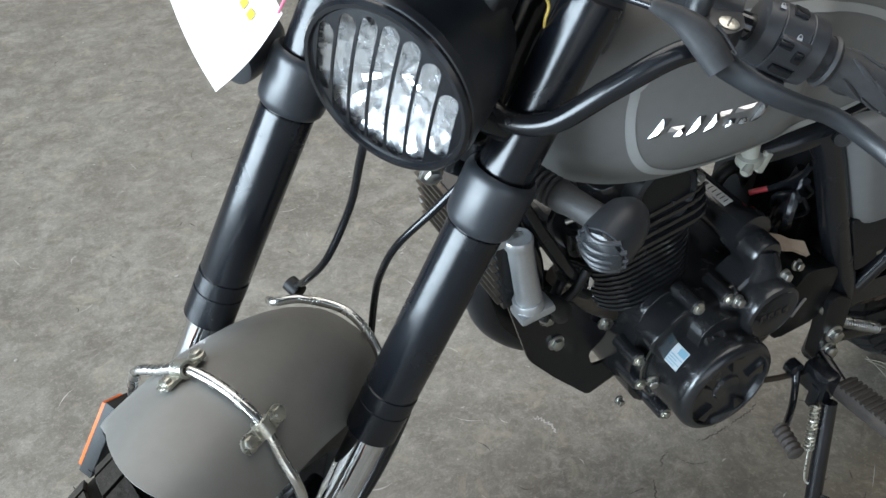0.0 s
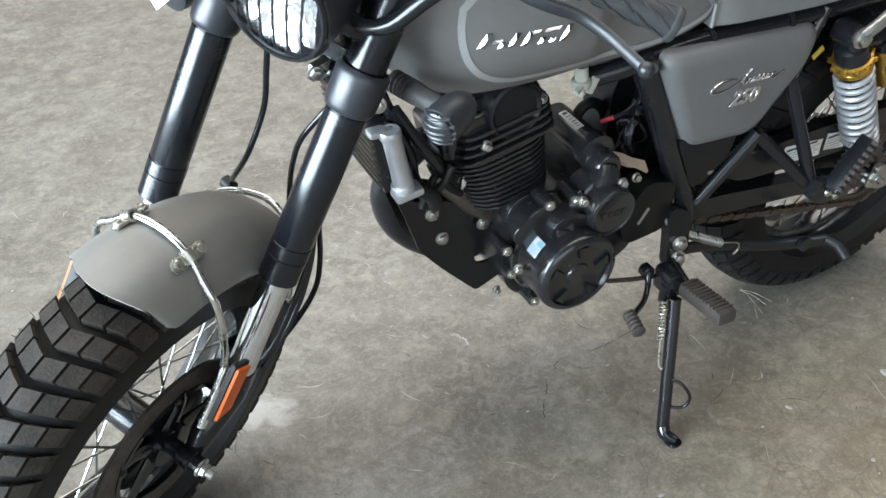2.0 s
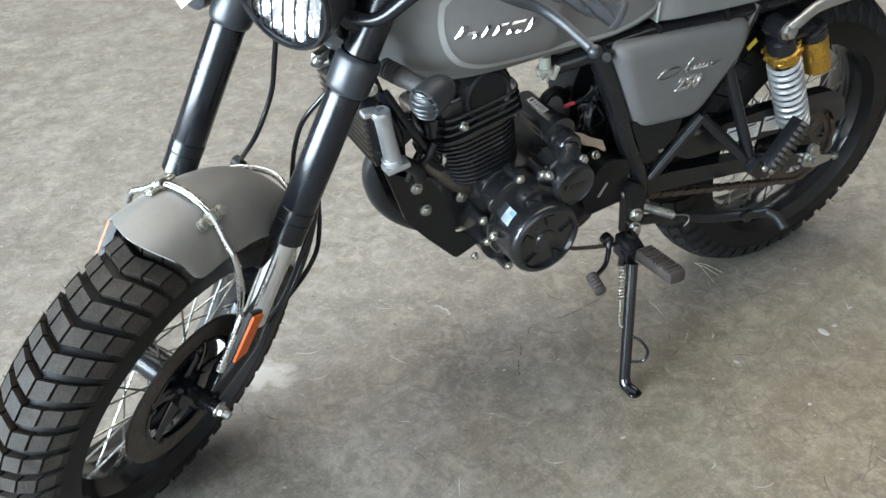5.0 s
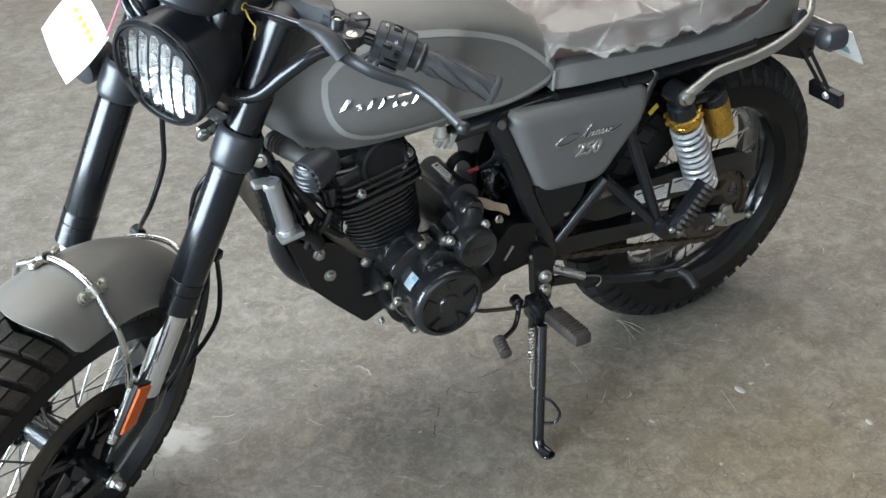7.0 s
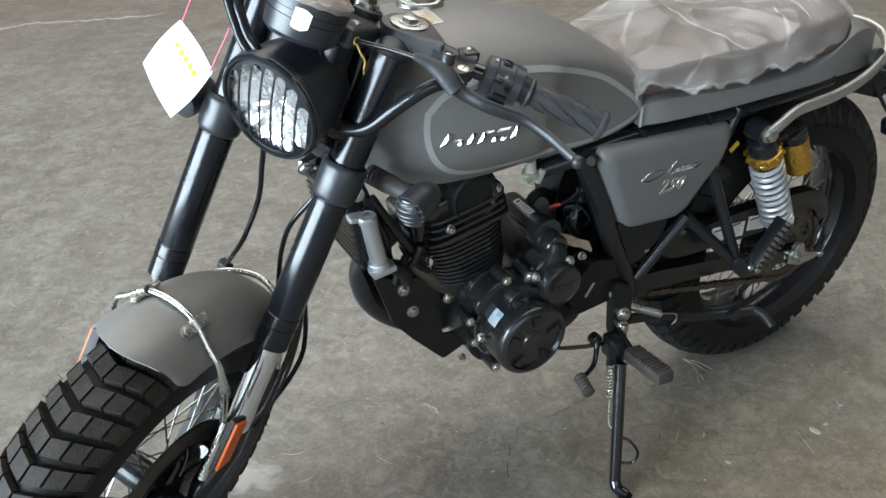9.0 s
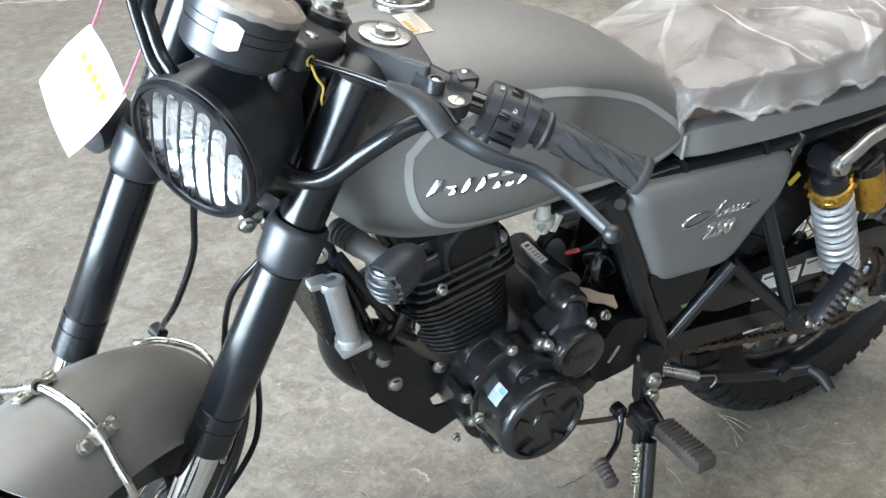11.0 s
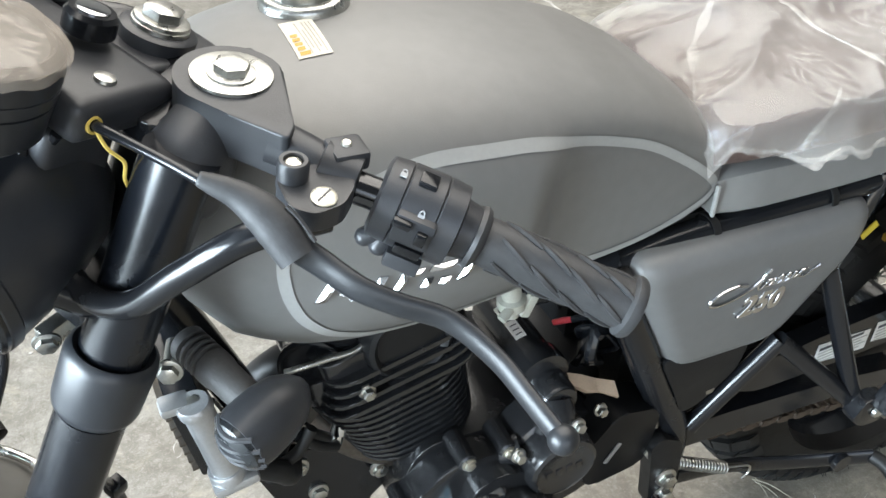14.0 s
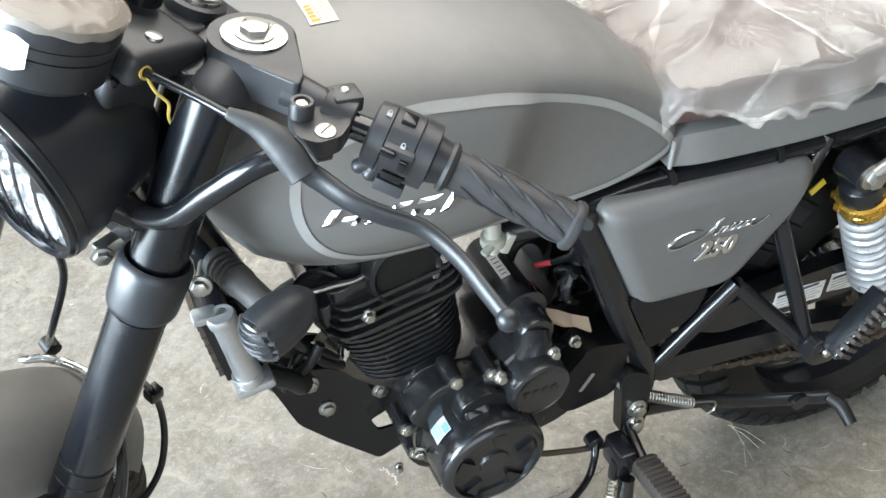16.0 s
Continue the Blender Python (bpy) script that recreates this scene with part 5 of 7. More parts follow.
# ---- engine ----
bm = fresh()
prism(bm, rounded([(0.508, 0.335), (0.505, 0.470), (0.530, 0.500), (0.640, 0.490), (0.745, 0.455), (0.775, 0.390), (0.760, 0.315), (0.640, 0.285), (0.540, 0.295)], 0.03), -0.085, 0.10, 0.010, 3)
case = part("crankcase", bm, ENGINE, moto, "satin black engine crankcase")
GEN = Vector((0.592, -0.004, 0.386))
bm = fresh()
lathe(bm, [(0.070, 0.080), (0.094, 0.078), (0.096, 0.073), (0.142, 0.0700), (0.147, 0.0705), (0.160, 0.0705), (0.166, 0.0680), (0.170, 0.0625), (0.1705, 0.058), (0.163, 0.0565), (0.163, 0.02), (0.166, 0.018), (0.167, 0.004)], GEN, (0, -1, 0), 56)
cover = part("generator_cover", bm, ENGINE, moto, "round satin black generator cover with star recess")
for i in range(5):
    a = 2 * math.pi * (i + 0.2) / 5
    bm = fresh()
    u, v = Vector((math.cos(a), 0, math.sin(a))), Vector((-math.sin(a), 0, math.cos(a)))
    base = GEN + Vector((0, -0.1625, 0))
    pts = [base + u * 0.030 - v * 0.002, base + u * 0.054 - v * 0.009, base + u * 0.055 + v * 0.011, base + u * 0.030 + v * 0.003]
    low = [bm.verts.new(p) for p in pts]
    high = [bm.verts.new(p * 0.9 + (pts[0] + pts[1] + pts[2] + pts[3]) * 0.025 + Vector((0, -0.006, 0))) for p in pts]
    bm.faces.new(high)
    for q in range(4):
        bm.faces.new((low[q], low[(q + 1) % 4], high[(q + 1) % 4], high[q]))
    part("star_rib", bm, GLOSS, cover, "", sharp=20)
bm = fresh()
ring(bm, [(0.0945, 0.0775), (0.0945, 0.0800), (0.0960, 0.0800), (0.0960, 0.0775)], GEN, (0, -1, 0), 56)
part("gasket", bm, STEEL, cover, "thin metal gasket edge")
# casting around the cover towards the sprocket
bm = fresh()
prism(bm, rounded([(0.495, 0.455), (0.540, 0.495), (0.600, 0.492), (0.660, 0.440), (0.668, 0.380), (0.56, 0.38)], 0.02), -0.118, -0.08, 0.008, 3)
part("case_shoulder", bm, ENGINE, moto)
bm = fresh()
prism(bm, rounded([(0.552, 0.448), (0.562, 0.476), (0.592, 0.484), (0.632, 0.466), (0.658, 0.424), (0.60, 0.408)], 0.014), -0.140, -0.114, 0.007, 3)
part("case_shoulder", bm, ENGINE, moto)
for p in ((0.503, -0.100, 0.414), (0.514, -0.100, 0.364), (0.560, -0.122, 0.497), (0.607, -0.122, 0.492), (0.548, -0.122, 0.310)):
    bm = fresh()
    lathe(bm, [(-0.04, 0.0115), (-0.002, 0.0105), (0, 0.0085)], p, (0, -1, 0), 20)
    lug = part("case_lug", bm, ENGINE, case)
    bm = fresh()
    bolt_head(bm, p, (0, -1, 0), 0.0060, 0.006)
    part("case_bolt", bm, ZINC, case, "small zinc case bolt")
bm = fresh()
lathe(bm, [(0, 0.016), (0.006, 0.016), (0.008, 0.013), (0.006, 0.012)], (0.579, -0.137, 0.455), (-0.1, -0.85, 0.5), 24)
box(bm, (0.5783, -0.1435, 0.4590), (0.014, 0.003, 0.003), 0.0008, Matrix.Rotation(radians(20), 4, "Y"))
part("inspection_plug", bm, ENGINE, moto)


def cover_patch(bm, a0, a1, s0, s1, r, n=8):
    g = [[bm.verts.new(GEN + Vector((r * math.cos(radians(a)), -s, r * math.sin(radians(a))))) for s in (s0, s1)] for a in [a0 + (a1 - a0) * i / n for i in range(n + 1)]]
    for i in range(n):
        bm.faces.new((g[i][0], g[i + 1][0], g[i + 1][1], g[i][1]))
    return bm


label = part("engine_label", cover_patch(fresh(), 130, 152, 0.110, 0.137, 0.0733), PALEBLUE, cover, "pale blue and white engine label")
part("label_emblem", cover_patch(fresh(), 131, 138, 0.123, 0.136, 0.0737, 4), BLUEINK, label)
for k in range(4):
    part("label_line", cover_patch(fresh(), 140.5 + 2.8 * k, 141.6 + 2.8 * k, 0.111, 0.136 - 0.006 * (k % 2), 0.0737, 2), BLUEINK, label)
# round sprocket cover with raised bars
SPR = Vector((0.659, -0.017, 0.469))
bm = fresh()
lathe(bm, [(0.06, 0.048), (0.100, 0.046), (0.103, 0.0425), (0.128, 0.0415), (0.134, 0.0395), (0.136, 0.035), (0.1345, 0.033), (0.1345, 0.01)], SPR, (0, -1, 0), 44)
sprocket = part("starter_cover", bm, ENGINE, moto, "round black starter cover with raised bars")
for k in range(4):
    bm = fresh()
    p = SPR + Vector((-0.018 + 0.012 * k, -0.1350, 0.0))
    box(bm, p, (0.008, 0.0016, 0.010), 0.0006, Matrix.Rotation(radians(-12), 4, "Y"))
    part("raised_bar", bm, GLOSS, sprocket)
bm = fresh()
tube(bm, [SPR + Vector((-0.038, -0.10, 0.015)), SPR + Vector((-0.060, -0.095, 0.012))], [0.018, 0.012], 14, 1)
part("cover_lug", bm, ENGINE, moto)
# starter motor with its end cap and label
A, B = Vector((0.672, 0.045, 0.532)), Vector((0.672, -0.120, 0.532))
bm = fresh()
lathe(bm, [(-0.008, 0.013), (-0.006, 0.022), (0.0, 0.0255), (0.098, 0.0255), (0.099, 0.030), (0.112, 0.031), (0.122, 0.030), (0.123, 0.025)], A, B - A, 36)
lathe(bm, [(0.115, 0.0255), (0.148, 0.0245), (0.152, 0.022), (0.153, 0.015)], A + Vector((0.002, 0, -0.014)), B - A, 36)
motor = part("starter_motor", bm, ENGINE, moto, "black starter motor with a paper label")
mm = Matrix.Translation(A) @ frame_along(B - A)


def motor_patch(bm, a0, a1, s0, s1, r, n=5):
    g = [[bm.verts.new(mm @ Vector((r * math.cos(radians(a)), r * math.sin(radians(a)), s))) for s in (s0, s1)] for a in [a0 + (a1 - a0) * i / n for i in range(n + 1)]]
    for i in range(n):
        bm.faces.new((g[i][0], g[i + 1][0], g[i + 1][1], g[i][1]))
    return bm


def facing(vec):
    q = mm.to_3x3().inverted() @ Vector(vec)
    return math.degrees(math.atan2(q.y, q.x))


LBL = facing((-0.25, 0, 0.97))
mlabel = part("motor_label", motor_patch(fresh(), LBL - 15, LBL + 15, 0.026, 0.080, 0.0261), PAPER, motor, "narrow white paper label")
for k, s in enumerate((0.031, 0.043, 0.051, 0.059, 0.066, 0.073)):
    part("label_line", motor_patch(fresh(), LBL - 9, LBL + 8, s, s + (0.006 if k == 0 else 0.0016), 0.0264, 2), INK, mlabel)
bm = fresh()
tube(bm, [(0.672, -0.095, 0.518), (0.668, -0.105, 0.505), (0.660, -0.112, 0.490)], [0.022, 0.026, 0.030], 20, 6)
part("starter_elbow", bm, ENGINE, moto)
# folded scrap of card tucked behind the starter
bm = fresh()
pts = [((0.700, -0.078, 0.528), (0.698, -0.090, 0.522), (0.702, -0.086, 0.511)), ((0.716, -0.082, 0.522), (0.714, -0.098, 0.513), (0.717, -0.094, 0.503)),
       ((0.734, -0.084, 0.510), (0.731, -0.097, 0.503), (0.736, -0.094, 0.495)), ((0.757, -0.090, 0.501), (0.754, -0.106, 0.492), (0.757, -0.100, 0.482))]
g = [[bm.verts.new(p) for p in row] for row in pts]
for a, b in zip(g, g[1:]):
    for k in (0, 1):
        bm.faces.new((a[k], b[k], b[k + 1], a[k + 1]))
bmesh.ops.solidify(bm, geom=bm.faces[:], thickness=0.0012)
scrap = part("card_scrap", bm, CREAM, moto, "folded scrap of cream card", sharp=15)

# cylinder with fins, tilted forward
CYL = Vector((0.530, 0.0, 0.475))
cm4 = Matrix.Translation(CYL) @ Matrix.Rotation(-math.atan(0.20), 4, "Y")
bm = fresh()
box(bm, (0.004, 0, 0.07), (0.118, 0.126, 0.16), 0.030, None, 4)
cyl = part("cylinder", bm, ENGINE, moto, "black finned engine cylinder", cm4)
for i in range(11):
    bm = fresh()
    z = 0.010 + 0.0097 * i
    fore, aft = -0.064 - 0.26 * (z - 0.014), 0.080 + 0.06 * (z - 0.014)
    prism(bm, rounded([(fore, -0.075), (aft, -0.075), (aft, 0.075), (fore, 0.075)], 0.060, 9), z - 0.0024, z + 0.0024, 0.0018, 2, axis="z")
    part("fin", bm, ENGINE, cyl, "", cm4)
bm = fresh()
prism(bm, rounded([(-0.070, -0.066), (0.080, -0.066), (0.080, 0.066), (-0.070, 0.066)], 0.026, 5), 0.112, 0.178, 0.008, 3, axis="z")
prism(bm, rounded([(-0.050, -0.052), (0.052, -0.052), (0.052, 0.052), (-0.050, 0.052)], 0.02), 0.176, 0.200, 0.008, 3, axis="z")
head = part("cylinder_head", bm, ENGINE, moto, "black cylinder head with a round cam cover", cm4)
for i in range(4):
    bm = fresh()
    z = 0.118 + 0.0125 * i
    prism(bm, rounded([(-0.079 + 0.004 * i, -0.083 + 0.002 * i), (0.088, -0.083 + 0.002 * i), (0.088, 0.074), (-0.079 + 0.004 * i, 0.074)], 0.030, 6), z - 0.0028, z + 0.0028, 0.0018, 2, axis="z")
    part("head_fin", bm, ENGINE, head, "", cm4)
bm = fresh()
lathe(bm, [(0.04, 0.047), (0.066, 0.0465), (0.074, 0.0440), (0.077, 0.0395), (0.0745, 0.0365), (0.0725, 0.0350), (0.0735, 0.024), (0.0742, 0.012), (0.0744, 0.002)], (0.520, 0, 0.642), (0, -1, 0.05), 44)
part("cam_cover", bm, CAMBLACK, head, "round black cam cover")
bm = fresh()
prism(bm, rounded([(-0.09, -0.05), (-0.062, -0.06), (-0.062, 0.06), (-0.09, 0.05)], 0.012), 0.120, 0.155, 0.005, 2, axis="z")
part("exhaust_flange", bm, ENGINE, head, "", cm4)
# exhaust header
bm = fresh()
tube(bm, [(0.445, 0.01, 0.585), (0.415, 0.03, 0.560), (0.386, 0.052, 0.510), (0.374, 0.064, 0.455), (0.394, 0.066, 0.392), (0.450, 0.066, 0.336), (0.530, 0.07, 0.300), (0.650, 0.085, 0.285), (0.810, 0.12, 0.29)], [0.020, 0.023, 0.025, 0.026, 0.026, 0.026, 0.025, 0.025, 0.025], 22, 8)
part("exhaust_pipe", bm, MATTE, moto, "fat matte black exhaust pipe")
bm = fresh()
tube(bm, [(0.512, -0.030, 0.440), (0.484, -0.030, 0.462), (0.455, -0.024, 0.490), (0.430, -0.010, 0.520)], 0.017, 18, 4)
part("exhaust_stub", bm, DISC, moto, "heat-tinted exhaust stub")

# horn on a bracket ahead of the cylinder
bm = fresh()
HORN, HORNAXIS = Vector((0.432, -0.040, 0.615)), Vector((-0.55, -0.80, 0.15)).normalized()
lathe(bm, [(-0.020, 0.020), (-0.008, 0.034), (0.0, 0.0365), (0.003, 0.0365), (0.004, 0.033), (0.002, 0.030), (0.003, 0.014), (0.007, 0.012), (0.008, 0.004)], HORN, HORNAXIS, 40)
horn = part("horn", bm, SATIN, moto, "round black horn")
bm = fresh()
tube(bm, [HORN + Vector((0.008, 0.012, 0.0)), (0.420, -0.015, 0.66), (0.400, 0.0, 0.70)], 0.007, 10, 4, 0.35, (1, 0, 0))
part("horn_bracket", bm, SATIN, horn)

# front engine plate (and its twin on the other side)
for y0, y1 in ((-0.034, -0.029), (0.029, 0.034)):
    bm = fresh()
    prism(bm, rounded([(0.338, 0.548), (0.372, 0.508), (0.428, 0.492), (0.500, 0.447), (0.503, 0.398), (0.478, 0.375), (0.488, 0.345), (0.515, 0.345), (0.545, 0.312), (0.488, 0.288), (0.425, 0.358), (0.385, 0.408)], 0.008, 3), y0, y1, 0.0012, 1)
    part("engine_plate", bm, SATIN, moto, "black steel engine plate")
for p, r in (((0.405, -0.034, 0.475), 0.0085), ((0.423, -0.034, 0.423), 0.0085), ((0.492, -0.040, 0.433), 0.0085), ((0.540, -0.044, 0.318), 0.0075)):
    bm = fresh()
    bolt_head(bm, p, (0, -1, 0), r, 0.009)
    part("plate_bolt", bm, STEEL, moto)
for p, ax, r in (((0.619, -0.060, 0.470), (0, -0.4, 1), 0.0065), ((0.613, -0.130, 0.493), (0, -1, 0.2), 0.0065), ((0.560, -0.100, 0.462), (0, -0.7, 0.7), 0.0065), ((0.471, -0.076, 0.604), (0, -1, 0), 0.0065), ((0.684, -0.130, 0.505), (0, -1, 0.2), 0.0065), ((0.565, -0.068, 0.652), (0, -0.8, 0.6), 0.0065),
                 ((0.5125, -0.120, 0.392), (-0.3, -1, 0), 0.0065), ((0.545, -0.090, 0.330), (0, -1, -0.2), 0.006), ((0.725, -0.112, 0.492), (0, -1, 0.2), 0.006), ((0.495, -0.086, 0.330), (0, -1, 0), 0.005)):
    bm = fresh()
    bolt_head(bm, p, ax, r, 0.010)
    part("engine_bolt", bm, STEEL, moto)

# oil cooler ahead of the frame, with its silver end tank
bm = fresh()
box(bm, (0.312, 0.0, 0.632), (0.028, 0.18, 0.10), 0.002, Matrix.Rotation(radians(-9), 4, "Y"))
cooler = part("oil_cooler", bm, SATIN, moto, "black oil cooler core with fins")
for i in range(8):
    bm = fresh()
    z = 0.593 + 0.012 * i
    box(bm, (0.310 - (z - 0.635) * 0.16, 0.0, z), (0.036, 0.176, 0.0026), 0.0006, Matrix.Rotation(radians(-9), 4, "Y"))
    part("cooler_fin", bm, DISC, cooler)
for sgn in (-1, 1):
    bm = fresh()
    tube(bm, [(0.312, 0.099 * sgn, 0.684), (0.320, 0.102 * sgn, 0.638), (0.328, 0.105 * sgn, 0.594)], [0.0135, 0.0135, 0.0145], 20, 4)
    lathe(bm, [(0, 0.0150), (0.008, 0.0155), (0.011, 0.0135)], (0.3125, 0.099 * sgn, 0.676), (-0.15, 0, 1), 24)
    box(bm, (0.297, 0.090 * sgn, 0.682), (0.026, 0.020, 0.010), 0.004)
    box(bm, (0.331, 0.107 * sgn, 0.587), (0.042, 0.028, 0.012), 0.005, Matrix.Rotation(radians(-9), 4, "Y"))
    lathe(bm, [(0, 0.0165), (0.010, 0.0165), (0.012, 0.015)], (0.327, 0.105 * sgn, 0.591), (-0.2, 0, 1), 24)
    tank_end = part("cooler_end_tank", bm, ALU, moto, "cast silver oil cooler end tank")
    bm = fresh()
    lathe(bm, [(0, 0.0085), (0.002, 0.0085), (0.0025, 0.006)], (0.3115, 0.099 * sgn, 0.6845), (-0.15, -0.1, 1), 18)
    part("tank_plug", bm, STEEL, tank_end)
for p in ((0.285, -0.088, 0.742), (0.300, -0.090, 0.722)):
    bm = fresh()
    bolt_head(bm, p, (-0.35, -0.9, 0.1), 0.0085, 0.010)
    tube(bm, [p, (p[0] + 0.01, p[1] + 0.03, p[2])], 0.006, 10, 1)
    part("bracket_bolt", bm, STEEL, moto)
# rubber oil hoses and loom beside the down tube
for pts, r, mat in (([(0.345, -0.098, 0.585), (0.372, -0.098, 0.562), (0.385, -0.085, 0.535), (0.392, -0.06, 0.52)], 0.0115, RUBBER),
                    ([(0.330, -0.075, 0.70), (0.352, -0.082, 0.66), (0.375, -0.088, 0.62), (0.40, -0.08, 0.58), (0.41, -0.06, 0.56)], 0.008, SATIN),
                    ([(0.318, -0.06, 0.72), (0.335, -0.068, 0.67), (0.352, -0.075, 0.62), (0.36, -0.07, 0.57)], 0.0075, SATIN),
                    ([(0.41, -0.09, 0.595), (0.395, -0.092, 0.572), (0.378, -0.088, 0.556)], 0.006, RUBBER)):
    bm = fresh()
    tube(bm, pts, r, 12, 6)
    part("engine_hose", bm, mat, moto)
bm = fresh()
tube(bm, [(0.400, -0.055, 0.640), (0.415, -0.060, 0.645), (0.440, -0.060, 0.645), (0.471, -0.060, 0.646), (0.500, -0.050, 0.660)], 0.0030, 10, 5)
part("throttle_cable", bm, STEEL, moto, "bright braided cable")
for pts in ([(0.385, -0.070, 0.594), (0.392, -0.072, 0.578), (0.402, -0.070, 0.566), (0.418, -0.068, 0.542), (0.440, -0.060, 0.520)], [(0.366, -0.080, 0.530), (0.378, -0.078, 0.556), (0.393, -0.072, 0.573), (0.412, -0.066, 0.560), (0.432, -0.060, 0.536)]):
    bm = fresh()
    tube(bm, pts, 0.0062, 12, 5)
    hose = part("engine_hose", bm, RUBBER, moto)
    bm = fresh()
    lathe(bm, [(0, 0.0070), (0.002, 0.0085), (0.010, 0.0085), (0.012, 0.0070)], pts[2], Vector(pts[3]) - Vector(pts[2]), 14)
    part("hose_clip", bm, STEEL, hose)
bm = fresh()
lathe(bm, [(-0.026, 0.0065), (-0.010, 0.0065), (-0.009, 0.0095), (0.004, 0.0095), (0.005, 0.0070), (0.022, 0.0070)], (0.450, -0.048, 0.535), (0.25, 0.05, 1), 18)
part("hose_fitting", bm, CHROME, moto)

# frame: down tube, backbone, seat rails and rear loops
def rod(name, pts, r, mat=SATIN, label="", steps=6):
    bm = fresh()
    tube(bm, pts, r, 16, steps)
    return part(name, bm, mat, moto, label)


rod("down_tube", [(0.285, -0.01, 0.80), (0.335, 0, 0.66), (0.375, 0, 0.54), (0.41, 0, 0.45)], 0.021)
rod("backbone_tube", [(0.29, -0.01, 0.82), (0.45, 0, 0.79), (0.65, 0, 0.75), (0.80, 0, 0.72)], 0.022)
for sgn in (-1, 1):
    rod("seat_rail", [(0.62, 0.075 * sgn, 0.668), (0.69, 0.098 * sgn, 0.688), (0.83, 0.102 * sgn, 0.700), (1.08, 0.108 * sgn, 0.705), (1.30, 0.10 * sgn, 0.715)], 0.0155)
    rod("main_tube", [(0.705, 0.100 * sgn, 0.700), (0.735, 0.102 * sgn, 0.645), (0.800, 0.104 * sgn, 0.495), (0.842, 0.104 * sgn, 0.405), (0.848, 0.104 * sgn, 0.330), (0.845, 0.104 * sgn, 0.262)], 0.0195)
    rod("loop_tube", [(0.862, 0.114 * sgn, 0.398), (0.955, 0.127 * sgn, 0.517)], 0.0115, SATIN)
    rod("loop_tube", [(0.952, 0.127 * sgn, 0.517), (1.078, 0.172 * sgn, 0.390)], 0.0115)
    rod("loop_tube", [(1.004, 0.120 * sgn, 0.602), (1.070, 0.170 * sgn, 0.396)], 0.0115)
    rod("loop_tube", [(1.050, 0.112 * sgn, 0.712), (1.002, 0.118 * sgn, 0.60)], 0.0125, GLOSS)
    for x in (0.83, 0.975):
        bm = fresh()
        ring(bm, [(-0.004, 0.0155), (-0.004, 0.0175), (0.004, 0.0175), (0.004, 0.0155)], (x, (0.102 + 0.006 * (x > 0.9)) * sgn, 0.7005 if x < 0.9 else 0.703), (1, 0, 0.02), 24)
        part("cable_tie", bm, RUBBER, moto)
# plates and bolts round the foot-rest
bm = fresh()
prism(bm, rounded([(0.798, 0.402), (0.814, 0.412), (0.846, 0.392), (0.852, 0.300), (0.838, 0.272), (0.812, 0.282), (0.806, 0.34)], 0.012), -0.128, -0.108, 0.004, 2)
part("pivot_plate", bm, CAMBLACK, moto)
for p in ((0.808, -0.110, 0.383), (0.830, -0.128, 0.334), (0.832, -0.128, 0.301)):
    bm = fresh()
    bolt_head(bm, p, (-0.1, -1, 0.1), 0.0105, 0.013)
    part("frame_bolt", bm, STEEL, moto)
for p in ((0.873, -0.114, 0.464), (0.942, -0.100, 0.450)):
    bm = fresh()
    bolt_head(bm, p, (0, -1, 0.1), 0.0085, 0.008)
    part("frame_bolt", bm, STEEL, moto)
# dark box and airbox behind the engine
bm = fresh()
prism(bm, rounded([(0.80, 0.53), (0.80, 0.64), (0.96, 0.66), (0.98, 0.54), (0.90, 0.45), (0.84, 0.43)], 0.03), -0.080, 0.08, 0.01, 3)
part("airbox", bm, CAMBLACK, moto, "matte black airbox behind the side cover")
bm = fresh()
prism(bm, rounded([(0.752, 0.42), (0.756, 0.57), (0.775, 0.62), (0.83, 0.62), (0.83, 0.42)], 0.012), 0.01, 0.085, 0.006, 2)
prism(bm, rounded([(0.690, 0.40), (0.695, 0.475), (0.775, 0.485), (0.79, 0.40)], 0.012), -0.03, 0.085, 0.006, 2)
part("battery_box", bm, CAMBLACK, moto, "matte black battery box")
bm = fresh()
prism(bm, rounded([(0.795, 0.36), (0.800, 0.50), (0.900, 0.58), (0.935, 0.50), (0.920, 0.34), (0.860, 0.30)], 0.02), -0.045, 0.06, 0.006, 2)
part("inner_mudguard", bm, CAMBLACK, moto, "matte black inner mudguard")
bm = fresh()
prism(bm, rounded([(0.70, 0.415), (0.75, 0.475), (0.81, 0.46), (0.80, 0.37), (0.72, 0.36)], 0.015), -0.118, -0.07, 0.006, 2)
part("sprocket_cover", bm, CAMBLACK, moto)
# thin slanted silver strip on the sprocket cover
bm = fresh()
box(bm, (0.748, -0.1195, 0.412), (0.006, 0.002, 0.032), 0.0008, Matrix.Rotation(radians(32), 4, "Y"))
part("cover_scratch_strip", bm, ALU, moto)

# intake rubber, fuel tap, wires between tank and engine
bm = fresh()
tube(bm, [(0.700, 0.03, 0.50), (0.704, 0.03, 0.530), (0.714, 0.03, 0.546), (0.732, 0.03, 0.550), (0.752, 0.03, 0.536), (0.764, 0.03, 0.510), (0.768, 0.03, 0.480)], 0.0095, 14, 6)
part("intake_rubber", bm, RUBBER, moto, "arched black intake rubber")
bm = fresh()
lathe(bm, [(0, 0.009), (0.020, 0.010), (0.022, 0.0145), (0.032, 0.0145), (0.034, 0.008), (0.046, 0.007)], (0.614, -0.090, 0.702), (0.08, 0.02, -1), 22)
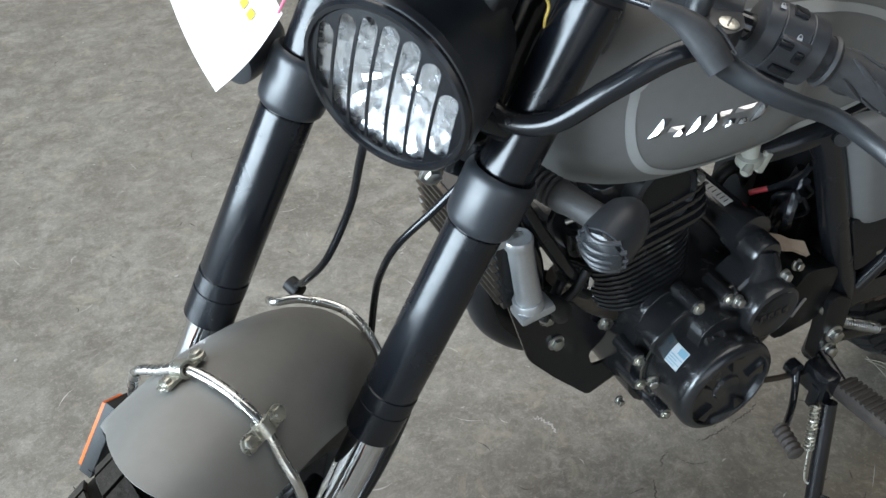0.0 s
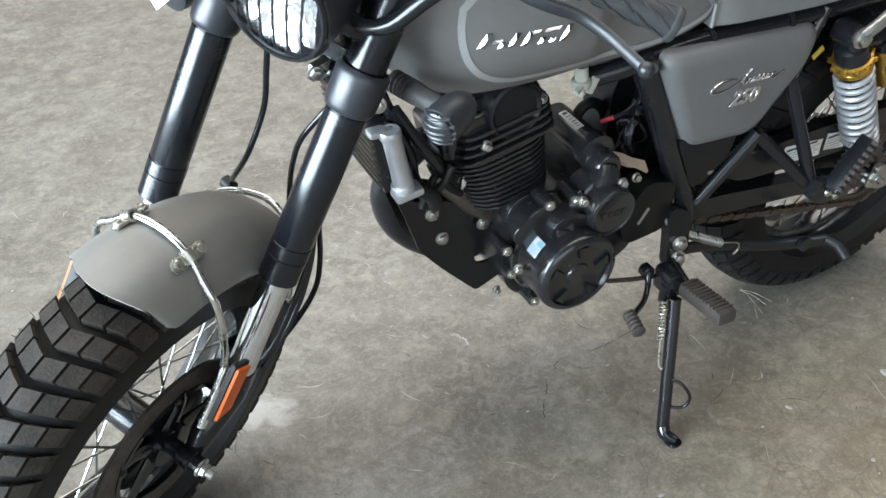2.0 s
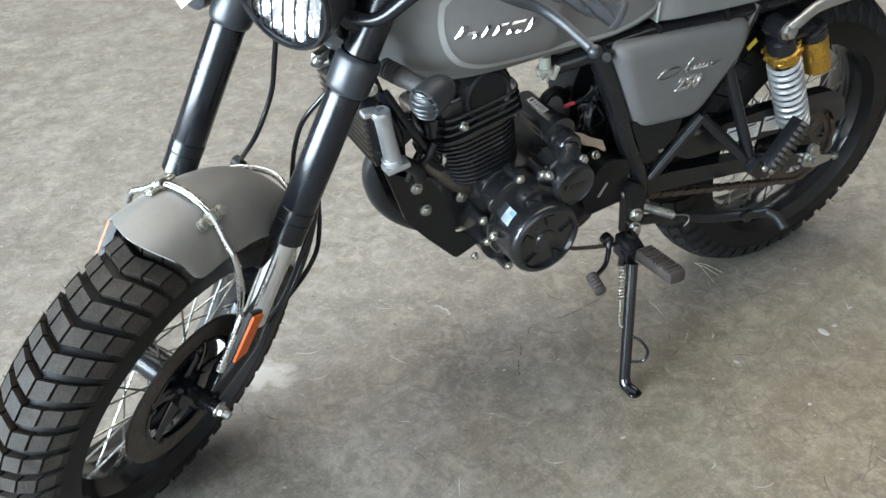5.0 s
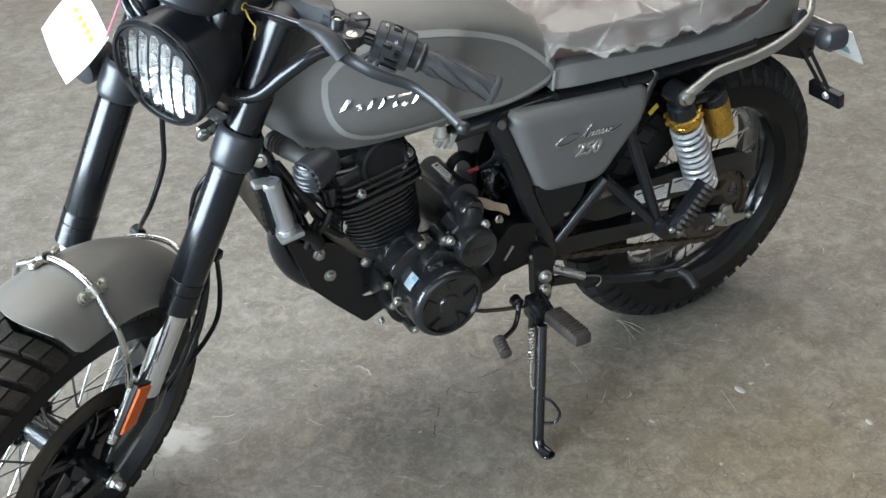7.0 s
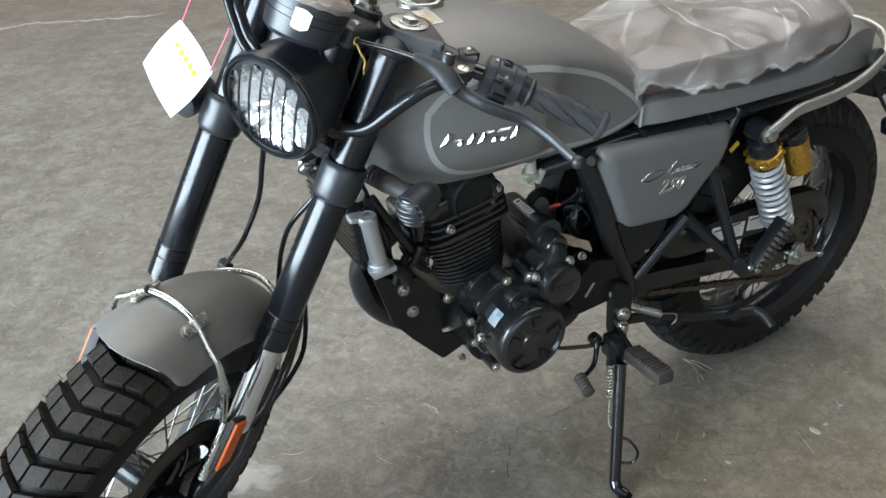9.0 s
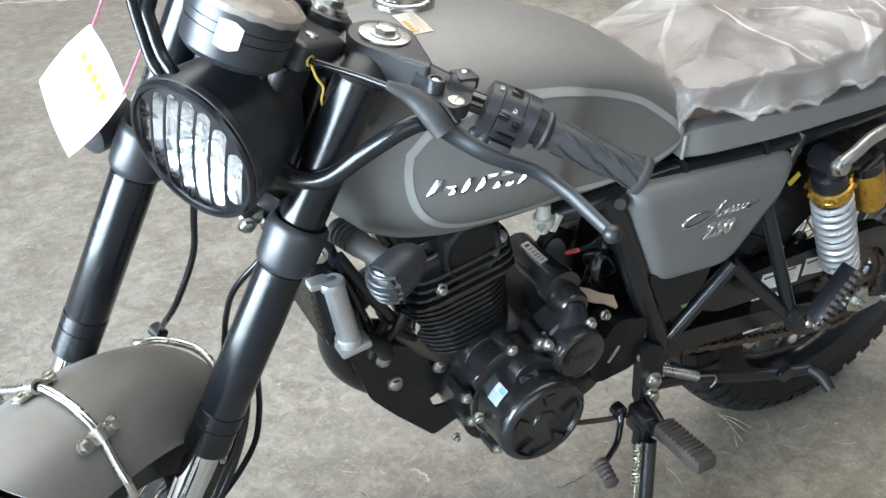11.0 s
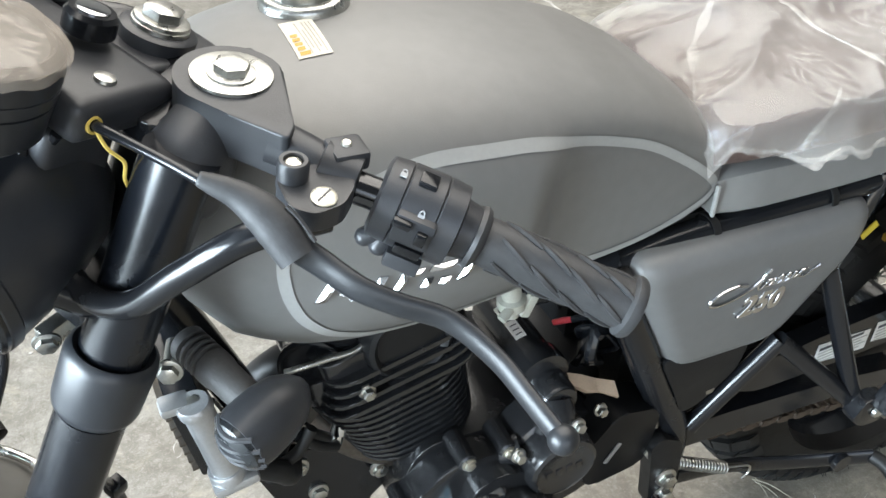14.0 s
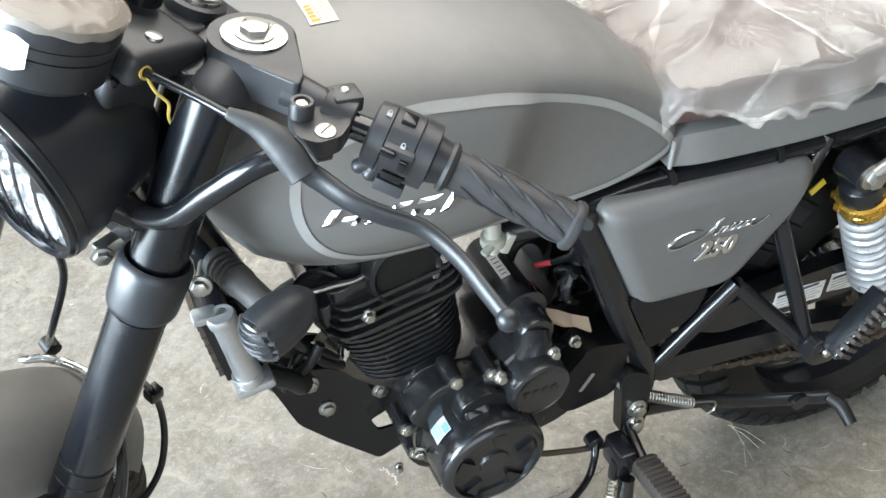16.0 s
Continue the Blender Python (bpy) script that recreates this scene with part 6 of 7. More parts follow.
box(bm, (0.630, -0.098, 0.672), (0.010, 0.008, 0.026), 0.002, Matrix.Rotation(radians(24), 4, "Y"))
tube(bm, [(0.616, -0.096, 0.678), (0.598, -0.104, 0.670)], 0.005, 10, 1)
part("fuel_tap", bm, PETCOCK, moto, "milky plastic fuel tap")
bm = fresh()
tube(bm, [(0.717, -0.018, 0.544), (0.725, -0.026, 0.551), (0.731, -0.034, 0.557)], 0.0038, 10, 4)
part("red_connector", bm, REDWIRE, moto, "red wire connector")
bm = fresh()
tube(bm, [(0.731, -0.034, 0.557), (0.742, -0.05, 0.574), (0.742, -0.07, 0.600), (0.738, -0.08, 0.622)], 0.0045, 8, 5)
part("wire", bm, SATIN, moto)
random.seed(8)
for i in range(9):
    bm = fresh()
    a = Vector((0.735 + 0.02 * random.random(), -0.05 - 0.03 * random.random(), 0.60 - 0.04 * random.random()))
    b = Vector((0.72 + 0.04 * random.random(), -0.03 - 0.03 * random.random(), 0.52 - 0.04 * random.random()))
    tube(bm, [a, (a + b) / 2 + Vector((random.uniform(-0.03, 0.02), random.uniform(-0.02, 0.01), random.uniform(-0.01, 0.02))), b], random.choice((0.0035, 0.005, 0.007)), 8, 6)
    part("wire", bm, SATIN, moto)

# left turn signal with a ribbed rubber neck
bm = fresh()
N0, N1 = Vector((0.316, -0.103, 0.760)), Vector((0.348, -0.185, 0.752))
lathe(bm, [(0, 0.0135), (0.002, 0.0152), (0.009, 0.0152)] + [q for k in range(4) for q in ((0.010 + 0.0065 * k, 0.0120), (0.0120 + 0.0065 * k, 0.0120), (0.0130 + 0.0065 * k, 0.0152), (0.0155 + 0.0065 * k, 0.0152))] + [(0.042, 0.0150), (0.048, 0.0138), (0.075, 0.0132), (0.09, 0.0125)], N0, N1 - N0, 24)
part("signal_neck", bm, NECK, moto, "ribbed rubber signal neck")
SG, SD = Vector((0.386, -0.178, 0.755)), Vector((-0.88, -0.40, -0.17)).normalized()
bm = fresh()
lathe(bm, [(0, 0.006), (0.006, 0.014), (0.017, 0.0215), (0.034, 0.0255), (0.054, 0.026), (0.064, 0.025)], SG, SD, 32)
shell = part("turn_signal", bm, MATTE, moto, "matte black bullet turn signal")
bm = fresh()
lathe(bm, [(0.058, 0.0235), (0.068, 0.0225), (0.073, 0.017), (0.075, 0.006)], SG, SD, 28)
part("signal_lens", bm, SIGNLENS, shell, "smoked clear signal lens")
sg = Matrix.Translation(SG) @ frame_along(SD)
for i in range(5):
    bm = fresh()
    u = (i - 2) * 0.0088
    h = math.sqrt(max(1e-6, 0.0248 ** 2 - u ** 2))
    tube(bm, [sg @ Vector((v * h, u, 0.062 + 0.014 * (1 - v * v) * (1 - (u / 0.03) ** 2))) for v in (-1, -0.5, 0, 0.5, 1)], 0.0027, 8, 4)
    part("signal_slat", bm, MATTE, shell)
# right turn signal shows beside the lamp
SGR = Vector((0.232, 0.168, 0.800))
bm = fresh()
lathe(bm, [(0, 0.006), (0.006, 0.015), (0.018, 0.023), (0.036, 0.0275), (0.056, 0.028), (0.066, 0.027), (0.07, 0.02)], SGR, (-1, 0.05, -0.1), 28)
tube(bm, [SGR + Vector((-0.03, -0.02, 0)), Vector((0.205, 0.105, 0.80))], 0.011, 14, 1)
part("turn_signal", bm, MATTE, moto, "matte black bullet turn signal", STEER)

# ---- side cover, seat and tail ----
def inset(outline, d):
    """Moves every edge of a clockwise outline inwards."""
    out, k = [], len(outline)
    for i in range(k):
        a, b, c = (Vector(outline[j % k]) for j in (i - 1, i, i + 1))
        u, v = (b - a).normalized(), (c - b).normalized()
        n, m = Vector((u.y, -u.x)), Vector((v.y, -v.x))
        out.append(tuple(b + (n + m) * (d / (1 + n.dot(m)))))
    return out


def pillow(bm, outline, radius, back, face, edge):
    """A plate with a broad rounded border, from the plane y = back to y = face."""
    rings = []
    sign = 1 if face > back else -1
    for y, d in [(back, 0.0)] + [(face - sign * edge * (1 - math.sin(math.pi * q / 12)), edge * (1 - math.cos(math.pi * q / 12))) for q in range(7)]:
        rings.append([bm.verts.new((a, y, c)) for a, c in rounded(inset(outline, d), max(0.008, radius - d * 0.6), 5)])
    return skin(bm, rings)


for sgn in (-1, 1):
    bm = fresh()
    pillow(bm, [(0.719, 0.709), (1.030, 0.699), (1.027, 0.632), (0.950, 0.511), (0.805, 0.521)], 0.032, 0.080 * sgn, 0.143 * sgn, 0.024)
    for v in bm.verts:
        if abs(v.co.y) > 0.1:
            v.co.y -= math.copysign(0.085 * (0.70 - v.co.z), v.co.y)
    panel = part("side_cover", bm, COVERGREY, moto, "matte grey side cover with a chrome emblem")
    bm = fresh()
    prism(bm, rounded([(0.790, 0.545), (0.915, 0.530), (0.905, 0.485), (0.862, 0.448), (0.835, 0.44), (0.82, 0.48)], 0.015), -0.122 if sgn < 0 else 0.08, -0.08 if sgn < 0 else 0.122, 0.006, 2)
    part("cover_base", bm, CAMBLACK, moto)
    if sgn > 0:
        continue
    # a chrome handwritten word: a sweeping capital and six small letters
    def written(u, v):
        z = 0.630 - 0.016 * u + 0.048 * v
        return (0.821 + 0.143 * u, -0.1445 + 0.085 * (0.70 - z), z)

    for stroke, r in (([(0.31, 0.36), (0.22, 0.40), (0.10, 0.33), (0.01, 0.14), (0.0, -0.02), (0.09, -0.06), (0.24, 0.06), (0.36, 0.24), (0.43, 0.45)], 0.0021),
                      ([(0.40, 0.25), (0.48, 0.62), (0.50, 0.70), (0.455, 0.55), (0.42, 0.22), (0.45, 0.14), (0.49, 0.22)], 0.0017),
                      ([(0.56, 0.36), (0.51, 0.34), (0.49, 0.22), (0.53, 0.20), (0.57, 0.38), (0.55, 0.20), (0.59, 0.24)], 0.0016),
                      ([(0.59, 0.24), (0.635, 0.42), (0.645, 0.28), (0.61, 0.20), (0.66, 0.24)], 0.0016),
                      ([(0.66, 0.24), (0.705, 0.42), (0.715, 0.28), (0.68, 0.20), (0.73, 0.26)], 0.0016),
                      ([(0.73, 0.26), (0.77, 0.42), (0.755, 0.24), (0.80, 0.28)], 0.0016),
                      ([(0.88, 0.42), (0.83, 0.40), (0.81, 0.26), (0.86, 0.22), (0.94, 0.34), (1.0, 0.46)], 0.0017)):
        bm = fresh()
        tube(bm, [written(u, v) for u, v in stroke], r, 8, 6)
        part("script_letter", bm, EMBLEM, panel, "chrome handwritten letter")
    for k, character in enumerate("250"):
        curve = bpy.data.curves.new("digit", "FONT")
        curve.body, curve.size, curve.extrude, curve.shear, curve.offset = character, 0.034, 0.0010, 0.35, 0.0008
        curve.bevel_depth, curve.bevel_resolution = 0.0012, 2
        holder = bpy.data.objects.new("digit", curve)
        scene.collection.objects.link(holder)
        me = bpy.data.meshes.new_from_object(holder.evaluated_get(bpy.context.evaluated_depsgraph_get()))
        bpy.data.objects.remove(holder)
        me.materials.clear()
        me.materials.append(EMBLEM)
        me.transform(Matrix.Translation((0.866 + 0.0182 * k, -0.1440 + 0.085 * 0.090, 0.596 - 0.001 * k)) @ Matrix.Rotation(radians(-4.8), 4, "X") @ Matrix.Rotation(radians(3), 4, "Y") @ Matrix.Rotation(radians(90), 4, "X"))
        digit = new("emblem_digit", me)
        digit.parent = panel
    bm = fresh()
    lathe(bm, [(0, 0.009), (0.012, 0.010), (0.016, 0.008)], (0.722, -0.118, 0.692), (-0.6, -0.5, 0.1), 16)
    part("rubber_grommet", bm, RUBBER, panel)

bm = fresh()
box(bm, (1.062, -0.112, 0.630), (0.024, 0.002, 0.011), 0.0006, Matrix.Rotation(radians(-40), 4, "Y"))
part("tube_sticker", bm, STICKER, moto, "small yellow caution sticker")

SEAT_Y = 0.005
SEATROWS = [(0.800, 0.765, 0.800, 0.098), (0.815, 0.765, 0.822, 0.112), (0.850, 0.764, 0.836, 0.122), (0.92, 0.760, 0.843, 0.130), (1.02, 0.757, 0.845, 0.133), (1.12, 0.752, 0.846, 0.130), (1.20, 0.748, 0.852, 0.124), (1.28, 0.745, 0.858, 0.114), (1.335, 0.745, 0.850, 0.10), (1.355, 0.75, 0.83, 0.085)]
bm = fresh()
loft(bm, [(x, SEAT_Y, spline_at(SEATROWS, x)[1], spline_at(SEATROWS, x)[2], spline_at(SEATROWS, x)[3], 2.9) for x in [0.800, 0.806, 0.815, 0.83] + [0.85 + 0.02 * i for i in range(25)] + [1.345, 1.355]], 20)
seat = part("seat", bm, SEAT, moto, "dark brown leatherette seat under film")
# grey pan under the seat that sweeps up into the tail
bm = fresh()
rings = []
PAN = [(0.826, 0.722, 0.762, 0.112), (0.86, 0.724, 0.770, 0.124), (1.0, 0.724, 0.763, 0.132), (1.12, 0.724, 0.757, 0.131), (1.22, 0.722, 0.757, 0.126), (1.29, 0.720, 0.775, 0.118), (1.35, 0.715, 0.800, 0.106), (1.41, 0.708, 0.795, 0.090), (1.46, 0.703, 0.768, 0.070), (1.490, 0.702, 0.738, 0.046), (1.500, 0.706, 0.722, 0.025)]
for x in [0.826, 0.830, 0.84] + [0.85 + 0.025 * i for i in range(25)] + [1.48, 1.49, 1.5]:
    _, lo, hi, w = spline_at(PAN, x)
    rings.append([bm.verts.new((x, SEAT_Y + y * w, z)) for y, z in ((-1, lo + 0.003), (-0.98, lo), (0.98, lo), (1, lo + 0.003), (0.985, (lo + hi) / 2), (0.95, hi - 0.004), (0.90, hi), (0.0, hi + (0.012 if x > 1.3 else 0)), (-0.90, hi), (-0.95, hi - 0.004), (-0.985, (lo + hi) / 2))])
skin(bm, rings)
part("seat_pan", bm, GREY, moto, "matte grey seat pan and tail cowl")
bm = fresh()
box(bm, (0.8250, -0.1085, 0.741), (0.0035, 0.0045, 0.037), 0.0012)
part("pan_edge", bm, STRIPE, moto)
# black under-tail, lamp and rear mudguard
bm = fresh()
prism(bm, rounded([(1.02, 0.715), (1.02, 0.690), (1.25, 0.675), (1.40, 0.66), (1.50, 0.625), (1.515, 0.64), (1.50, 0.70)], 0.01), -0.085, 0.095, 0.006, 2)
part("under_tray", bm, CAMBLACK, moto)
bm = fresh()
lathe(bm, [(0, 0.010), (0.008, 0.022), (0.03, 0.027), (0.05, 0.026), (0.056, 0.02)], (1.455, -0.135, 0.700), (0.95, -0.12, -0.05), 28)
tube(bm, [(1.46, -0.06, 0.70), (1.475, -0.12, 0.70)], 0.010, 12, 1)
part("rear_signal", bm, MATTE, moto, "matte black rear turn signal")
bm = fresh()
lathe(bm, [(0, 0.018), (0.012, 0.020), (0.014, 0.015)], (1.42, -0.098, 0.735), (0.2, -1, 0.2), 22)
part("tail_knob", bm, MATTE, moto)
bm = fresh()
prism(bm, [(1.49, 0.690), (1.58, 0.668), (1.625, 0.60), (1.60, 0.61), (1.555, 0.645), (1.49, 0.66)], -0.05, 0.05, 0.004, 2)
part("plate_bracket", bm, MATTE, moto)
bm = fresh()
m = Matrix.Translation((1.635, 0.0, 0.628)) @ Matrix.Rotation(radians(-38), 4, "Y")
box(bm, (0, 0, 0), (0.003, 0.20, 0.11), 0.001)
plate = part("number_plate", bm, PAPER, moto, "white temporary plate with plain bars", m)
for k in range(4):
    bm = fresh()
    box(bm, (-0.002, -0.06 + 0.04 * k, -0.02), (0.001, 0.026, 0.022), 0)
    part("plate_bar", bm, BLUEINK, plate, "", m)
for y in (-0.105, -0.075):
    rod("reflector_arm", [(1.462, y - 0.008, 0.668), (1.530 + 0.2 * (y + 0.09), y - 0.028, 0.574)], 0.004, SATIN, "", 1)
bm = fresh()
box(bm, (1.543, -0.120, 0.553), (0.016, 0.085, 0.036), 0.004, Matrix.Rotation(radians(-18), 4, "Y"))
holder = part("rear_reflector", bm, SATIN, moto)
bm = fresh()
bolt_head(bm, (1.533, -0.128, 0.555), (-0.9, -0.4, 0.1), 0.006, 0.005)
part("reflector_bolt", bm, STEEL, holder)
# grab rail
rail = [(1.086, -0.166, 0.676), (1.112, -0.166, 0.690), (1.160, -0.158, 0.703), (1.260, -0.150, 0.707), (1.340, -0.138, 0.716), (1.410, -0.118, 0.728), (1.470, -0.085, 0.742), (1.515, -0.03, 0.752), (1.520, 0.04, 0.752), (1.470, 0.095, 0.742), (1.400, 0.125, 0.728), (1.260, 0.155, 0.707), (1.160, 0.163, 0.703), (1.09, 0.168, 0.68)]
bm = fresh()
tube(bm, rail, 0.0115, 14, 8, 0.75, (0, 0, 1))
part("grab_rail", bm, RAIL, moto, "dull silver tubular grab rail")

# ---- rear suspension ----
for sgn in (-1, 1):
    T0, T1 = Vector((1.090, 0.140 * sgn, 0.668)), Vector((1.232, 0.128 * sgn, 0.392))
    d = (T1 - T0).normalized()
    bm = fresh()
    lathe(bm, [(-0.022, 0.020), (-0.020, 0.022), (0.020, 0.022), (0.022, 0.020)], T0, (0, 1, 0), 28)
    lathe(bm, [(0.018, 0.018), (0.024, 0.026), (0.050, 0.028), (0.055, 0.024)], T0, d, 28)
    shock = part("shock_top", bm, SATIN, moto, "black shock absorber top eye")
    bm = fresh()
    lathe(bm, [(0.050, 0.029), (0.052, 0.0325), (0.062, 0.0325), (0.064, 0.029), (0.066, 0.0315), (0.074, 0.0315), (0.076, 0.028)], T0, d, 32)
    for i in range(10):
        a = 2 * math.pi * i / 10
        q = frame_along(d).to_3x3() @ Vector((0.0325 * math.cos(a), 0.0325 * math.sin(a), 0.0))
        box(bm, T0 + d * 0.057 + q, (0.008, 0.008, 0.009), 0.001)
    part("preload_ring", bm, GOLD, moto, "gold anodised preload ring")
    bm = fresh()
    helix(bm, T0 + d * 0.078, T0 + d * 0.262, 0.0285, 0.0050, 10.5, 18, 8)
    part("shock_spring", bm, SPRING, moto, "silver coil spring")
    bm = fresh()
    lathe(bm, [(0.07, 0.016), (0.27, 0.016), (0.272, 0.026), (0.280, 0.026), (0.29, 0.016), (0.305, 0.014)], T0, d, 20)
    part("shock_body", bm, SATIN, moto)
    bm = fresh()
    bolt_head(bm, T0 + Vector((-0.002, 0.022 * sgn, 0.004)), (0, sgn, 0), 0.0125, 0.014)
    lathe(bm, [(0, 0.017), (0.003, 0.017)], T0 + Vector((-0.002, 0.021 * sgn, 0.004)), (0, sgn, 0), 22)
    part("shock_bolt", bm, STEEL, moto, "zinc-plated shock bolt")
    G0 = T0 + Vector((0.094, -0.004 * sgn, -0.024))
    bm = fresh()
    lathe(bm, [(0.014, 0.0265), (0.016, 0.0275), (0.098, 0.0275), (0.101, 0.024)], G0, d, 30)
    part("gas_reservoir", bm, GOLD, moto, "gold shock reservoir")
    bm = fresh()
    lathe(bm, [(-0.006, 0.02), (-0.004, 0.0265), (0.014, 0.0275)], G0, d, 30)
    tube(bm, [T0 + d * 0.03, T0 + Vector((0.05, 0, -0.02)), G0], [0.014, 0.012, 0.014], 12, 4)
    part("reservoir_cap", bm, SATIN, moto)

# swinging arm, chain and guard
for sgn in (-1, 1):
    bm = fresh()
    prism(bm, rounded([(0.835, 0.405), (0.845, 0.365), (1.10, 0.338), (1.345, 0.288), (1.35, 0.318), (1.10, 0.372), (0.92, 0.398)], 0.006), 0.088 * sgn, 0.118 * sgn, 0.004, 2)
    part("swing_arm", bm, SATIN, moto, "black box-section swinging arm")
bm = fresh()
prism(bm, rounded([(0.90, 0.440), (0.96, 0.462), (1.10, 0.470), (1.25, 0.472), (1.325, 0.468), (1.375, 0.440), (1.395, 0.385), (1.365, 0.380), (1.345, 0.418), (1.30, 0.428), (1.22, 0.404), (1.10, 0.404), (0.96, 0.410)], 0.02, 4), -0.112, -0.086, 0.005, 2)
chain_guard = part("chain_guard", bm, SATIN, moto, "satin black chain guard with warning labels")
for x0, x1 in ((1.048, 1.136), (1.145, 1.195)):
    bm = fresh()
    prism(bm, [(x0, 0.420), (x1, 0.413), (x1, 0.447), (x0, 0.454)], -0.1130, -0.1126)
    sticker = part("warning_label", bm, PAPER, chain_guard, "white warning label")
    for k in range(5):
        bm = fresh()
        z = 0.4195 + 0.0056 * k
        top = k == 4
        prism(bm, [(x0 + 0.004, z), (x1 - (0.004 if k % 2 else 0.012), z + 0.001), (x1 - (0.004 if k % 2 else 0.012), z + (0.0055 if top else 0.0024)), (x0 + 0.004, z + (0.0045 if top else 0.0014))], -0.1136, -0.1131)
        part("label_line", bm, INK if top else FAINT, sticker)


def chain_path():
    c0, r0, c1, r1 = Vector((0.75, 0, 0.40)), 0.030, REAR.copy(), 0.085
    pts = []
    for i in range(15):
        a = radians(98 - 190 * i / 14)
        pts.append(c1 + Vector((r1 * math.cos(a), 0, r1 * math.sin(a))))
    for i in range(8):
        a = radians(-92 - 176 * i / 7)
        pts.append(c0 + Vector((r0 * math.cos(a), 0, r0 * math.sin(a))))
    return pts + [pts[0]]


loop = chain_path()
out, carry = [], 0.0
PITCH = 0.0159
for a, b in zip(loop, loop[1:]):
    seg = (b - a).length
    s = carry
    while s < seg:
        out.append((a + (b - a) * (s / seg), (b - a).normalized()))
        s += PITCH
    carry = s - seg
drive = tagged(new("drive_chain"), "oily brown roller chain")
drive.parent = moto


def link_mesh(gap):
    bm = fresh()
    for y in (-gap, gap):
        prism(bm, rounded([(-0.011, -0.0055), (0.011, -0.0055), (0.011, 0.0055), (-0.011, 0.0055)], 0.0055, 2), y - 0.0009, y + 0.0009)
    lathe(bm, [(-gap - 0.002, 0.0036), (gap + 0.002, 0.0036)], (0.0079, 0, 0), (0, 1, 0), 8)
    return finish("chain_link", bm, CHAIN)


inner, outer = link_mesh(0.0045), link_mesh(0.0068)
for i, (p, d) in enumerate(out):
    ob = new("chain_link", inner if i % 2 else outer)
    ob.parent = drive
    ob.matrix_basis = Matrix.Translation(p + Vector((0, -0.092, 0))) @ Matrix.Rotation(-math.atan2(d.z, d.x), 4, "Y")
bm = fresh()
teeth = 42
bands = []
for y, toothed in ((-0.094, False), (-0.094, True), (-0.090, True), (-0.090, False)):
    row = []
    for i in range(teeth * 4):
        a = 2 * math.pi * i / (teeth * 4)
        r = 0.086 + (0.0035 if i % 4 in (1, 2) else -0.0035) if toothed else 0.066
        row.append(bm.verts.new(REAR + Vector((r * math.cos(a), y, r * math.sin(a)))))
    bands.append(row)
for a, b in zip(bands, bands[1:] + bands[:1]):
    for i in range(teeth * 4):
        j = (i + 1) % (teeth * 4)
        bm.faces.new((a[i], a[j], b[j], b[i]))
for i in range(6):
    a = 2 * math.pi * i / 6
    d, e = Vector((math.cos(a), 0, math.sin(a))), Vector((-math.sin(a), 0, math.cos(a)))
    tube(bm, [REAR + d * 0.036 + Vector((0, -0.092, 0)), REAR + d * 0.068 + Vector((0, -0.092, 0))], [0.010, 0.008], 10, 1, 0.2, e)
ring(bm, [(-0.0938, 0.028), (-0.0938, 0.042), (-0.0902, 0.042), (-0.0902, 0.028)], REAR, (0, 1, 0), 32)
part("rear_sprocket", bm, CHAIN, moto, "oily rear sprocket", None, 20)
# axle ends and chain adjusters
for sgn in (-1, 1):
    bm = fresh()
    bolt_head(bm, REAR + Vector((-0.004, 0.118 * sgn, -0.008)), (0, sgn, 0), 0.0115, 0.014)
    lathe(bm, [(0, 0.007), (0.024, 0.007), (0.025, 0.005)], REAR + Vector((-0.004, 0.118 * sgn, -0.008)), (0, sgn, 0), 14)
    part("rear_axle_nut", bm, STEEL, moto, "zinc-plated rear axle nut")
    bm = fresh()
    prism(bm, rounded([(1.285, 0.300), (1.30, 0.345), (1.325, 0.342), (1.335, 0.315), (1.378, 0.302), (1.376, 0.290), (1.325, 0.285)], 0.006), 0.1185 * sgn, 0.1225 * sgn, 0.001, 1)
    lathe(bm, [(0, 0.0035), (0.05, 0.0035)], (1.345, 0.120 * sgn, 0.302), (1, 0, -0.15), 10)
    bolt_head(bm, (1.386, 0.120 * sgn, 0.296), (1, 0, -0.15), 0.0065, 0.008)
    lathe(bm, [(0, 0.012), (0.010, 0.012), (0.012, 0.009)], (1.304, 0.119 * sgn, 0.338), (0, sgn, 0), 18)
    part("chain_adjuster", bm, STEEL, moto, "zinc-plated chain adjuster")
# lower chain guide, a flat bar with a hooked end
bm = fresh()
tube(bm, [(0.86, -0.116, 0.302), (0.94, -0.120, 0.285), (1.03, -0.136, 0.262), (1.10, -0.160, 0.260), (1.142, -0.180, 0.266)], 0.013, 12, 6, 0.4, (0, 0, 1))
lathe(bm, [(0, 0.014), (0.008, 0.014)], (1.10, -0.164, 0.262), (0, -1, 0), 20)
part("lower_guide", bm, SATIN, moto, "black lower guide bar")
bm = fresh()
tube(bm, [(1.142, -0.180, 0.267), (1.149, -0.200, 0.264), (1.150, -0.226, 0.251)], [0.0095, 0.0105, 0.0095], 14, 4)
part("guide_end", bm, RUBBER, moto)

# rear foot-rest folded up against its bracket
bm = fresh()
prism(bm, rounded([(1.046, 0.396), (1.062, 0.424), (1.094, 0.420), (1.116, 0.396), (1.106, 0.374), (1.069, 0.376)], 0.01), -0.192, -0.172, 0.004, 2)
hanger = part("footrest_bracket", bm, SATIN, moto, "black rear foot-rest bracket")
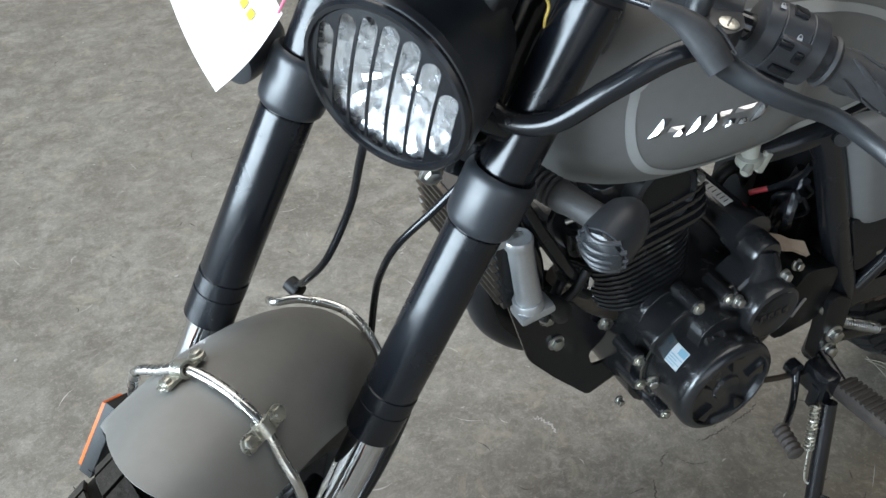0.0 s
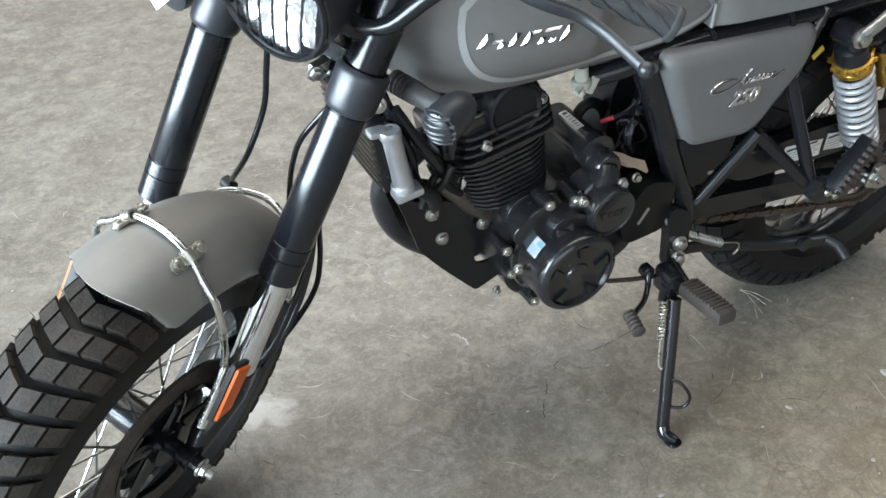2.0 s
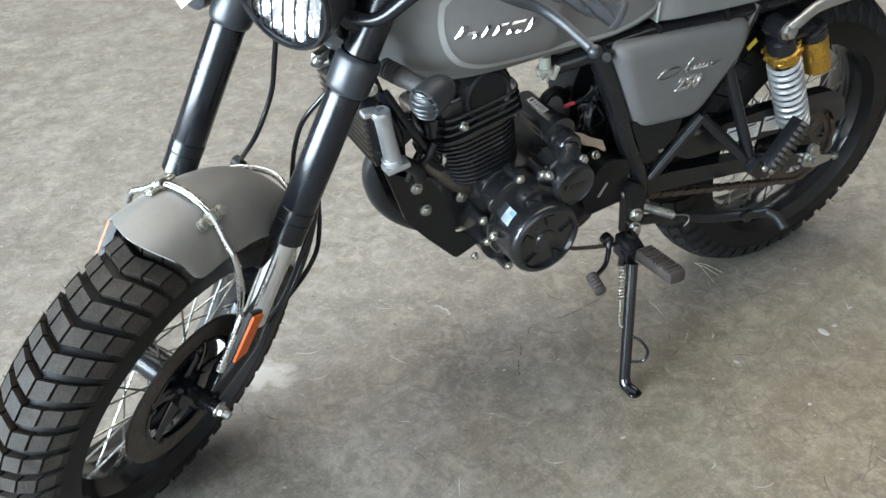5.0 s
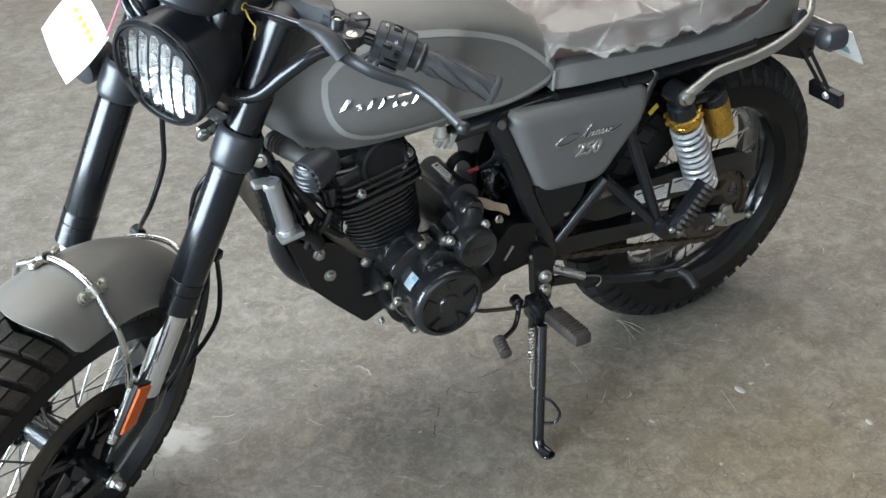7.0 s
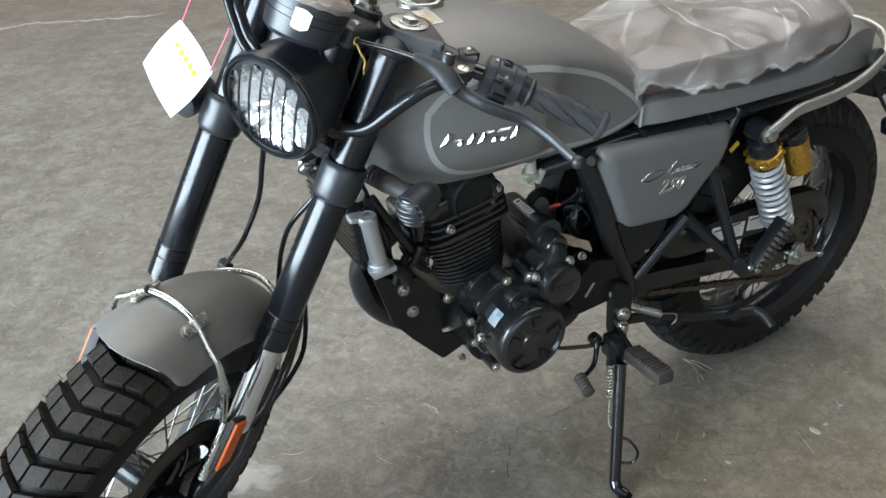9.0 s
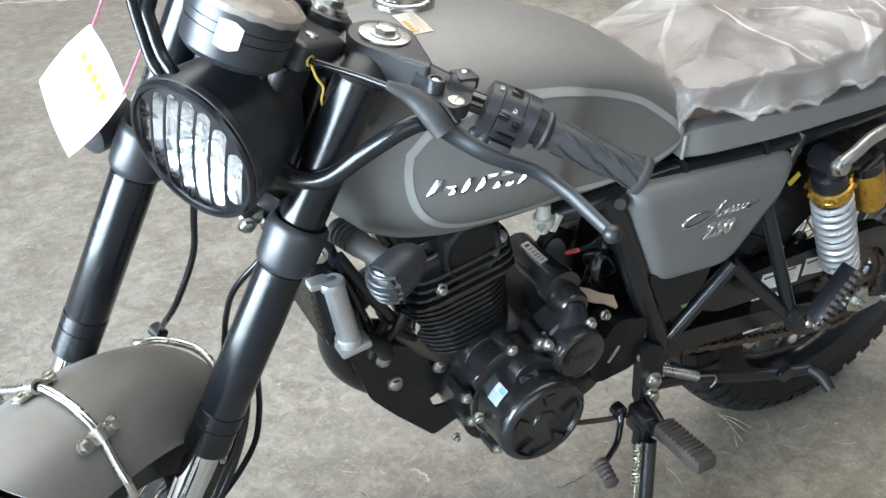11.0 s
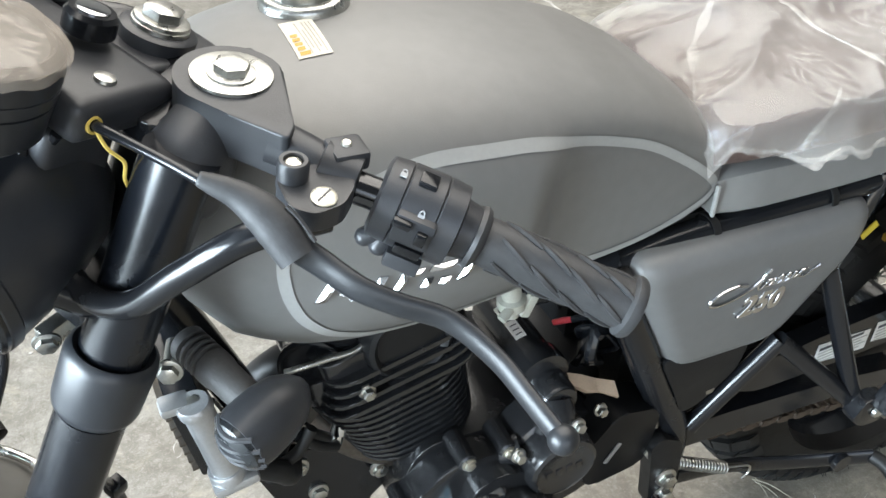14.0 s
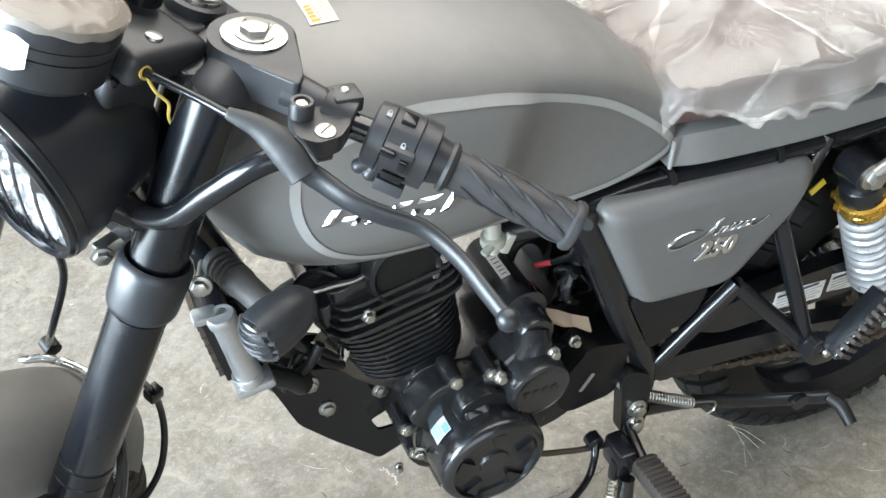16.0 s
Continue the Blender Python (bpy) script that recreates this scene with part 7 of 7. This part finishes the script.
for p in ((1.083, -0.193, 0.399), (1.105, -0.1925, 0.386)):
    bm = fresh()
    lathe(bm, [(0, 0.0075), (0.004, 0.007), (0.006, 0.004)], p, (0, -1, 0), 16)
    part("bracket_rivet", bm, STEEL, hanger)
P0, P1 = Vector((1.080, -0.200, 0.408)), Vector((1.142, -0.200, 0.494))
d = (P1 - P0)
pm = Matrix.Translation((P0 + P1) / 2) @ frame_along(d)
bm = fresh()
box(bm, (0, 0, 0), (0.032, 0.020, d.length), 0.004)
peg = part("rear_footrest", bm, SATIN, moto, "folded rear foot-rest", pm)
for i in range(9):
    bm = fresh()
    box(bm, (-0.0165, 0, -d.length / 2 + 0.010 + i * 0.0115), (0.012, 0.024, 0.0065), 0.0015)
    part("footrest_rib", bm, PEGRUBBER, peg, "", pm)

# ---- side stand, foot-rest, gear lever ----
bm = fresh()
box(bm, (0.790, -0.160, 0.290), (0.026, 0.046, 0.046), 0.006, None, 2)
part("stand_bracket", bm, SATIN, moto)
bm = fresh()
S0, S1 = Vector((0.787, -0.188, 0.272)), Vector((0.748, -0.262, 0.044))
tube(bm, [S0, S0.lerp(S1, 0.5), S1], [0.0112, 0.0115, 0.0112], 18, 2)
tube(bm, [S1, Vector((0.747, -0.272, 0.034)), Vector((0.757, -0.292, 0.030))], [0.012, 0.012, 0.008], 14, 4)
stand = part("side_stand", bm, GLOSS, moto, "gloss black side stand carrying the weight")
bm = fresh()
prism(bm, rounded([(0.742, -0.303), (0.739, -0.274), (0.759, -0.270), (0.771, -0.299)], 0.012), 0.0237, 0.0285, 0.0015, 1, axis="z")
part("stand_foot", bm, GLOSS, stand)
bm = fresh()
tube(bm, [(0.762, -0.238, 0.135), (0.776, -0.255, 0.132), (0.788, -0.270, 0.108), (0.780, -0.268, 0.084), (0.756, -0.252, 0.080)], 0.003, 8, 6)
part("stand_hook", bm, SATIN, stand)
bm = fresh()
helix(bm, (0.766, -0.184, 0.272), (0.758, -0.204, 0.200), 0.0062, 0.0016, 11, 12, 6)
tube(bm, [(0.758, -0.204, 0.200), (0.752, -0.218, 0.155), (0.760, -0.228, 0.147)], 0.0016, 6, 4)
part("stand_spring", bm, ZINC, moto, "zinc-plated stand spring")
bm = fresh()
helix(bm, (0.852, -0.118, 0.338), (0.928, -0.130, 0.300), 0.0075, 0.0017, 16, 12, 6)
tube(bm, [(0.928, -0.130, 0.300), (0.965, -0.133, 0.288), (0.972, -0.133, 0.272), (0.962, -0.133, 0.262)], 0.0016, 6, 5)
part("brake_spring", bm, STEEL, moto, "zinc-plated return spring")
# foot-rest
Q0, Q1 = Vector((0.815, -0.178, 0.282)), Vector((0.812, -0.286, 0.297))
d = Q1 - Q0
qm = Matrix.Translation((Q0 + Q1) / 2) @ frame_along(d)
up_is = qm.to_3x3().inverted() @ Vector((0, 0, 1))
bm = fresh()
box(bm, (0, 0, 0), (0.036, 0.024, d.length), 0.006) if abs(up_is.y) > abs(up_is.x) else box(bm, (0, 0, 0), (0.024, 0.036, d.length), 0.006)
rest = part("footrest", bm, PEGRUBBER, moto, "dusty ribbed rubber foot-rest", qm)
for i in range(11):
    bm = fresh()
    z = -d.length / 2 + 0.010 + i * 0.0086
    off = up_is.normalized() * 0.0125
    size = (0.034, 0.005, 0.0048) if abs(up_is.y) > abs(up_is.x) else (0.005, 0.034, 0.0048)
    box(bm, (off.x, off.y, z), size, 0.0014)
    part("footrest_rib", bm, PEGRUBBER, rest, "", qm)
bm = fresh()
box(bm, (0.783, -0.168, 0.268), (0.016, 0.018, 0.042), 0.004)
box(bm, (0.806, -0.166, 0.280), (0.040, 0.010, 0.016), 0.003)
tube(bm, [(0.822, -0.12, 0.300), (0.815, -0.182, 0.283)], 0.009, 12, 1)
joint = part("footrest_joint", bm, SATIN, moto)
for p in ((0.822, -0.160, 0.272), (0.812, -0.174, 0.256)):
    bm = fresh()
    bolt_head(bm, p, (-0.2, -1, 0.2), 0.0075, 0.006)
    part("joint_bolt", bm, STEEL, joint)
# gear lever and linkage
rod("gear_lever", [(0.764, -0.138, 0.300), (0.757, -0.150, 0.283), (0.738, -0.168, 0.273), (0.706, -0.190, 0.281), (0.684, -0.203, 0.290)], [0.0065, 0.0052, 0.005, 0.005, 0.005], SATIN)
bm = fresh()
H0, H1 = Vector((0.681, -0.198, 0.290)), Vector((0.671, -0.242, 0.288))
lathe(bm, [(0, 0.009), (0.002, 0.0115)] + [(0.004 + 0.0042 * i, 0.0118 if i % 2 else 0.0098) for i in range(9)] + [(0.043, 0.0118), (0.045, 0.009)], H0, H1 - H0, 20)
part("gear_pedal_rubber", bm, PEGRUBBER, moto, "dusty ribbed gear pedal rubber")
rod("gear_link", [(0.655, -0.122, 0.318), (0.695, -0.125, 0.298), (0.781, -0.135, 0.283), (0.812, -0.13, 0.292)], 0.0042, CHAIN, "", 2)
for p in ((0.655, -0.118, 0.318), (0.664, -0.115, 0.350), (0.764, -0.130, 0.300)):
    bm = fresh()
    lathe(bm, [(0, 0.008), (0.003, 0.012), (0.018, 0.012), (0.021, 0.008)], (p[0], p[1] + 0.008, p[2]), (0, -1, 0), 16)
    part("gear_shaft", bm, SATIN, moto)

# ---- loose things ----
LEAN4 = pose(0, 0, 0, 4.5, 0, 0)
# polythene over the seat: draped over the pad with folds and a ragged hem
def film_at(x, s):
    """The film at x, s metres across from the middle; past the pad's edge it hangs down."""
    _, lo, hi, w = spline_at(SEATROWS, min(1.354, max(0.814, x + 0.012)))
    reach = w + 0.008
    over = abs(s) - reach
    y = math.copysign(min(abs(s), reach), s)
    z = hi + 0.006 - 0.016 * (abs(y) / reach) ** 5
    if over > 0:
        z -= over * 0.92
        y += math.copysign(over * max(0.06, 0.24 + 0.5 * noise.noise(Vector((x * 16, s * 18, 1.7)))), s)
    warp = Vector((noise.noise(Vector((x * 6, y * 6, 0.4))), noise.noise(Vector((x * 6, y * 6, 8.1))), 0)) * 0.05
    for size, tall, seed in ((4.5, 0.011, 2.2), (8.0, 0.005, 6.2), (17.0, 0.0012, 3.7), (36.0, 0.0005, 9.4)):
        q = (Vector((x + 0.4 * y, 1.3 * y - 0.3 * x, 0)) + warp) * size
        ridge = 1 - min(1.0, abs(noise.noise(q + Vector((0, 0, seed)))) * 3.2)
        z += tall * ridge ** 3 * (1 if over <= 0 else 0.45)
    z += 0.034 * math.exp(-(((x - 0.945) / 0.045) ** 2 + ((y - 0.075) / 0.06) ** 2))
    if x < 0.815:
        z -= 0.9 * (0.815 - x)
    if x > 1.32:
        z -= 0.35 * (x - 1.32)
    return Vector((x, SEAT_Y + y, z))


def film_hem(x, side):
    _, lo, hi, w = spline_at(SEATROWS, min(1.354, max(0.814, x)))
    return w + 0.016 * min(1.0, max(-0.6, (x - 0.85) / 0.04)) + (0.043 if x > 0.88 else 0.030 + 0.013 * max(0.0, (x - 0.80) / 0.08)) + 0.014 * noise.noise(Vector((x * 9, side * 2, 3.3))) + 0.010 * noise.noise(Vector((x * 34, side, 7))) + 0.008 * noise.noise(Vector((x * 70, side, 2)))


cover = tagged(new("plastic_cover"), "crumpled clear polythene film draped over the motorcycle seat", "plastic cover")
cover.matrix_world = LEAN4
bm = fresh()
nx, ny = 200, 130
grid = []
for i in range(nx + 1):
    row = []
    for j in range(ny + 1):
        v = -1 + 2 * j / ny
        x = 0.798 + (0.577 - 0.12 * v * v + 0.015 * noise.noise(Vector((v * 4, 0, 9)))) * i / nx
        row.append(bm.verts.new(film_at(x, v * film_hem(x, 1 if v > 0 else -1))))
    grid.append(row)
for i in range(nx):
    for j in range(ny):
        bm.faces.new((grid[i][j], grid[i + 1][j], grid[i + 1][j + 1], grid[i][j + 1]))
part("film", bm, FILM, cover, sharp=40)


def film_fold(points, width, lift=0.0025):
    """A doubled strip of film lying along the sheet."""
    bm = fresh()
    path = smooth_path([(x, s, 0) for x, s in points], 12)
    rows = []
    for i, q in enumerate(path):
        d = (path[min(i + 1, len(path) - 1)] - path[max(i - 1, 0)]).normalized()
        w = width * (0.5 + 0.5 * noise.noise(Vector((i * 0.21, width * 900, 1)))) * min(1.0, 0.2 + i / 8, 0.2 + (len(path) - 1 - i) / 8)
        rows.append([bm.verts.new(film_at(q.x - d.y * w * k, q.y + d.x * w * k) + Vector((0, 0, lift * (1.6 if k == 0 else 1)))) for k in (-1, 0, 1)])
    for a, b in zip(rows, rows[1:]):
        for k in range(2):
            bm.faces.new((a[k], b[k], b[k + 1], a[k + 1]))
    return part("film_fold", bm, FOLD, cover, sharp=60)


for points, width in (([(0.955, 0.080), (0.90, 0.030), (0.853, -0.010), (0.805, -0.080)], 0.008), ([(0.965, 0.042), (0.985, -0.045), (1.0, -0.12), (1.03, -0.15)], 0.006), ([(0.935, -0.125), (0.905, -0.155), (0.885, -0.178)], 0.007),
                      ([(1.165, -0.05), (1.13, -0.12), (1.105, -0.165)], 0.008), ([(0.925, -0.135), (0.97, -0.148), (1.03, -0.150)], 0.005), ([(1.18, -0.06), (1.26, -0.035), (1.34, -0.02)], 0.006), ([(1.02, 0.09), (1.10, 0.03), (1.20, -0.03)], 0.006), ([(1.24, 0.06), (1.22, -0.03), (1.19, -0.12)], 0.005), ([(0.86, 0.10), (0.93, 0.11), (1.05, 0.10)], 0.006)):
    film_fold(points, width)
film_fold([(0.802 + 0.014 * i, -film_hem(0.802 + 0.014 * i, -1) + 0.004) for i in range(32)], 0.0035, 0.001)
film_fold([(1.35, 0.02), (1.355, -0.04), (1.32, -0.10), (1.27, -0.15)], 0.007, 0.001)

# hang tag on pink string
tag = tagged(new("hang_tag"), "white card tag with yellow print hanging on pink string", "tag")
tag.matrix_world = LEAN4
T, R, B, Lc = Vector((0.139, 0.172, 0.935)), Vector((0.143, 0.043, 0.899)), Vector((0.072, 0.026, 0.847)), Vector((0.069, 0.148, 0.888))
bm = fresh()
n = 10
nrm = (R - T).cross(Lc - T).normalized()
g = []
for i in range(n + 1):
    row = []
    for j in range(n + 1):
        a, b = i / n, j / n
        u, v = a + 0.05 * (2 * a - 1) * math.sin(math.pi * b), b + 0.04 * (2 * b - 1) * math.sin(math.pi * a)
        p = (T * (1 - u) + R * u) * (1 - v) + (Lc * (1 - u) + B * u) * v
        row.append(bm.verts.new(p + nrm * (0.006 * math.sin(math.pi * a) * math.sin(math.pi * b) - 0.004 * a * b)))
    g.append(row)
for i in range(n):
    for j in range(n):
        bm.faces.new((g[i][j], g[i + 1][j], g[i + 1][j + 1], g[i][j + 1]))
bmesh.ops.solidify(bm, geom=bm.faces[:], thickness=0.0006)
card = part("card", bm, PAPER, tag, "white diamond-hung card", sharp=60)
for k in range(5):
    bm = fresh()
    a0, a1 = 0.20 + 0.13 * k, 0.20 + 0.13 * k + (0.08 if k else 0.05)
    q = [(T * (1 - a) + R * a) * (1 - b) + (Lc * (1 - a) + B * a) * b + nrm * (0.006 * math.sin(math.pi * a) * math.sin(math.pi * b) - 0.004 * a * b) for a, b in ((a0, 0.25), (a1, 0.25), (a1, 0.34), (a0, 0.34))]
    for sgn in (-1, 1):
        bm.faces.new([bm.verts.new(p + nrm * 0.0012 * sgn) for p in q])
    part("yellow_bar", bm, YELLOW, card, "", sharp=60)
for pts in ([(0.139, 0.167, 0.931), (0.163, 0.168, 0.975), (0.188, 0.172, 1.03)], [(0.140, 0.046, 0.899), (0.152, 0.038, 0.925), (0.162, 0.030, 0.948), (0.170, 0.026, 0.965)]):
    bm = fresh()
    tube(bm, pts, 0.0013, 6, 5)
    part("string", bm, PINK, tag)

# straw and crumbs on the floor
random.seed(4)
for k, (x, y, a, ln) in enumerate(((1.150, -0.05, 1.35, 0.09), (1.168, -0.04, -1.1, 0.07), (1.160, -0.045, 1.8, 0.06), (1.140, -0.075, 0.9, 0.06), (2.085, 0.10, -1.2, 0.13), (0.885, -0.385, 0.9, 0.055), (1.17, -0.36, 1.25, 0.07), (0.965, -0.10, 1.5, 0.05))):
    bm = fresh()
    c = Vector((x, y, 0.003))
    d = Vector((math.cos(a), math.sin(a), 0)) * ln / 2
    tube(bm, [c - d, c + Vector((0, 0.006, 0.004)), c + d], 0.0008, 6, 4)
    thing("straw", bm, STRAW, "thin dry straw lying on the concrete floor", "straw")
bm = fresh()
for k in range(420):
    x, y = random.uniform(-1.2, 3.0), random.uniform(-1.2, 2.6)
    r = random.choice((0.0012, 0.0016, 0.002, 0.003))
    bmesh.ops.create_icosphere(bm, subdivisions=1, radius=r, matrix=Matrix.Translation((x, y, r * 0.4)) @ Matrix.Diagonal((random.uniform(0.7, 2.2), random.uniform(0.7, 1.4), 0.5, 1)))
for x, y, r in ((1.219, -0.343, 0.012), (1.255, -0.339, 0.006), (1.333, -0.312, 0.005), (0.994, -0.321, 0.006), (1.368, -0.553, 0.008), (1.34, -0.144, 0.004)):
    bmesh.ops.create_icosphere(bm, subdivisions=2, radius=r, matrix=Matrix.Translation((x, y, r * 0.08)) @ Matrix.Rotation(x * 40, 4, "Z") @ Matrix.Diagonal((1.2, 0.8, 0.16, 1)))
thing("floor_crumbs", bm, CRUMB, "small pale crumbs scattered on the concrete", "crumbs", kind="stuff")
